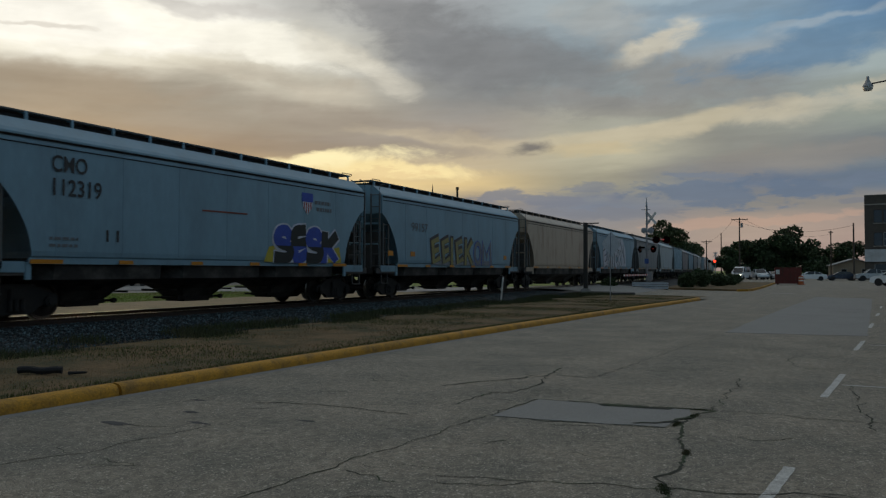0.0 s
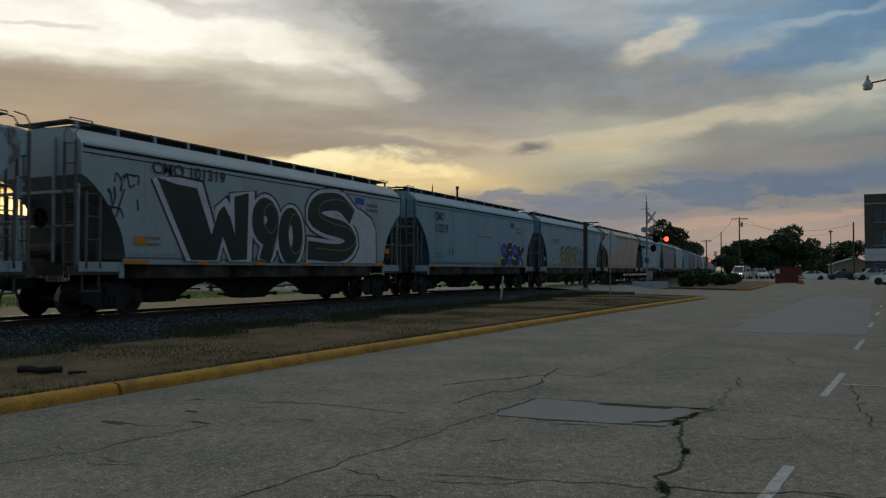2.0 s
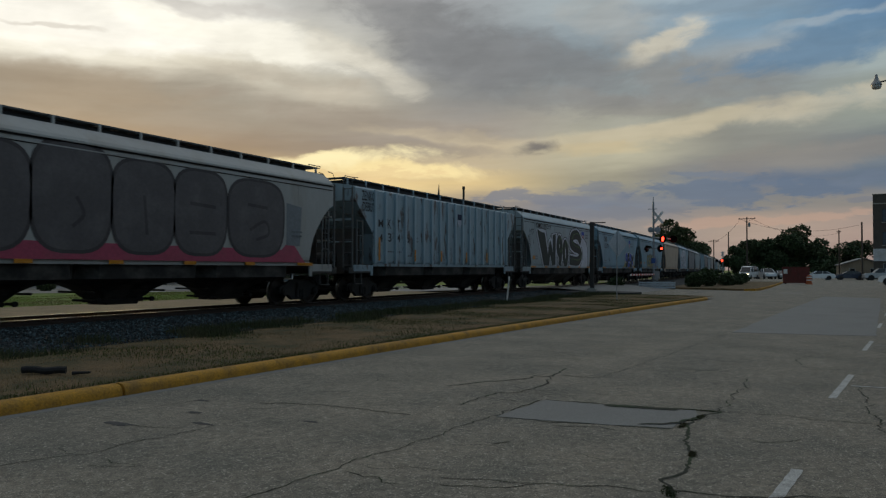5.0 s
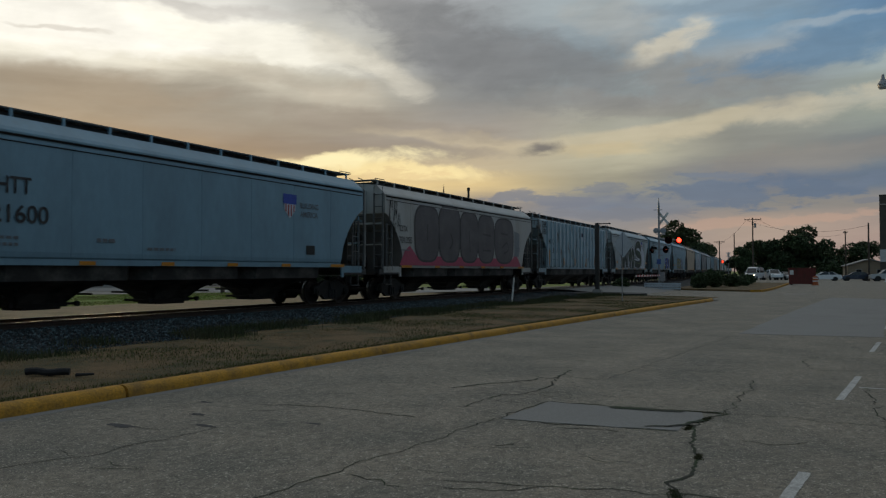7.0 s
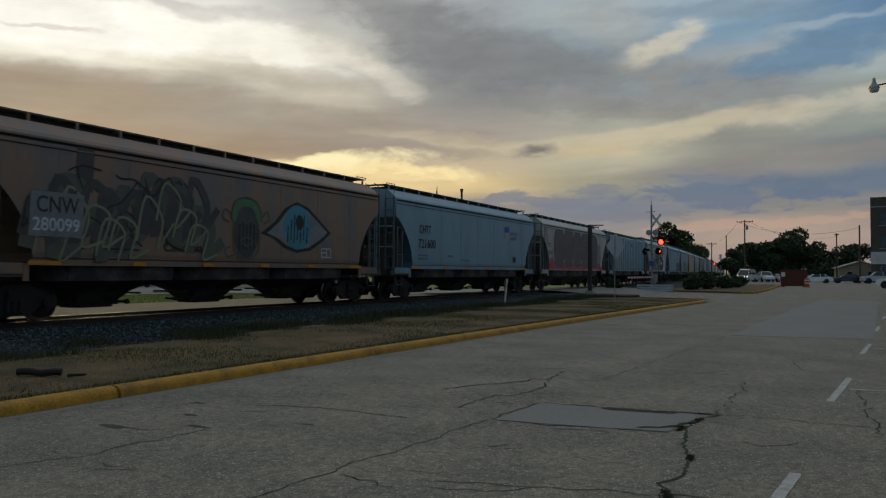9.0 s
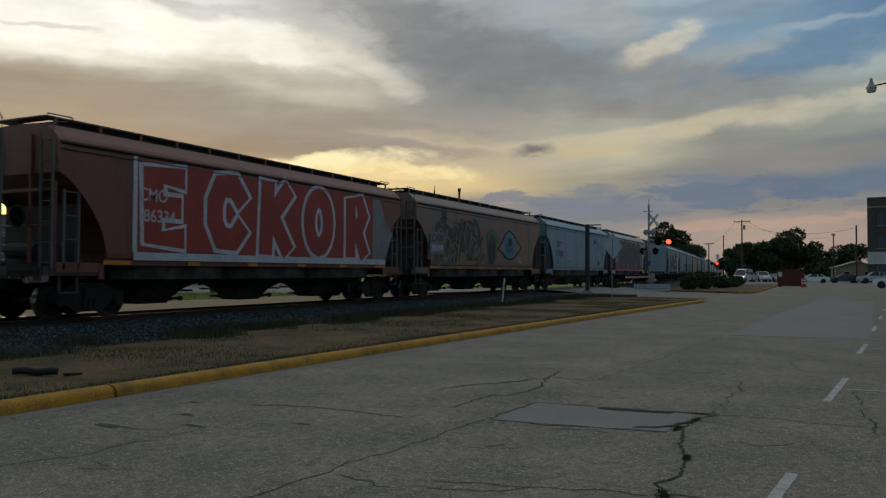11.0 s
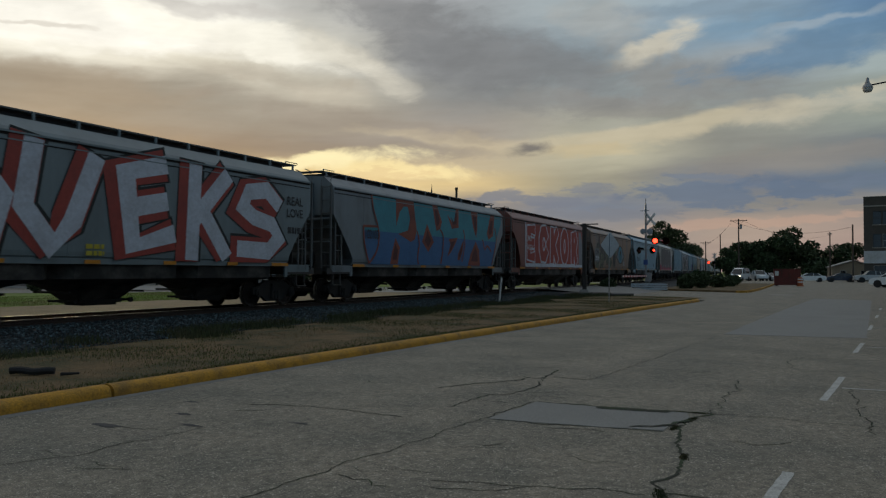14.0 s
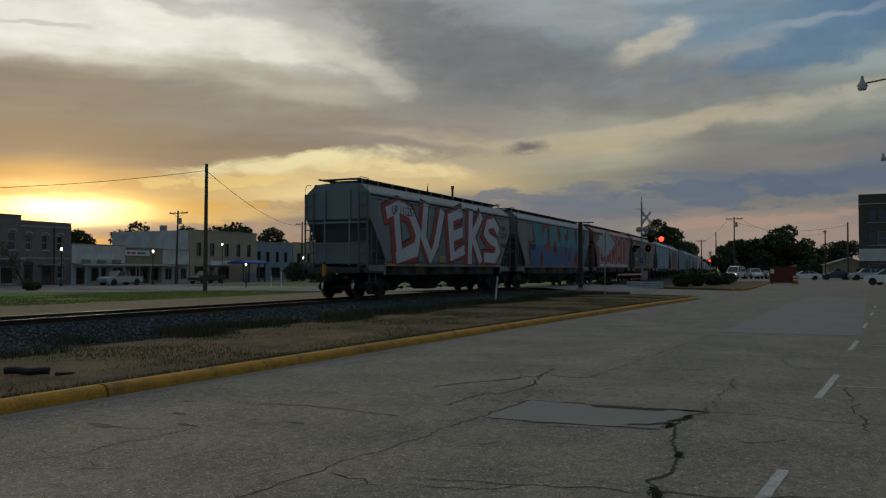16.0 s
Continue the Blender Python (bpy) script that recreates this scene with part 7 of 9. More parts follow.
def shell(house, w, h, depth, holes, mat, side_mat=None, parapet=0.4, floor_z=0.0, cap=True):
    bm = bmesh.new()
    pierced_wall(bm, w, h, holes)
    part("front_wall", bm, mat, house)
    for x, nm in ((0.0, "side_wall"), (w - 0.35, "side_wall")):
        bm = bmesh.new()
        box(bm, (x + 0.175, depth / 2 + 0.18, h / 2), (0.35, depth - 0.36, h))
        part(nm, bm, side_mat or mat, house)
    bm = bmesh.new()
    box(bm, (w / 2, depth + 0.16, h / 2), (w, 0.32, h))
    part("back_wall", bm, side_mat or mat, house)
    bm = bmesh.new()
    box(bm, (w / 2, depth / 2, h - parapet), (w - 0.7, depth - 0.4, 0.25))
    part("roof", bm, ROOFING, house)
    bm = bmesh.new()
    box(bm, (w / 2, depth / 2, 1.4), (w - 0.75, 0.1, 2.6))
    part("partition", bm, ROOFING, house)
    if cap:
        bm = bmesh.new()
        box(bm, (w / 2, 0.15, h + 0.05), (w + 0.06, 0.5, 0.12), bevel=0.02)
        part("coping", bm, TRIM, house)


def add_door(house, x0, x1, z1, mat=None):
    bm = bmesh.new()
    box(bm, ((x0 + x1) / 2, 0.2, z1 / 2), (x1 - x0 - 0.02, 0.08, z1 - 0.02))
    d = part("door", bm, mat or DOOR_WOOD, house)
    bm = bmesh.new()
    box(bm, ((x0 + x1) / 2, 0.15, z1 * 0.62), ((x1 - x0) * 0.6, 0.03, z1 * 0.5))
    part("pane", bm, PANE, d)


GZ = -0.45
FACE_Y = 85.0


def brick_house():
    # taller end bay
    a = thing("brick_building", pose(46.2, FACE_Y - 0.25, GZ), "two-storey dark brick building with tall upper windows", "building", "town buildings")
    holes = [(1.2, 2.2, 4.0, 6.0), (4.2, 5.2, 4.0, 6.0), (7.4, 8.4, 4.0, 6.0), (11.2, 12.2, 4.0, 6.0), (13.4, 14.4, 4.3, 6.35), (1.5, 4.0, 0.4, 2.4), (6.0, 9.0, 0.4, 2.4), (11.0, 14.2, 0.3, 2.3)]
    shell(a, 15.0, 8.35, 18, holes, BRICK_DARK)
    for o in holes:
        add_window(a, *o, arch=o[2] > 2, bars=(1, 2) if o[2] > 2 else (2, 1))
    bm = bmesh.new()
    prism(bm, [(0, 0), (13.5, 0), (13.5, 0.12), (0, 0.12)], -1.7, Matrix.Translation((1.0, 0, 2.75)) @ Matrix.Rotation(radians(-14), 4, "X"))
    bmesh.ops.recalc_face_normals(bm, faces=bm.faces)
    part("awning", bm, AWNING_METAL, a, "sloping grey metal awning")
    b = thing("brick_building", pose(61.25, FACE_Y, GZ), "lower dark brick building with arched doors and windows", "building", "town buildings")
    holes = [(0.75, 1.55, 4.35, 6.15), (2.9, 3.75, 4.35, 6.15), (5.0, 5.85, 4.35, 6.15), (0.55, 1.75, 0.0, 2.5), (2.9, 4.3, 0.0, 2.35), (5.1, 6.0, 0.9, 2.5)]
    shell(b, 7.0, 7.75, 18, holes, BRICK_DARK)
    for o in holes:
        if o[2] > 0:
            add_window(b, *o, arch=True)
        else:
            add_door(b, o[0], o[1], o[3])
    bm = bmesh.new()
    n = 9
    o = [(1.15 + 0.75 * math.cos(math.pi * k / n), 2.52 + 0.55 * math.sin(math.pi * k / n)) for k in range(n + 1)]
    prism(bm, o, -0.05)
    bmesh.ops.recalc_face_normals(bm, faces=bm.faces)
    part("arch", bm, FRAME_DARK, b)
    bm = bmesh.new()
    box(bm, (3.5, -0.5, 2.6), (2.3, 1.0, 0.10))
    part("door_hood", bm, AWNING_METAL, b)
    bm = bmesh.new()
    for z in (3.4, 7.2):
        box(bm, (3.5, -0.04, z), (7.0, 0.12, 0.16))
    part("string_course", bm, TRIM, b)
    bm = bmesh.new()
    rod(bm, (4.55, -0.08, 0), (4.55, -0.08, 7.2), 0.07)
    part("downpipe", bm, FRAME_DARK, b)


def shop_row():
    a = thing("shop", pose(68.35, FACE_Y, GZ), "low white-painted shop under a long metal awning", "shop", "town buildings")
    holes = [(0.7, 2.0, 0.0, 2.2), (3.0, 4.4, 0.5, 2.2), (4.6, 5.4, 0, 2.2), (6.2, 8.0, 0.5, 2.2)]
    shell(a, 8.5, 5.2, 16, holes, WHITE_WALL)
    add_window(a, *holes[1], frame=FRAME_DARK, sill=False, bars=(2, 1))
    add_window(a, *holes[3], frame=FRAME_DARK, sill=False, bars=(2, 1))
    add_door(a, 0.7, 2.0, 2.2)
    add_door(a, 4.6, 5.4, 2.2)
    b = thing("shop", pose(76.9, FACE_Y, GZ), "low tan shop with a white sign board", "shop", "town buildings")
    holes = [(0.8, 2.6, 0.5, 2.2), (3.0, 3.9, 0, 2.2), (4.3, 5.8, 0.5, 2.2)]
    shell(b, 6.6, 4.95, 16, holes, TAN_WALL)
    add_window(b, *holes[0], frame=FRAME_DARK, sill=False, bars=(2, 1))
    add_window(b, *holes[2], frame=FRAME_DARK, sill=False, bars=(2, 1))
    add_door(b, 3.0, 3.9, 2.2)
    bm = bmesh.new()
    box(bm, (1.9, -0.08, 4.28), (4.3, 0.12, 0.75), bevel=0.02)
    sign = part("sign_board", bm, SIGN_WHITE, b, "white sign board with unreadable writing")
    for x, w, m in ((0.35, 0.5, SIGN_RED), (1.2, 0.7, SIGN_RED), (2.6, 1.5, SIGN_GREY)):
        bm = bmesh.new()
        box(bm, (x, -0.15, 4.28), (w, 0.02, 0.28))
        part("lettering_bar", bm, m, sign)
    for th, w in ((a, 8.45), (b, 6.9)):
        bm = bmesh.new()
        prism(bm, [(0, 0), (w, 0), (w, 0.12), (0, 0.12)], -2.4, Matrix.Translation((0, 0, 2.7)) @ Matrix.Rotation(radians(6), 4, "X"))
        bmesh.ops.recalc_face_normals(bm, faces=bm.faces)
        aw = part("awning", bm, AWNING_METAL, th, "flat metal awning over the pavement")
        for x in np.arange(0.3, w, 2.0):
            bm = bmesh.new()
            rod(bm, (x, -2.25, 0), (x, -2.25, 2.45), 0.05)
            part("awning_post", bm, FRAME_WHITE, aw)
    for x in (70.2, 72.6, 75.0):
        t = thing("air_conditioner", pose(x, FACE_Y - 0.5, GZ + 2.85), "grey window air conditioner above the awning", "air conditioner", "air conditioners")
        bm = bmesh.new()
        box(bm, (0, 0.1, 0.2), (0.9, 0.75, 0.5), bevel=0.04)
        part("case", bm, AWNING_METAL, t)
        bm = bmesh.new()
        for k in range(4):
            box(bm, (0, -0.285, 0.06 + k * 0.1), (0.75, 0.02, 0.03))
        part("grille", bm, FRAME_DARK, t)
    # lower white-walled shop in front of the cream house's flank
    c = thing("shop", pose(83.6, FACE_Y + 0.1, GZ), "white shop wing with a shaded front", "shop", "town buildings")
    holes = [(0.6, 2.0, 0.5, 2.2), (2.4, 3.2, 0, 2.2), (3.6, 4.8, 0.5, 2.2)]
    shell(c, 5.25, 4.85, 14, holes, WHITE_WALL)
    add_window(c, *holes[0], frame=FRAME_WHITE, sill=False, bars=(2, 1))
    add_window(c, *holes[2], frame=FRAME_WHITE, sill=False, bars=(2, 1))
    add_door(c, 2.4, 3.2, 2.2)
    bm = bmesh.new()
    box(bm, (2.6, -1.0, 2.72), (5.2, 2.0, 0.12))
    part("awning", bm, AWNING_METAL, c)


def cream_house():
    a = thing("cream_building", pose(88.9, FACE_Y, GZ), "two-storey cream building with narrow upper windows and white flank", "building", "town buildings")
    holes = [(x, x + 1.0, 4.1, 6.1) for x in (1.4, 4.3, 7.6, 10.4, 13.0)] + [(1.0, 3.5, 0.5, 2.5), (4.2, 5.3, 0, 2.4), (6.2, 8.7, 0.5, 2.5)]
    shell(a, 15.4, 7.95, 16, holes, CREAM_WALL, WHITE_WALL)
    for o in holes[:5]:
        add_window(a, *o, frame=FRAME_DARK, bars=(1, 2))
    add_window(a, *holes[5], frame=FRAME_DARK, sill=False, bars=(2, 1))
    add_window(a, *holes[7], frame=FRAME_DARK, sill=False, bars=(2, 1))
    add_door(a, 4.2, 5.3, 2.4)
    bm = bmesh.new()
    box(bm, (6.0, -0.35, 3.0), (4.6, 0.7, 0.7), bevel=0.03)
    part("canopy_box", bm, SIGN_WHITE, a)
    bm = bmesh.new()
    box(bm, (0.6, 6, 8.2), (0.8, 0.8, 1.2), bevel=0.03)
    part("roof_vent", bm, AWNING_METAL, a)
    # blue fuel-stop canopy
    c = thing("blue_canopy", pose(95.9, FACE_Y - 4.5, GZ), "bright blue canopy with a hipped roof on thin posts", "canopy")
    bm = bmesh.new()
    box(bm, (2.9, 1.6, 3.02), (6.3, 3.4, 0.16), bevel=0.03)
    box(bm, (2.9, 1.6, 3.30), (6.1, 3.2, 0.40), bevel=0.04, taper=(0.72, 0.5))
    part("roof", bm, BLUE_CANOPY, c)
    for x in (0.3, 1.6, 4.0, 5.5):
        bm = bmesh.new()
        box(bm, (x, 0.4, 1.47), (0.16, 0.16, 2.94))
        part("post", bm, FRAME_DARK, c)
    bm = bmesh.new()
    box(bm, (3.0, 1.2, 0.75), (1.5, 0.6, 1.5), bevel=0.05)
    part("cabinet", bm, BLUE_WALL, c)
    b = thing("blue_building", pose(104.6, FACE_Y + 1, GZ), "blue-grey two-storey building with tall windows", "building", "town buildings")
    holes = [(1.2, 2.1, 3.3, 5.1), (3.6, 4.5, 3.3, 5.1), (6.2, 7.1, 3.3, 5.1), (8.6, 9.5, 3.3, 5.1), (1.0, 3.2, 0.5, 2.4), (5.0, 7.5, 0.5, 2.4)]
    shell(b, 11.0, 6.7, 16, holes, BLUE_WALL)
    for o in holes:
        add_window(b, *o, frame=FRAME_DARK)
    d = thing("tan_building", pose(115.8, FACE_Y + 1, GZ), "tan building beyond the trees", "building", "town buildings")
    holes = [(1.2, 2.4, 3.3, 5.0), (4.4, 5.6, 3.3, 5.0), (8.0, 9.2, 3.3, 5.0), (1.0, 3.2, 0.5, 2.4), (6.0, 9.0, 0.5, 2.4)]
    shell(d, 14.0, 6.9, 16, holes, CREAM_WALL)
    for o in holes:
        add_window(d, *o, frame=FRAME_DARK)


brick_house()
shop_row()
cream_house()
# rear house behind the white shop, low roof against the glow
r = thing("rear_building", pose(71.5, 108, GZ), "pale flat-roofed building behind the shops", "building", "town buildings")
shell(r, 9.0, 6.6, 9, [(2, 3, 3.5, 5.0)], WHITE_WALL)
add_window(r, 2, 3, 3.5, 5.0)

# pavement, street and lane on the town side
bm = bmesh.new()
sheet(bm, [[(x, y, GZ + 0.10) for x in (0, 60, 140)] for y in (FACE_Y - 3.2, FACE_Y + 0.3)])
sheet(bm, [[(x, y, z) for x in (0, 60, 140)] for y, z in ((FACE_Y - 3.21, GZ - 0.1), (FACE_Y - 3.2, GZ + 0.10))])
tagged(part("pavement", bm, CONCRETE), "concrete pavement along the shops", "pavement", kind="structure")
bm = bmesh.new()
sheet(bm, [[(x, y, GZ - 0.02) for x in (0, 60, 140)] for y in (FACE_Y - 13, FACE_Y - 3.2)])
tagged(part("town_street", bm, ASPHALT), "grey asphalt street before the shops", "street", kind="structure")
bm = bmesh.new()
lo = [(40.0, 70.0), (44.4, 64.2), (47.5, 54.0), (52.1, 47.0), (50.0, 33.0), (60, 27)]
hi = [(50.0, 86.0), (54.8, 76.0), (57.0, 64.6), (65.2, 58.8), (71.0, 49.5), (80, 40)]
rows = []
for (ax, ay), (bx, by) in zip(lo, hi):
    rows.append([(ax + (bx - ax) * k / 6, ay + (by - ay) * k / 6, -0.025 + far_z(ay + (by - ay) * k / 6)) for k in range(7)])
sheet(bm, rows)
tagged(part("gravel_lane", bm, GRAVEL_ROAD), "pale concrete lane crossing the grass beyond the railway", "lane", kind="structure")
bm = bmesh.new()
rows = []
for x in np.arange(-40, 60, 2.5):
    rows.append([(x, y + 0.6 * fbm(x, y, 0.2), z + 0.012) for y, z in ((23.0, -0.055), (26.0, -0.05), (29.5, -0.045), (33.0, -0.05 + far_z(33)))])
sheet(bm, rows)
tagged(part("dry_strip", bm, DRY_SOIL, smooth=True), "strip of dry brown grass along the far side of the track", "grass", kind="structure")

vehicle("pickup", "pickup_truck", pose(71.4, FACE_Y - 5.2, GZ - 0.02, 0, 0, 180), CAR_SILVER, "silver pickup parked before the shops", category="pickup", group="parked cars in town")
vehicle("pickup", "pickup_truck", pose(86.5, FACE_Y - 5.6, GZ - 0.02, 0, 0, 180), CAR_BLACK, "dark pickup parked before the cream building", category="pickup", group="parked cars in town")
globe_lamp(77.7, FACE_Y - 4.2, GZ, 4.6)
globe_lamp(87.5, FACE_Y - 7.5, GZ, 5.8)
globe_lamp(91.5, FACE_Y - 8.5, GZ, 2.9, "short post lamp with a lit globe")
globe_lamp(63.9, FACE_Y - 3.8, GZ, 4.6)
globe_lamp(112.0, FACE_Y - 4.0, GZ, 4.2)
for i, (x, y, h, sp, n) in enumerate(((84.5, 104.0, 8.2, 4.2, 2600), (80.0, 112.0, 8.0, 4.4, 2000), (112, 108, 10.5, 5.0, 2600), (121, 104, 11.5, 5.5, 2800), (128, 100, 10.5, 5.2, 2600), (106, 114, 11, 5.0, 2400), (138, 96, 10.0, 6, 2400))):
    tree(x, y, GZ, h, sp, 90 + i, n, LEAF_B, "leafy tree rising behind the shops", low=0.25, size=0.34)
for i, (x, y, a, b, h) in enumerate(((107.5, 79.0, 3.4, 2.4, 3.4), (112, 78.5, 3.4, 2.4, 3.8), (117, 78, 3.6, 2.6, 3.4))):
    bush(x, y, GZ, a, b, h, 120 + i, 2200, "tall dark shrub by the shops", size=0.2)
bush(50.6, 68.5, GZ, 1.3, 0.8, 0.9, 131, 1500, "low green shrub at the edge of the grass", LEAF_B, 0.12)
# leaning sapling in the shrub
sap = thing("sapling", pose(50.3, 68.6, GZ), "thin leaning sapling with sparse leaves", "sapling")
bm = bmesh.new()
rod(bm, (0, 0, 0), (-0.9, 1.2, 3.0), 0.10, 0.05, 8)
rod(bm, (-0.9, 1.2, 3.0), (-1.4, 2.0, 4.6), 0.05, 0.015, 7)
part("stem", bm, BARK, sap)
leaves("foliage", np.random.default_rng(5), [((-0.7, 0.9, 2.3), (0.5, 0.6, 1.4)), ((-1.2, 1.7, 3.9), (0.35, 0.4, 0.8))], 500, 0.10, LEAF_B, sap)
for x, y, h in ((66.0, 50.5, 1.6), (72.0, 56.5, 1.2), (62.5, 52.2, 2.2)):
    t = thing("street_post", pose(x, y, far_z(y)), "thin pale post on the far grass", "post", "posts on the far grass")
    bm = bmesh.new()
    rod(bm, (0, 0, -0.2), (0, 0, h), 0.05, 0.045, 8)
    part("shaft", bm, WHITE_PAINT if h < 2 else POST_BROWN, t)
    bm = bmesh.new()
    rod(bm, (0, 0, h), (0, 0, h + 0.05), 0.065, 0.02, 8)
    part("cap", bm, GALV, t)

# ---- unseen plain wall added on the near side to shade the road's right ----
bm = bmesh.new()
box(bm, (17, -9.6, 4.0), (126, 0.4, 8.0))
tagged(part("wall_near", bm, BRICK_BROWN), "unseen plain brown brick wall added to shade the near side of the street", "wall", kind="structure")

# ---- the brick block across the street ----
blk = thing("brick_block", pose(155.3, -6.55, 0, 0, 0, -93.5), "three-storey brown brick block with white ground-floor band", "building")
holes = []
for z in (5.95, 9.95):
    for x in (1.4, 6.6, 11.8, 17.0):
        holes.append((x, x + 1.38, z, z + 2.35))
        holes.append((x + 1.5, x + 2.88, z, z + 2.35))
holes += [(1.5, 5.5, 0.5, 2.8), (7, 11, 0.5, 2.8), (13, 17, 0.5, 2.8)]
shell(blk, 26, 14.8, 30, holes, BRICK_BROWN)
for i, o in enumerate(holes):
    add_window(blk, *o, frame=FRAME_WHITE if i % 3 == 1 else FRAME_DARK, bars=(1, 2))
bm = bmesh.new()
box(bm, (13, -0.12, 4.25), (26, 0.24, 2.15))
part("fascia", bm, WHITE_WALL, blk, "white painted band above the ground floor")
bm = bmesh.new()
box(bm, (13, -0.05, 13.2), (26, 0.1, 0.2))
part("cornice", bm, TRIM, blk)
hut = thing("small_house", pose(190.0, -1.9, 0, 0, 0, -84), "small pale house with a low gabled roof", "house")
bm = bmesh.new()
prism(bm, [(0, 0), (8.5, 0), (8.5, 2.7), (4.2, 4.0), (0, 2.7)], 9.0)
bmesh.ops.recalc_face_normals(bm, faces=bm.faces)
part("wall", bm, CREAM_WALL, hut)
for a in (0, 1):
    bm = bmesh.new()
    q = [(-0.4, 2.62), (4.25, 4.08), (4.25, 4.25), (-0.4, 2.79)]
    if a:
        q = [(8.9, 2.62), (4.25, 4.08), (4.25, 4.25), (8.9, 2.79)][::-1]
    prism(bm, q, 9.8, Matrix.Translation((0, -0.4, 0)))
    bmesh.ops.recalc_face_normals(bm, faces=bm.faces)
    part("roof_slope", bm, AWNING_METAL, hut)
for x in (1.5, 5.5):
    bm = bmesh.new()
    box(bm, (x + 0.6, -0.03, 1.4), (1.2, 0.1, 1.2))
    w = part("window", bm, FRAME_WHITE, hut)
    bm = bmesh.new()
    box(bm, (x + 0.6, -0.07, 1.4), (1.0, 0.06, 1.0))
    part("pane", bm, PANE, w)
# distant roof features above the train
for x, y, z0, z1, r0, nm, lab in ((99.7, 46.5, -0.3, 13.4, 0.19, "chimney_pole", "dark bare pole beyond the train"), (98.2, 49.7, -0.3, 13.0, 0.10, "slim_mast", "slim dark mast with a pointed top beyond the train")):
    t = thing(nm, pose(x, y, z0), lab, "pole")
    bm = bmesh.new()
    rod(bm, (0, 0, 0), (0, 0, z1 - z0), r0, r0 * 0.8, 10)
    part("shaft", bm, POLE_WOOD, t)
    bm = bmesh.new()
    if nm == "slim_mast":
        rod(bm, (0, 0, z1 - z0 - 0.8), (0.1, 0, z1 - z0 + 0.9), 0.16, 0.01, 8)
    else:
        rod(bm, (0, 0, z1 - z0 - 0.4), (0, 0, z1 - z0), r0 * 1.15, r0 * 1.15, 10)
    part("top", bm, POLE_WOOD, t)

# ---- lettering and graffiti on the cars ----
def flat_paint(name, colour, spots=None, amount=0.3, **kw):
    return material(name, colour, 0.6, spots=spots, scale=1.4, amount=amount, fine=12, fine_amount=0.16, **kw)


SPRAY = {
    "black": flat_paint("black_spray", (0.012, 0.016, 0.017), (0.02, 0.035, 0.028)),
    "bottle": flat_paint("bottle_green_spray", (0.010, 0.024, 0.022), (0.02, 0.05, 0.035)),
    "lime": flat_paint("lime_spray", (0.13, 0.26, 0.07)),
    "white": flat_paint("white_spray", (0.56, 0.60, 0.68), (0.40, 0.41, 0.45), 0.6),
    "pale": flat_paint("pale_lilac_spray", (0.55, 0.52, 0.55), (0.45, 0.36, 0.37), 0.6),
    "red": flat_paint("red_spray", (0.36, 0.055, 0.04), (0.22, 0.04, 0.035), 0.6),
    "orange": flat_paint("rust_orange_spray", (0.25, 0.065, 0.04), (0.11, 0.03, 0.025), 0.8),
    "maroon": flat_paint("maroon_spray", (0.09, 0.02, 0.02), (0.04, 0.012, 0.012), 0.7),
    "blue": flat_paint("blue_spray", (0.035, 0.08, 0.42)),
    "navy": flat_paint("navy_spray", (0.012, 0.018, 0.06)),
    "yellow": flat_paint("yellow_spray", (0.50, 0.42, 0.04)),
    "pink": flat_paint("pink_spray", (0.42, 0.07, 0.13), (0.32, 0.09, 0.12), 0.5),
    "ash": flat_paint("ash_spray", (0.105, 0.098, 0.104), (0.15, 0.14, 0.145), 0.8),
    "dull": flat_paint("dull_white_spray", (0.22, 0.245, 0.27), (0.15, 0.16, 0.17), 0.7),
    "smoke": flat_paint("smoke_spray", (0.062, 0.056, 0.060), (0.09, 0.082, 0.086), 0.8),
    "teal": flat_paint("teal_spray", (0.06, 0.27, 0.38), (0.04, 0.13, 0.22), 0.5),
    "sea": flat_paint("sea_blue_spray", (0.045, 0.145, 0.32), (0.035, 0.10, 0.23), 0.5),
    "mint": flat_paint("turquoise_spray", (0.05, 0.265, 0.335), (0.04, 0.18, 0.235), 0.5),
    "slate_mark": flat_paint("slate_spray", (0.12, 0.15, 0.18)),
    "lichen": flat_paint("lichen_spray", (0.24, 0.26, 0.17), (0.14, 0.15, 0.11), 0.6),
    "mustard": flat_paint("mustard_spray", (0.30, 0.27, 0.10), (0.16, 0.17, 0.12), 0.7),
    "olive": flat_paint("olive_spray", (0.095, 0.115, 0.085), (0.06, 0.07, 0.06), 0.6),
    "green": flat_paint("green_spray", (0.07, 0.20, 0.10)),
    "grey": flat_paint("grey_spray", (0.20, 0.22, 0.24), (0.13, 0.13, 0.13), 0.6),
}
SIDE = -1.612
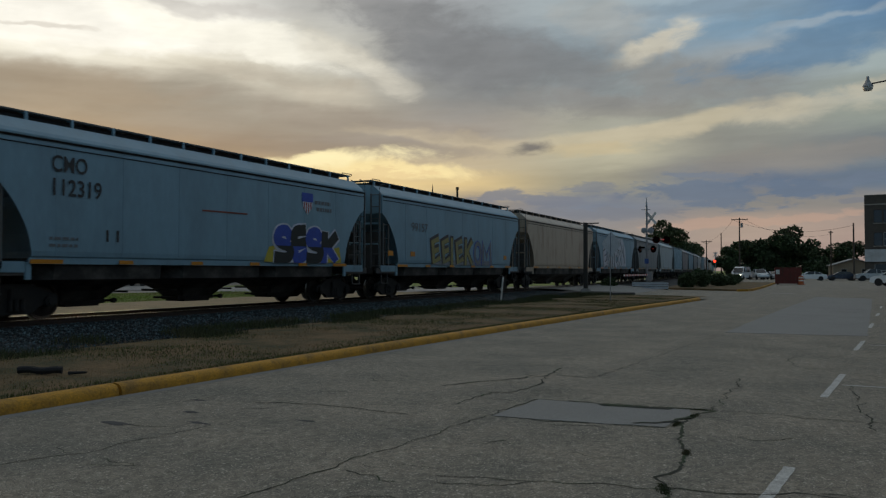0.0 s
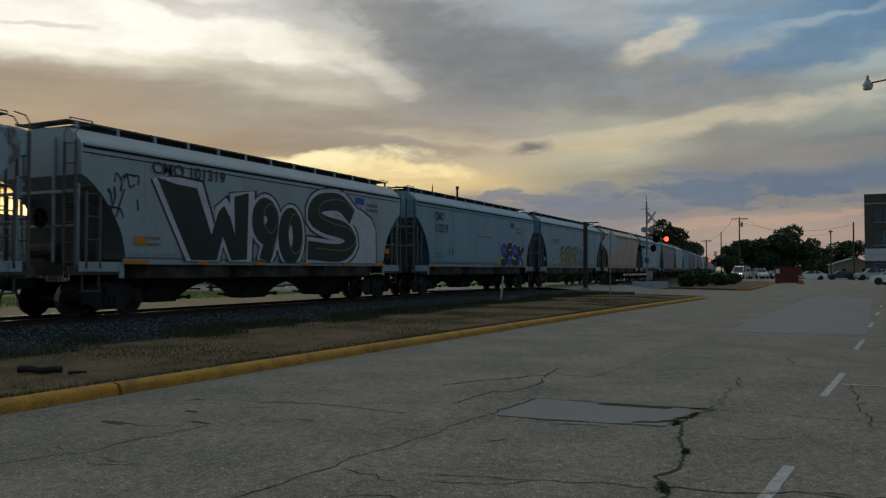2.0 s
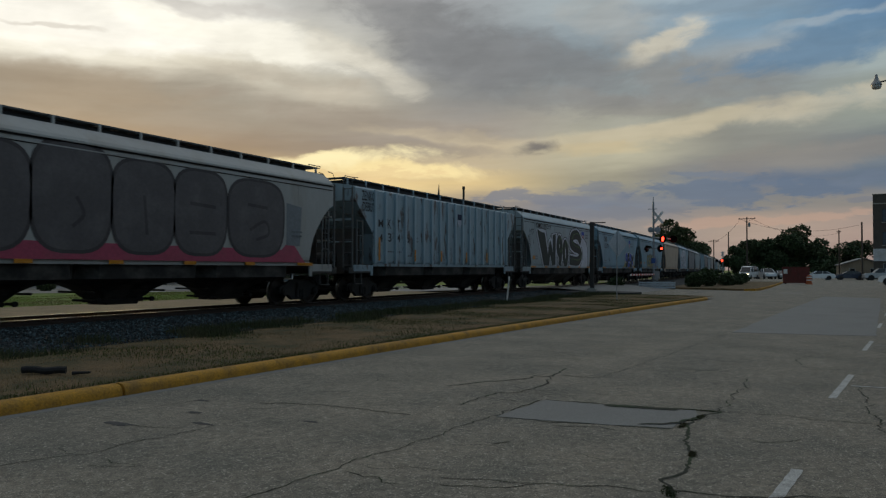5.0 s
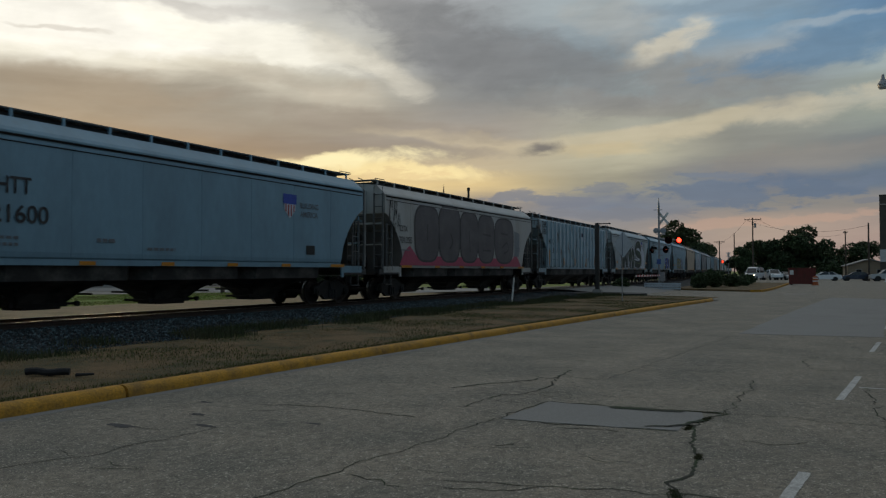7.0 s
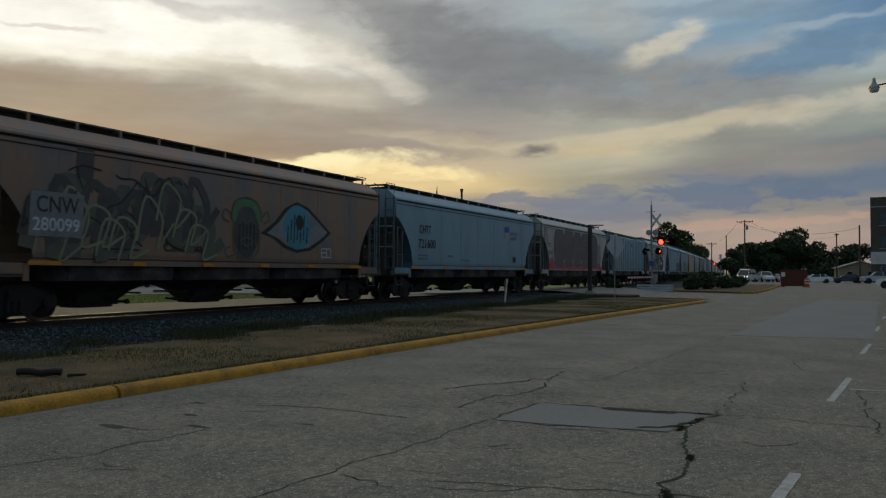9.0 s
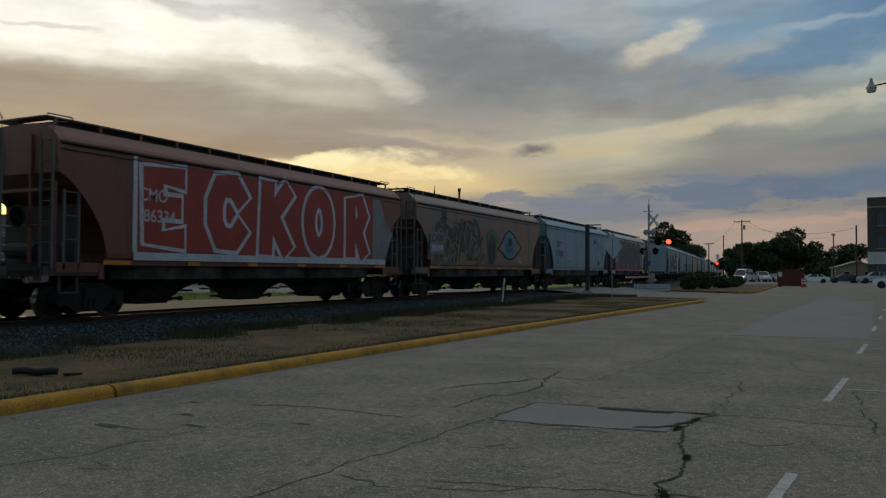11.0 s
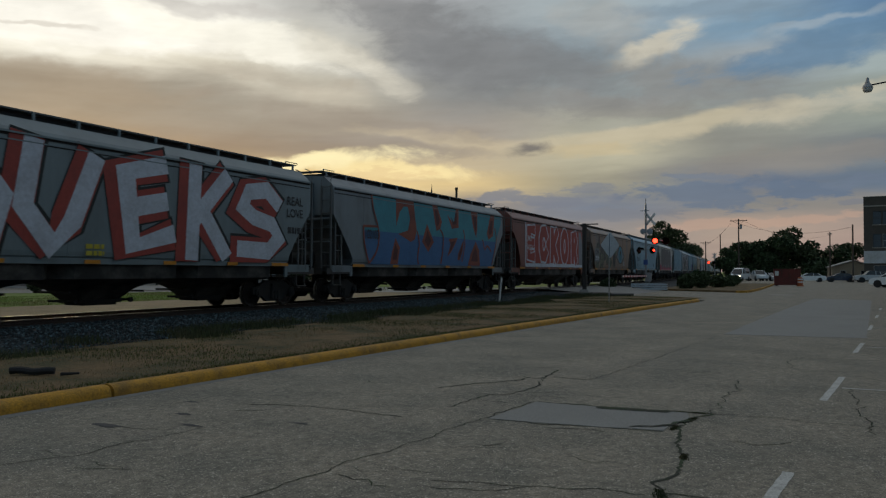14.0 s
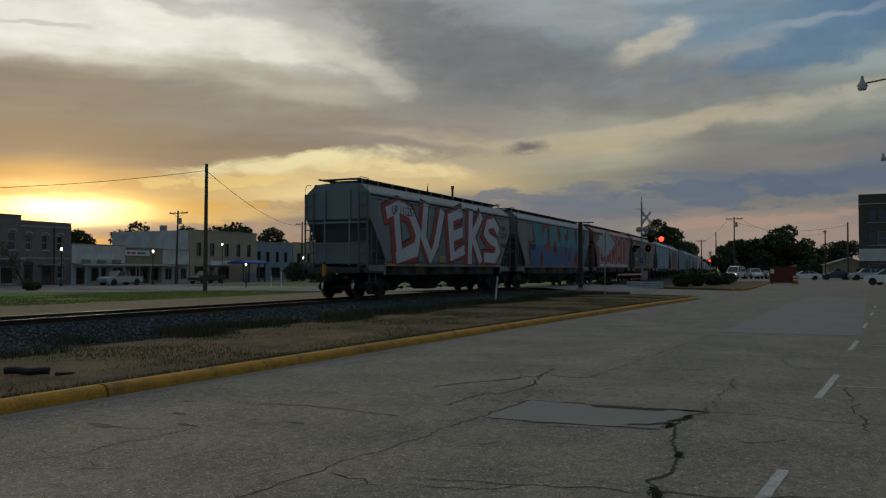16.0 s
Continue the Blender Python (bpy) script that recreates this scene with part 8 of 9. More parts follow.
GLYPH = {
    "W": [[(0.0, 1.0), (0.19, 0.95), (0.40, 0.93), (0.56, 0.34), (0.64, 0.66), (0.70, 0.74), (0.78, 0.58), (0.83, 0.36), (0.82, 0.88), (1.0, 0.96), (0.98, 0.02), (0.79, 0.0), (0.69, 0.32), (0.62, 0.0), (0.34, 0.0)]],
    "9": [[(0.80, 0.60), (0.52, 0.42), (0.20, 0.56), (0.20, 0.84), (0.48, 0.97), (0.80, 0.86), (0.84, 0.55), (0.55, 0.03)]],
    "O": [[(0.5 + 0.37 * math.cos(a), 0.5 + 0.45 * math.sin(a)) for a in np.linspace(0, 2 * math.pi, 17)]],
    "S": [[(0.86, 0.78), (0.62, 0.96), (0.22, 0.90), (0.10, 0.68), (0.34, 0.54), (0.74, 0.46), (0.90, 0.26), (0.66, 0.06), (0.06, 0.08)]],
    "D": [[(0.24, 0.92), (0.36, 0.08)], [(0.0, 0.84), (0.32, 0.97), (0.72, 0.88), (0.98, 0.50), (0.90, 0.20), (0.30, 0.03)]],
    "U": [[(0.20, 1.0), (0.10, 0.42), (0.42, 0.05), (0.66, 0.30), (0.92, 0.92)]],
    "E": [[(0.80, 0.97), (0.22, 0.84), (0.34, 0.06), (0.95, 0.20)], [(0.28, 0.46), (0.82, 0.56)]],
    "F": [[(0.9, 0.95), (0.15, 0.95), (0.15, 0.05), (0.9, 0.05)], [(0.15, 0.5), (0.8, 0.5)]],
    "K": [[(0.22, 1.0), (0.16, 0.0)], [(0.88, 0.96), (0.26, 0.46)], [(0.36, 0.54), (0.86, 0.02)]],
    "M": [[(0.08, 0.0), (0.14, 0.98), (0.48, 0.34), (0.82, 0.98), (0.92, 0.0)]],
    "C": [[(0.90, 0.76), (0.70, 0.95), (0.30, 0.92), (0.14, 0.66), (0.14, 0.34), (0.32, 0.08), (0.70, 0.06), (0.90, 0.24)]],
    "R": [[(0.16, 0.0), (0.16, 0.96), (0.66, 0.94), (0.86, 0.72), (0.64, 0.50), (0.22, 0.46)], [(0.48, 0.46), (0.88, 0.0)]],
    "J": [[(0.85, 1.0), (0.8, 0.25), (0.45, 0.04), (0.15, 0.2)]],
    "I": [[(0.5, 1.0), (0.5, 0.0)]],
}


def number_of(car):
    return next(k for k, ob, _ in TRAIN if ob is car)


class Mural:
    """One painted layer of a car's side, built of flat strokes that lie a hair above one another."""

    def __init__(self):
        self.bm, self.lift = bmesh.new(), 0

    def stroke(self, pts, w, dx=0.0, dz=0.0, taper=1.0):
        y = SIDE - 0.00025 * self.lift
        self.lift += 1
        n = len(pts)
        left, right = [], []
        for i in range(n):
            a, b = pts[max(i - 1, 0)], pts[min(i + 1, n - 1)]
            if n > 3 and pts[0] == pts[-1]:
                a, b = pts[i - 1 if i else n - 2], pts[i + 1 if i < n - 1 else 1]
            t = Vector((b[0] - a[0], b[1] - a[1])).normalized()
            u = Vector((pts[i][0] - a[0], pts[i][1] - a[1]))
            k = 1.0
            if 0 < i < n - 1 and u.length > 0:
                k = 1 / max(abs(t.dot(u.normalized())), 0.72)
            ww = w / 2 * k * (taper if i in (0, n - 1) else 1)
            e = 0.0
            if i == 0:
                e = -w * 0.32
            if i == n - 1:
                e = w * 0.32
            if n > 3 and pts[0] == pts[-1]:
                e = 0
            cx, cz = pts[i][0] + dx + t.x * e, pts[i][1] + dz + t.y * e
            yy = y - 0.00012 * i
            left.append(self.bm.verts.new((cx - t.y * ww, yy, cz + t.x * ww)))
            right.append(self.bm.verts.new((cx + t.y * ww, yy, cz - t.x * ww)))
        for i in range(n - 1):
            self.bm.faces.new((left[i], right[i], right[i + 1], left[i + 1]))

    def area(self, pts):
        y = SIDE - 0.00025 * self.lift
        self.lift += 1
        self.bm.faces.new([self.bm.verts.new((x, y, z)) for x, z in pts])

    def done(self, name, mat, car, depth, label=""):
        for v in self.bm.verts:
            v.co.y -= depth
            v.co.z = max(v.co.z, SILL + 0.02)
        bmesh.ops.recalc_face_normals(self.bm, faces=self.bm.faces)
        for f in self.bm.faces:
            if f.normal.y > 0:
                f.normal_flip()
        ob = part(name, self.bm, mat, car, label)
        ob.location.x = MARKS[number_of(car)]
        return ob


def smooth_line(pts, n=4):
    """A rounded run through the points."""
    if len(pts) < 3:
        return pts
    out = []
    for i in range(len(pts) - 1):
        p0, p1, p2, p3 = pts[max(i - 1, 0)], pts[i], pts[i + 1], pts[min(i + 2, len(pts) - 1)]
        for k in range(n):
            t = k / n
            q = []
            for d in (0, 1):
                q.append(0.5 * (2 * p1[d] + (p2[d] - p0[d]) * t + (2 * p0[d] - 5 * p1[d] + 4 * p2[d] - p3[d]) * t * t + (3 * p1[d] - p0[d] - 3 * p2[d] + p3[d]) * t ** 3))
            out.append(tuple(q))
    out.append(pts[-1])
    return out


def letters(car, spec, layers, soft=False):
    """spec: (glyph, x0, z0, x1, z1); layers: (name, paint, width, dx, dz, depth)."""
    for name, mat, w, dx, dz, depth, *lab in layers:
        lift = 0
        for g, x0, z0, x1, z1, *slim in spec:
            if g == "W" and w < 0.1:
                continue
            m = Mural()
            m.lift = lift
            for line in GLYPH[g]:
                pts = [(x0 + (x1 - x0) * a, z0 + (z1 - z0) * b) for a, b in line]
                if g == "W":
                    if w > 0.7:
                        m.stroke(pts + pts[:1], w - 0.55, dx, dz)
                    m.area([(a + dx, b + dz) for a, b in pts])
                    continue
                if soft:
                    pts = smooth_line(pts)
                m.stroke(pts, w * (slim[0] if slim else 1) if w > 0.1 else w, dx * (slim[0] if slim else 1), dz)
            lift = m.lift
            m.done(name, SPRAY[mat], car, depth, lab[0] if lab else "")


def lettering(car, body, x0, z0, x1, z1, mat=INK, name="lettering", depth=0.012, label=""):
    """Words set in the built-in type, fitted into a box on the side."""
    cu = bpy.data.curves.new("type", "FONT")
    cu.body = body
    cu.offset = 0.012
    tmp = new("type", cu)
    bpy.context.view_layer.update()
    me = bpy.data.meshes.new_from_object(tmp.evaluated_get(bpy.context.evaluated_depsgraph_get()))
    bpy.data.objects.remove(tmp)
    bpy.data.curves.remove(cu)
    co = np.array([v.co for v in me.vertices])
    lo, hi = co.min(0), co.max(0)
    for v in me.vertices:
        fx, fz = (v.co.x - lo[0]) / (hi[0] - lo[0]), (v.co.y - lo[1]) / (hi[1] - lo[1])
        v.co = (x0 + (x1 - x0) * fx, SIDE - depth, z0 + (z1 - z0) * fz)
    me.materials.clear()
    me.materials.append(mat)
    me.name = name
    ob = part(name, me, None, car, label)
    ob.location.x = MARKS[number_of(car)]
    return ob


def bars(car, rows, mat=GHOST_INK):
    """Small writing that cannot be read."""
    m = Mural()
    for x0, x1, z, h in rows:
        x = x0
        while x < x1 - 0.02:
            w = min(rnd(0.08, 0.2), x1 - x)
            m.area([(x, z), (x + w, z), (x + w, z + h), (x, z + h)])
            x += w + 0.04
    return tagged(m.done("small_lettering", mat, car, 0.001), kind="stuff")


def shield(car, x0, z0, x1, z1, faded=False):
    """The owner's emblem as a plain shape: blue top over red and white stripes."""
    w, h = x1 - x0, z1 - z0
    out = [(x0, z1), (x0 + w * 0.5, z1 + h * 0.04), (x1, z1), (x1 - w * 0.04, z0 + h * 0.35), (x0 + w * 0.5, z0), (x0 + w * 0.04, z0 + h * 0.35)]
    m = Mural()
    m.area(out)
    m.done("emblem", SPRAY["white"], car, 0.002, "faded shield-shaped emblem")
    m = Mural()
    m.area([(x0 - w * 0.06, z0 + h * 0.62), (x1 + w * 0.06, z0 + h * 0.62), (x1 + w * 0.06, z1 + h * 0.05), (x0 - w * 0.06, z1 + h * 0.05)])
    m.done("emblem_top", SPRAY["navy" if faded else "blue"], car, 0.004)
    if not faded:
        m = Mural()
        for k in range(4):
            x = x0 + w * (0.12 + 0.22 * k)
            m.area([(x, z0 + h * (0.28 if k in (0, 3) else 0.1)), (x + w * 0.10, z0 + h * (0.28 if k in (0, 3) else 0.1)), (x + w * 0.10, z0 + h * 0.6), (x, z0 + h * 0.6)])
        m.done("emblem_stripe", SPRAY["red"], car, 0.004)


def ellipse(cx, cz, rx, rz, n=28):
    return [(cx + rx * math.cos(2 * math.pi * k / n), cz + rz * math.sin(2 * math.pi * k / n)) for k in range(n)]


def tag(car, x0, z0, x1, z1, seed, mat="black", w=0.035, loops=9):
    """A quick scrawl."""
    r = random.Random(seed)
    m = Mural()
    for _ in range(loops):
        x, z = r.uniform(x0, x1), r.uniform(z0, z1)
        pts = [(x, z)]
        for _k in range(3):
            x += r.uniform(-0.1, 0.32) * (x1 - x0) * 0.5
            z += r.uniform(-0.4, 0.4) * (z1 - z0)
            pts.append((min(max(x, x0), x1), min(max(z, z0), z1)))
        m.stroke(smooth_line(pts), w)
    tagged(m.done("scrawl", SPRAY[mat], car, 0.006), kind="stuff")


def mark_cars():
    c = CARS[0]
    lettering(c, "CMO", -6.66, 3.60, -5.66, 4.00)
    lettering(c, "112319", -6.62, 3.02, -5.22, 3.44)
    shield(c, 3.35, 3.20, 3.95, 3.95)
    bars(c, [(4.1, 5.1, 3.62, 0.13), (4.2, 5.2, 3.38, 0.13), (-6.7, -5.9, 1.95, 0.07), (-6.7, -5.9, 1.78, 0.07)])
    bars(c, [(-5.05, -4.98, 1.95, 0.3), (-4.72, -4.65, 1.95, 0.3)], INK)
    m = Mural()
    m.stroke([(-1.6, 3.0), (0.4, 3.02)], 0.05)
    m.done("chalk_line", SPRAY["orange"], c, 0.001)
    for x0, x1 in ((1.25, 2.2), (4.9, 5.85)):
        m = Mural()
        m.area([(x0, 1.5), (x1, 1.5), (x1 - 0.15, 2.1), (x0 + 0.25, 2.0)])
        m.done("graffiti_base", SPRAY["yellow"], c, 0.001, "yellow patch of spray paint")
    sesk = [("S", 1.85, 1.55, 2.75, 2.6), ("E", 2.7, 1.55, 3.6, 2.65), ("S", 3.65, 1.55, 4.55, 2.6), ("K", 4.5, 1.55, 5.55, 2.5)]
    letters(c, sesk, [("graffiti_outline", "white", 0.56, 0, 0, 0.004, "white halo of the graffiti"), ("graffiti", "blue", 0.40, 0, 0.02, 0.010, "blue graffiti letters")], True)
    # black half of each letter, below or above the middle
    for spec, low in ((sesk[0], True), (sesk[1], False), (sesk[2], True), (sesk[3], False)):
        g, x0, z0, x1, z1 = spec
        m = Mural()
        for line in GLYPH[g]:
            m.stroke(smooth_line([(x0 + (x1 - x0) * a, z0 + (z1 - z0) * b + 0.02) for a, b in line]), 0.40)
        bmesh.ops.bisect_plane(m.bm, geom=m.bm.verts[:] + m.bm.edges[:] + m.bm.faces[:], plane_co=(0, 0, 2.06), plane_no=(0, 0, 1 if low else -1), clear_outer=True)
        m.done("graffiti_shade", SPRAY["black"], c, 0.016)

    c = CARS[1]
    spec = [("W", -5.45, 1.50, -1.60, 3.78), ("9", -1.32, 1.60, -0.22, 3.36, 0.88), ("O", 0.06, 1.60, 1.14, 3.16, 0.84), ("S", 1.62, 1.74, 4.78, 3.86)]
    letters(c, spec, [("graffiti_outline", "black", 1.10, 0.04, 0.0, 0.001, "thin dark rim of the graffiti"), ("graffiti_halo", "white", 0.96, 0.02, 0, 0.006, "white halo round the letters"),
                      ("graffiti", "bottle", 0.68, 0, 0, 0.012, "huge bottle-green graffiti letters"), ("graffiti_shine", "lime", 0.035, 0.32, 0.10, 0.020)], True)
    for grow, mat, depth in ((0.07, "black", 0.0022), (0.0, "white", 0.0046)):
        m = Mural()
        m.area([(4.4, 3.75 + grow), (5.3, 3.55 + grow), (5.95 + grow, 3.30 + grow), (6.30 + grow, 2.85), (6.36 + grow, 1.47), (4.4, 1.47)])
        m.done("graffiti_halo", SPRAY[mat], c, depth, "white field of the graffiti beyond its last letter" if mat == "white" else "")
    lettering(c, "CMO 101319", -5.63, 3.88, -2.72, 4.22, depth=0.024)
    shield(c, 4.78, 3.42, 5.38, 4.05)
    bars(c, [(5.6, 6.5, 3.78, 0.12), (5.6, 6.5, 3.58, 0.12), (-6.2, -5.3, 2.05, 0.07), (-6.2, -5.3, 1.88, 0.07)])
    tag(c, -7.4, 2.6, -6.1, 3.75, 3, w=0.04)
    for x in (-6.27, 7.0):
        shared("reflector", M_REFLECT, None, c, at=pose(x, SIDE, 2.0) @ Matrix.Diagonal((0.9, 1, 2.2, 1)))

    c = CARS[2]
    for ch, x0, z0, x1, z1 in (("M", -6.34, 2.98, -5.97, 3.30), ("K", -5.62, 2.96, -5.30, 3.34), ("T", -4.85, 2.96, -4.54, 3.35), ("4", -6.29, 2.36, -6.0, 2.70), ("3", -5.56, 2.40, -5.28, 2.76), ("4", -4.84, 2.40, -4.53, 2.74), ("6", -4.03, 2.40, -3.72, 2.80)):
        lettering(c, ch, x0, z0, x1, z1, depth=0.002)
    lettering(c, "ZENKO", -7.62, 3.98, -6.58, 4.38, SPRAY["black"], "scrawl", 0.002)
    lettering(c, "DEBUT", -7.55, 3.56, -6.62, 3.92, SPRAY["black"], "scrawl", 0.002)
    shield(c, 1.25, 3.30, 1.72, 3.95, True)
    bars(c, [(-5.6, -5.1, 1.95, 0.06), (-4.85, -4.4, 1.95, 0.06), (-4.0, -3.5, 1.8, 0.06), (-3.25, -2.9, 2.6, 0.06), (-3.25, -2.9, 2.45, 0.06)])
    for i, x in enumerate((-6.42, -3.36, -0.76, 2.08, 4.67)):
        bm = bmesh.new()
        box(bm, (x + MARKS[2], -1.712, 1.85 if i else 2.07), (0.12, 0.014, 0.5 if i else 0.95))
        part("reflector", bm, REFLECTOR, c)
    for i, x in enumerate((-2.6, -0.1, 0.6, 2.9, 3.9)):
        tag(c, x - 0.25, 1.7, x + 0.3, 2.3, 30 + i, "grey", 0.025, 4)

    c = CARS[3]
    m = Mural()
    m.area([(-7.4, 1.47), (6.8, 1.47), (6.3, 1.95), (5.95, 2.25), (5.5, 1.9), (-5.9, 1.9), (-6.5, 2.32), (-6.95, 2.1)])
    m.done("graffiti_base", SPRAY["pink"], c, 0.001, "pink band of spray paint")

    def bubble(x0, z0, x1, z1, n=30):
        """A fat rounded letter block, a little wider above."""
        cx, cz, a, b = (x0 + x1) / 2, (z0 + z1) / 2, (x1 - x0) / 2, (z1 - z0) / 2
        out = []
        for k in range(n):
            t = 2 * math.pi * k / n
            q, r = math.cos(t), math.sin(t)
            out.append((cx + a * (1 + 0.05 * r) * math.copysign(abs(q) ** 0.62, q), cz + b * math.copysign(abs(r) ** 0.62, r)))
        return out
    for x0, x1, top in ((-6.07, -3.72, 4.16), (-3.75, -1.45, 4.36), (-1.46, 0.72, 4.17), (0.66, 2.82, 4.15), (2.88, 5.6, 4.10)):
        for grow, mat, depth in ((0.05, "smoke", 0.003), (-0.04, "ash", 0.007)):
            m = Mural()
            m.area(bubble(x0 - grow, 1.66 - grow, x1 + grow, top + grow))
            m.done("graffiti" if grow < 0 else "graffiti_outline", SPRAY[mat], c, depth, "smoky grey rounded block letter" if grow < 0 else "")
    for line in ([(-4.9, 2.6), (-4.9, 3.3)], [(-2.5, 3.0), (-2.3, 2.6), (-2.6, 2.3)], [(-0.4, 3.2), (-0.3, 2.2)], [(1.3, 3.15), (2.3, 3.1)], [(1.3, 2.3), (2.3, 2.3)], [(3.8, 3.3), (4.7, 3.25)], [(3.9, 2.5), (4.6, 2.8), (4.8, 2.4), (4.2, 2.2)]):
        m = Mural()
        m.stroke(smooth_line(line), 0.10)
        m.done("graffiti_shade", SPRAY["smoke"], c, 0.012)
    m = Mural()
    m.area([(5.75, 2.05), (6.5, 2.05), (6.6, 3.4), (5.75, 3.5)])
    m.done("data_panel", SPRAY["dull"], c, 0.0015, "pale patch of cleaner paint")
    bars(c, [(6.0, 6.6, 2.5, 0.06), (6.0, 6.6, 2.36, 0.06), (-7.3, -6.5, 2.1, 0.05)]).location.y = -0.02
    lettering(c, "CITX", -7.40, 2.92, -6.72, 3.18)
    lettering(c, "701355", -7.45, 2.42, -6.32, 2.70)
    tag(c, -8.3, 2.9, -7.4, 4.2, 8, "black", 0.035, 12)

    c = CARS[4]
    lettering(c, "CHTT", -6.75, 2.98, -5.60, 3.38)
    lettering(c, "721600", -6.85, 2.32, -5.15, 2.74)
    shield(c, 3.60, 3.02, 4.25, 3.80)
    lettering(c, "BUILDING", 4.48, 3.40, 5.55, 3.60, GHOST_INK)
    lettering(c, "AMERICA", 4.48, 3.10, 5.50, 3.30, GHOST_INK)
    bars(c, [(-6.9, -5.9, 1.95, 0.07), (-6.9, -5.9, 1.80, 0.07), (-2.2, -1.2, 1.78, 0.08), (-3.8, -3.2, 1.95, 0.1)])
    m = Mural()
    m.area([(4.85, 1.8), (5.35, 1.8), (5.35, 2.12), (4.85, 2.12)])
    m.done("data_panel", SPRAY["black"], c, 0.001)

    c = CARS[5]
    m = Mural()
    m.area([(-6.3, 3.2), (-5.8, 3.2), (-5.75, 4.4), (-6.25, 4.4)])
    m.done("paint_patch", SPRAY["smoke"], c, 0.001)
    for i, mt in enumerate(("olive", "smoke", "lichen")):
        m = Mural()
        r = random.Random(50 + i)
        for k in range(9):
            x = -7.6 + k * 0.62 + r.uniform(-0.2, 0.2)
            z = r.uniform(2.0, 3.1)
            m.stroke(smooth_line([(x, z - 0.4), (x + 0.3, z + 0.6 + r.uniform(-0.3, 0.3)), (x + 0.9, z + 0.2), (x + 0.7, z - 0.6), (x + 1.3, z - 0.2 + r.uniform(-0.4, 0.4))]), (0.36, 0.24, 0.07)[i])
        m.done("graffiti", SPRAY[mt], c, 0.002 + 0.004 * i, "tangle of olive and grey graffiti")
    tag(c, -7.7, 1.8, -2.4, 3.8, 71, "black", 0.045, 22)
    m = Mural()
    m.area([(-7.55, 2.05), (-6.1, 2.05), (-6.05, 3.12), (-7.5, 3.12)])
    m.done("number_panel", SPRAY["grey"], c, 0.016, "grey panel behind the car number")
    lettering(c, "CNW", -7.35, 2.62, -6.2, 3.02, depth=0.022)
    lettering(c, "280099", -7.45, 2.18, -6.18, 2.50, SPRAY["white"], depth=0.022)
    m = Mural()
    m.area(ellipse(0.0, 2.6, 0.60, 0.95))
    m.done("painted_mask", SPRAY["smoke"], c, 0.004, "dark painted mask shape")
    curls = [[(-0.62, 2.6), (-0.55, 1.9), (0.0, 1.62), (0.55, 1.9), (0.62, 2.6)], [(-0.7, 2.9), (-0.55, 3.4), (0.0, 3.6), (0.55, 3.4), (0.72, 2.9)], [(-0.7, 3.0), (-1.0, 3.15), (-1.1, 2.9), (-0.8, 2.75)], [(0.75, 3.0), (1.0, 3.2), (1.1, 2.95), (0.85, 2.8)],
             [(-0.35, 2.75), (-0.2, 2.9), (0.0, 2.75), (0.2, 2.9), (0.38, 2.75)], [(-0.3, 2.2), (0.0, 2.32), (0.3, 2.2), (0.0, 2.05), (-0.3, 2.2)], [(-0.75, 2.0), (-1.0, 1.9), (-0.9, 1.7), (-0.6, 1.75)]]
    for line in curls:
        m = Mural()
        m.stroke(smooth_line(line), 0.05)
        m.done("painted_curl", SPRAY["olive"], c, 0.014)
    lettering(c, "California", -3.43, 1.78, -1.95, 2.06, SPRAY["black"], "scrawl", 0.004)
    m = Mural()
    for q in ([(4.1, 1.75), (4.1, 2.08)], [(4.4, 1.75), (4.4, 2.08)], [(4.68, 1.75), (4.68, 2.08)], [(4.1, 1.76), (4.68, 1.76)], [(4.1, 2.07), (4.68, 2.07)], [(4.1, 1.92), (4.4, 1.92)]):
        m.stroke(q, 0.035)
    m.done("data_box", SPRAY["white"], c, 0.004, "small white data grid")
    m = Mural()
    m.stroke(smooth_line([(-0.6, 2.9), (-0.4, 3.3), (0, 3.42), (0.4, 3.3), (0.62, 2.9)]), 0.24)
    m.done("painted_mask", SPRAY["green"], c, 0.008)
    m = Mural()
    for k in range(5):
        m.stroke([(-0.35 + k * 0.17, 1.95), (-0.33 + k * 0.17, 2.75)], 0.05)
    m.done("painted_mask", SPRAY["black"], c, 0.010)
    m = Mural()
    m.area([(0.68, 2.48), (1.4, 2.9), (1.95, 3.4), (2.6, 3.66), (3.3, 3.5), (3.95, 3.1), (4.68, 2.66), (4.1, 2.3), (3.4, 1.98), (2.6, 1.88), (1.9, 2.05), (1.3, 2.36)])
    m.done("painted_eye", SPRAY["black"], c, 0.003, "dark rim of the painted eye")
    m = Mural()
    m.area([(1.0, 2.5), (1.6, 2.88), (2.1, 3.34), (2.6, 3.54), (3.2, 3.4), (3.8, 3.06), (4.45, 2.66), (4.0, 2.40), (3.3, 2.08), (2.6, 1.99), (2.0, 2.14), (1.5, 2.38)])
    m.done("painted_eye", SPRAY["dull"], c, 0.006, "pale white of the painted eye")
    m = Mural()
    m.area(ellipse(2.64, 2.77, 0.78, 0.77))
    m.done("painted_iris", SPRAY["teal"], c, 0.009, "bright blue painted iris")
    m = Mural()
    for k in range(7):
        m.stroke([(2.08 + k * 0.18, 2.25 + 0.1 * (k % 2)), (2.12 + k * 0.18, 2.8 + 0.2 * (k % 3))], 0.06)
    m.done("painted_iris", SPRAY["black"], c, 0.012)
    m = Mural()
    m.area(ellipse(2.75, 2.95, 0.22, 0.26))
    m.done("painted_pupil", SPRAY["black"], c, 0.015)

    c = CARS[6]
    m = Mural()
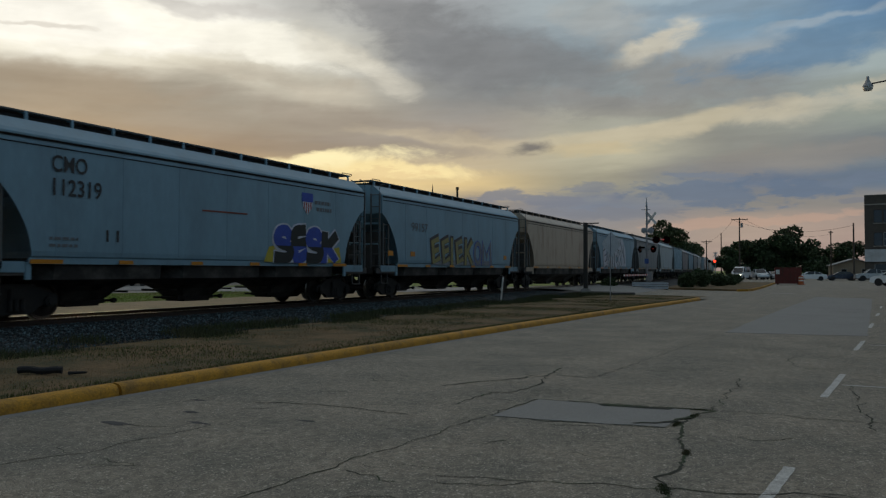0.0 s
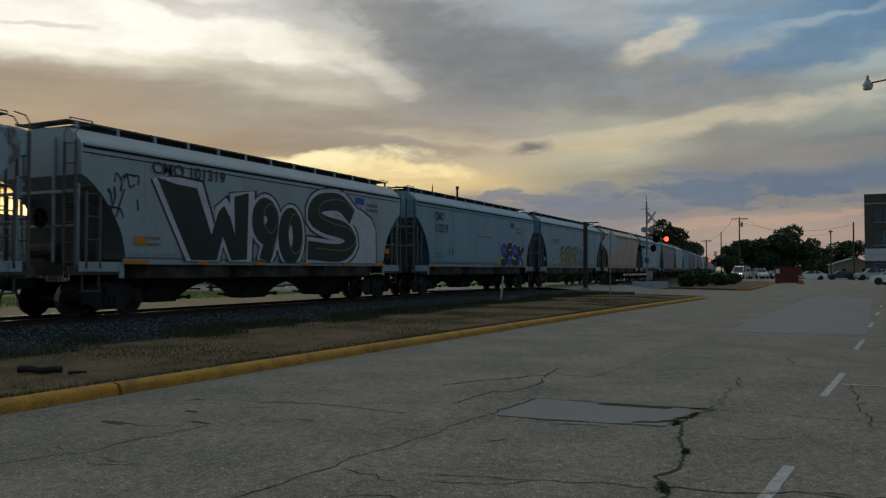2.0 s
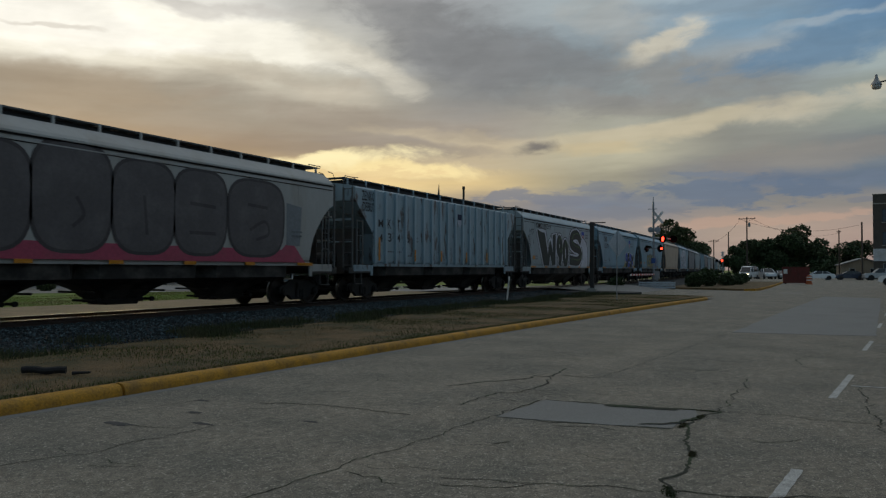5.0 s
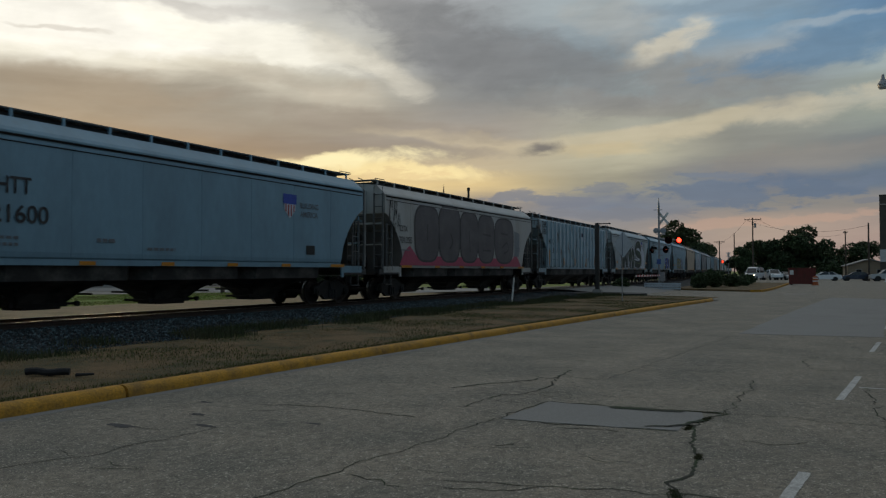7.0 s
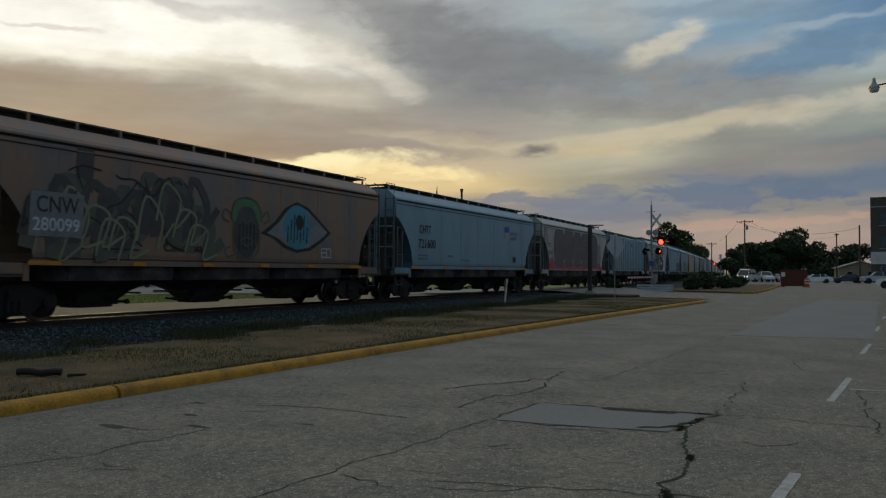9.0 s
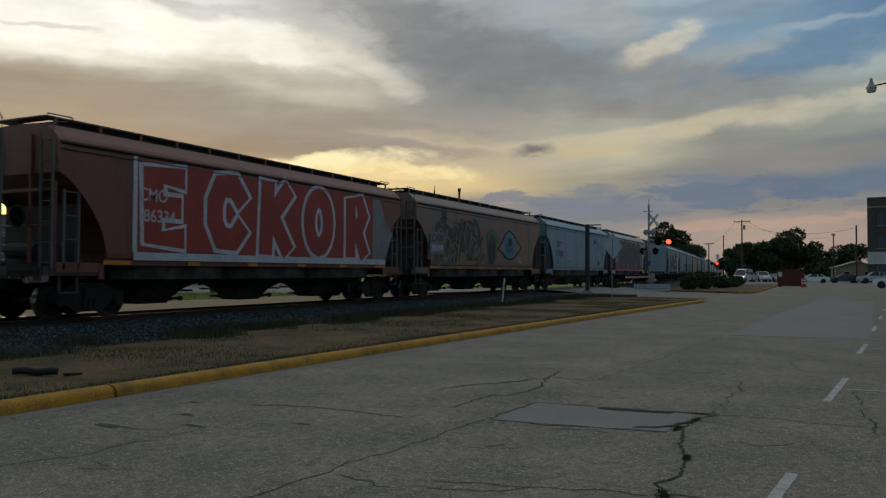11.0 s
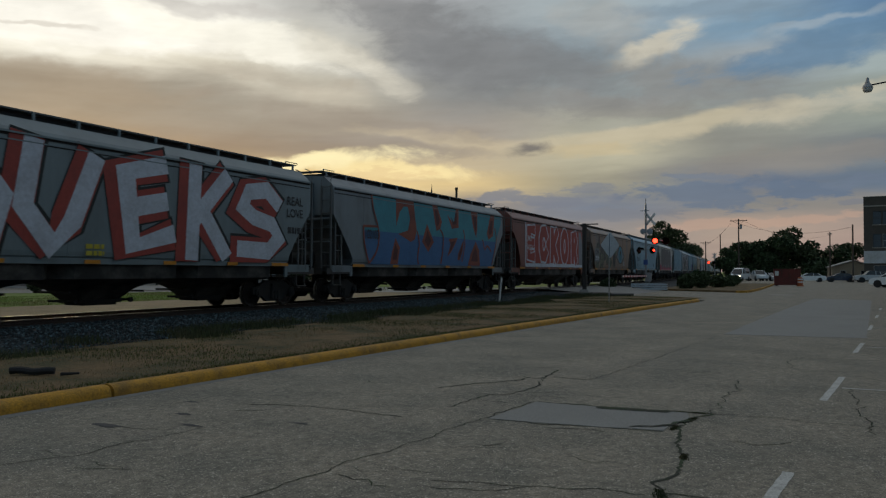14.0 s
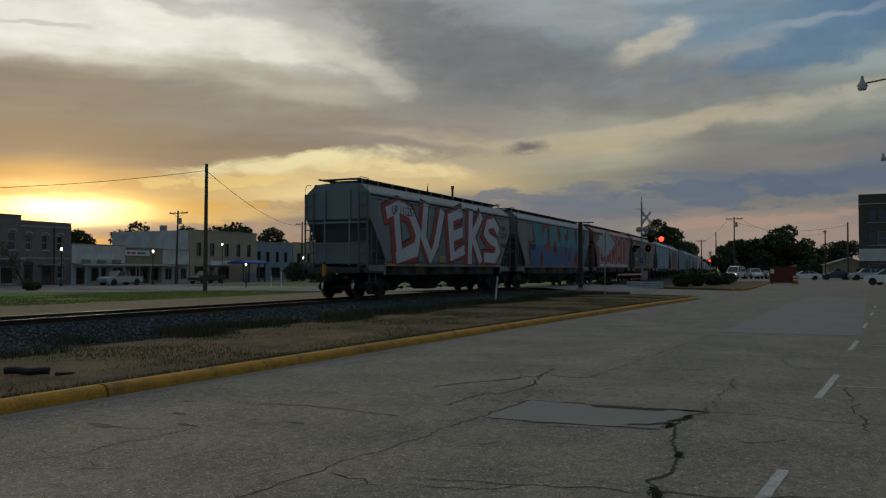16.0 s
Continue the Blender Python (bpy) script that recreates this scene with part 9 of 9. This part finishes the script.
    m.area([(-6.2, 1.5), (7.05, 1.5), (7.05, 1.72), (-6.2, 1.72)])
    m.done("graffiti_base", SPRAY["white"], c, 0.001, "white strip along the sill")
    m = Mural()
    m.area([(-6.25, 1.72), (-6.1, 1.72), (-6.1, 4.3), (-6.25, 4.3)])
    m.done("graffiti_border", SPRAY["white"], c, 0.001, "white upright border of the graffiti")
    m = Mural()
    m.area([(-6.1, 1.75), (6.9, 1.75), (6.9, 4.25), (-6.1, 4.25)])
    m.done("graffiti_ground", SPRAY["red"], c, 0.003, "red painted ground of the graffiti")
    spec = [("F", -5.75, 2.05, -4.45, 3.95, 0.9), ("C", -3.35, 2.08, -1.85, 3.95), ("K", -1.0, 1.98, 0.55, 4.0), ("O", 1.45, 2.0, 3.05, 4.0), ("R", 4.15, 1.98, 5.45, 4.0)]
    letters(c, spec, [("graffiti_outline", "white", 0.96, 0, 0, 0.006, "white outline of the block letters"), ("graffiti", "red", 0.68, 0, 0, 0.012, "red block letters")])
    m = Mural()
    m.area([(6.0, 1.74), (7.05, 1.74), (7.62, 2.8), (7.0, 3.4), (6.6, 4.2), (6.0, 4.2)])
    m.done("graffiti_halo", SPRAY["dull"], c, 0.0075, "grey-white wedge behind the last letter")
    lettering(c, "CMO", -6.05, 3.12, -5.05, 3.48, SPRAY["pale"], depth=0.020)
    lettering(c, "186334", -6.05, 2.55, -4.75, 2.90, SPRAY["pale"], depth=0.020)

    c = CARS[7]
    for mat, lo, hi, dep, lab in (("mint", 2.86, 4.40, 0.001, "turquoise upper half of the graffiti"), ("sea", 1.47, 2.86, 0.001, "blue lower half of the graffiti")):
        m = Mural()
        m.area([(-6.45, 4.37), (-6.33, 3.8), (-6.01, 3.15), (-7.1, 3.0), (-7.04, 2.32), (-6.69, 1.48), (6.4, 1.48), (7.1, 3.0), (7.75, 3.9), (7.75, 4.37)])
        bmesh.ops.bisect_plane(m.bm, geom=m.bm.verts[:] + m.bm.edges[:] + m.bm.faces[:], plane_co=(0, 0, lo), plane_no=(0, 0, -1), clear_outer=True)
        bmesh.ops.bisect_plane(m.bm, geom=m.bm.verts[:] + m.bm.edges[:] + m.bm.faces[:], plane_co=(0, 0, hi), plane_no=(0, 0, 1), clear_outer=True)
        m.done("graffiti_ground", SPRAY[mat], c, dep, lab)
    gaps = {
        "K": [[(-4.48, 4.36), (-2.86, 4.36), (-2.71, 3.67), (-2.54, 3.07), (-2.7, 2.65), (-3.1, 2.51), (-4.26, 2.83), (-3.38, 3.01), (-3.18, 3.53), (-3.39, 4.06), (-3.78, 4.06), (-4.15, 3.77), (-4.44, 3.17)], [(-4.5, 2.64), (-4.1, 2.23), (-4.3, 1.5), (-4.95, 1.5), (-4.78, 2.06)]],
        "O": [[(-1.52, 3.41), (-0.79, 2.59), (-1.38, 2.1), (-2.01, 2.56)], [(-0.99, 4.36), (-0.49, 4.36), (0.06, 3.6), (-0.11, 3.25), (-0.52, 3.11), (-0.77, 3.75)]],
        "S": [[(1.67, 4.36), (1.98, 4.36), (1.99, 3.4), (1.21, 3.32), (0.66, 4.0), (1.4, 3.54)], [(0.85, 2.79), (1.88, 2.89), (1.5, 2.47), (1.04, 2.1), (0.68, 1.91), (1.04, 2.51)], [(2.63, 2.83), (2.58, 2.39), (2.18, 1.77), (1.89, 1.76), (1.89, 2.0), (2.37, 2.57)]],
        "M": [[(3.5, 4.35), (4.39, 4.36), (4.35, 3.45), (4.22, 2.98), (3.83, 3.54)], [(4.17, 2.78), (4.63, 2.34), (4.75, 1.5), (3.14, 1.5), (3.52, 2.11)], [(6.19, 4.3), (6.79, 4.29), (6.59, 3.18), (5.95, 2.94), (5.7, 3.27)]],
    }
    for shapes in gaps.values():
        for q in shapes:
            m = Mural()
            m.area(q)
            m.done("graffiti", SPRAY["orange"], c, 0.006, "rust-red gap between the graffiti letters")
            cx, cz = sum(a for a, _ in q) / len(q), sum(b for _, b in q) / len(q)
            if len(q) < 7:
                m = Mural()
                m.area([(cx + (a - cx) * 0.55, cz + (b - cz) * 0.6) for a, b in q])
                m.done("graffiti_shade", SPRAY["maroon"], c, 0.010)
    rims = [[(-6.5, 4.3), (-6.38, 3.8), (-6.06, 3.2), (-5.9, 2.65), (-6.1, 2.01), (-6.64, 1.56)], [(-7.12, 3.02), (-6.0, 3.06)], [(-7.12, 3.02), (-7.04, 2.3), (-6.7, 1.55)],
            [(-2.5, 3.0), (-2.3, 2.5), (-2.45, 1.9), (-2.4, 1.55)], [(-0.1, 3.2), (0.2, 2.9), (0.15, 2.2), (-0.05, 1.6)], [(6.4, 1.6), (7.05, 2.9), (6.8, 3.6)], [(2.6, 3.3), (2.75, 2.6), (2.4, 1.7)], [(5.1, 2.9), (5.4, 2.4), (5.75, 2.6), (6.3, 2.3)]]
    for line in rims:
        m = Mural()
        m.stroke(smooth_line(line), 0.10)
        m.done("graffiti_outline", SPRAY["orange"], c, 0.013)
    lettering(c, "102103", -6.98, 2.52, -5.95, 2.90, depth=0.022)

    c = CARS[8]
    spec = [("D", -6.95, 1.65, -4.05, 4.05), ("U", -3.85, 1.65, -1.45, 4.15), ("E", -1.15, 1.70, 1.05, 4.20), ("K", 1.45, 1.65, 3.45, 4.15), ("S", 3.75, 1.70, 6.05, 3.95)]
    letters(c, spec, [("graffiti_outline", "black", 1.02, -0.06, -0.02, 0.001, "black rim of the graffiti"), ("graffiti_shade", "red", 0.90, -0.10, -0.04, 0.006, "red block shadow of the letters"), ("graffiti", "white", 0.52, 0.08, 0.02, 0.012, "white graffiti letters")])
    lettering(c, "UP 111257", -6.55, 3.62, -4.45, 4.02, depth=0.022)
    lettering(c, "REAL", 6.35, 3.48, 7.25, 3.78, INK)
    lettering(c, "LOVE", 6.35, 3.06, 7.25, 3.36, INK)
    bars(c, [(6.4, 7.2, 2.5, 0.22), (-6.6, -5.6, 2.0, 0.07), (-6.6, -5.6, 1.85, 0.07)], INK)
    shield(c, 4.2, 3.35, 4.72, 4.05)
    bars(c, [(-1.8, -1.25, 1.75, 0.12), (-1.8, -1.25, 1.58, 0.12)], SPRAY["yellow"]).location.y = -0.02

    c = CARS[-1]
    lettering(c, "99157", -6.2, 2.98, -4.6, 3.38, GHOST_INK)
    words = [("E", -4.3, 1.55, -3.3, 2.75), ("E", -3.2, 1.55, -2.2, 2.75), ("I", -2.4, 1.55, -1.5, 2.75), ("E", -1.6, 1.55, -0.6, 2.75), ("K", -0.5, 1.55, 0.6, 2.75)]
    letters(c, words, [("graffiti_shade", "smoke", 0.42, -0.05, 0.05, 0.002), ("graffiti", "mustard", 0.24, 0, 0, 0.006, "faded mustard graffiti letters with a dark rim")])
    letters(c, [("O", 0.7, 1.55, 1.8, 2.7), ("M", 1.8, 1.55, 3.2, 2.7)], [("graffiti_outline", "blue", 0.34, 0, 0, 0.002), ("graffiti", "grey", 0.24, 0.02, 0, 0.006, "grey graffiti letters with a blue rim")])
    m = Mural()
    m.area([(-3.9, 1.48), (3.3, 1.48), (3.1, 1.72), (-3.8, 1.72)])
    m.done("graffiti_base", SPRAY["dull"], c, 0.001, "pale strip of spray paint along the sill")
    for x in (-7.4, -5.4, 5.9):
        shared("reflector", M_REFLECT, None, c, at=pose(x, SIDE, 1.95) @ Matrix.Diagonal((0.9, 1, 2.2, 1)))
    c = CARS[-3]
    letters(c, [("E", -6.6, 1.6, -5.2, 2.9), ("M", -4.9, 1.6, -3.0, 2.9), ("I", -3.0, 1.6, -2.0, 2.9), ("C", -1.9, 1.6, -0.5, 2.9), ("K", -0.3, 1.6, 1.2, 2.9)], [("graffiti_shade", "smoke", 0.62, 0, 0, 0.004), ("graffiti", "white", 0.42, 0, 0, 0.010, "bold white graffiti letters")])
    for q in ([(-6.6, 3.0), (-5.0, 3.9), (-2.0, 4.2), (1.8, 4.2), (3.2, 3.2), (3.4, 1.6), (1.4, 1.6), (1.2, 3.0)],):
        m = Mural()
        m.area(q)
        m.done("graffiti_base", SPRAY["white"], c, 0.001, "broad white field of spray paint")
    for q in ([(-3.6, 3.9), (-2.0, 3.1)], [(-1.4, 4.0), (-0.4, 3.1)], [(0.6, 4.0), (2.4, 2.4)], [(2.0, 3.6), (2.8, 1.9)]):
        m = Mural()
        m.stroke(q, 0.22)
        m.done("graffiti_shade", SPRAY["slate_mark"], c, 0.004)


mark_cars()


# ---- what moves ----
FLASH_START = {0: 0.04, 1: 0.66, 2: 0.94, 3: 0.32}     # when each lens first lights


def flash_rows(first, r):
    """Each lens glows for 0.53 s in every 1.24 s, its neighbour in between."""
    turns = []
    t = FLASH_START[first] - 1.24
    while t < 16.2:
        turns += [t, t + 0.53]
        t += 1.24
    # turned half about its post at each change, lit face forward on the even ones
    angle = 180 * (sum(q < 0.0 for q in turns) + 1)
    rows = [(0.0, pose(0, -0.06 - r, 0, 0, 0, angle))]
    for q in turns:
        if q < 0.035 or q > 15.95:
            continue
        for d, f in ((-0.03, 0), (-0.01, 60), (0.01, 120), (0.03, 180)):
            rows.append((q + d, pose(0, -0.06 - r, 0, 0, 0, angle + f)))
        angle += 180
    rows.append((16.05, pose(0, -0.06 - r, 0, 0, 0, angle)))
    return rows


def motions():
    for k, car, wheels in TRAIN:
        walk(car, [(t, car_pose(k, t)) for t in np.arange(0, 16.01, 0.5)])
        if k < -3:
            continue
        for ob, ax in wheels:
            walk(ob, [(i / FPS, pose(ax, 0, 0.457, 0, math.degrees(SPEED * i / FPS / 0.457) % 360, 0)) for i in range(0, 481)])
    for ob, first, r in FLASHERS:
        walk(ob, flash_rows(first, r))


motions()
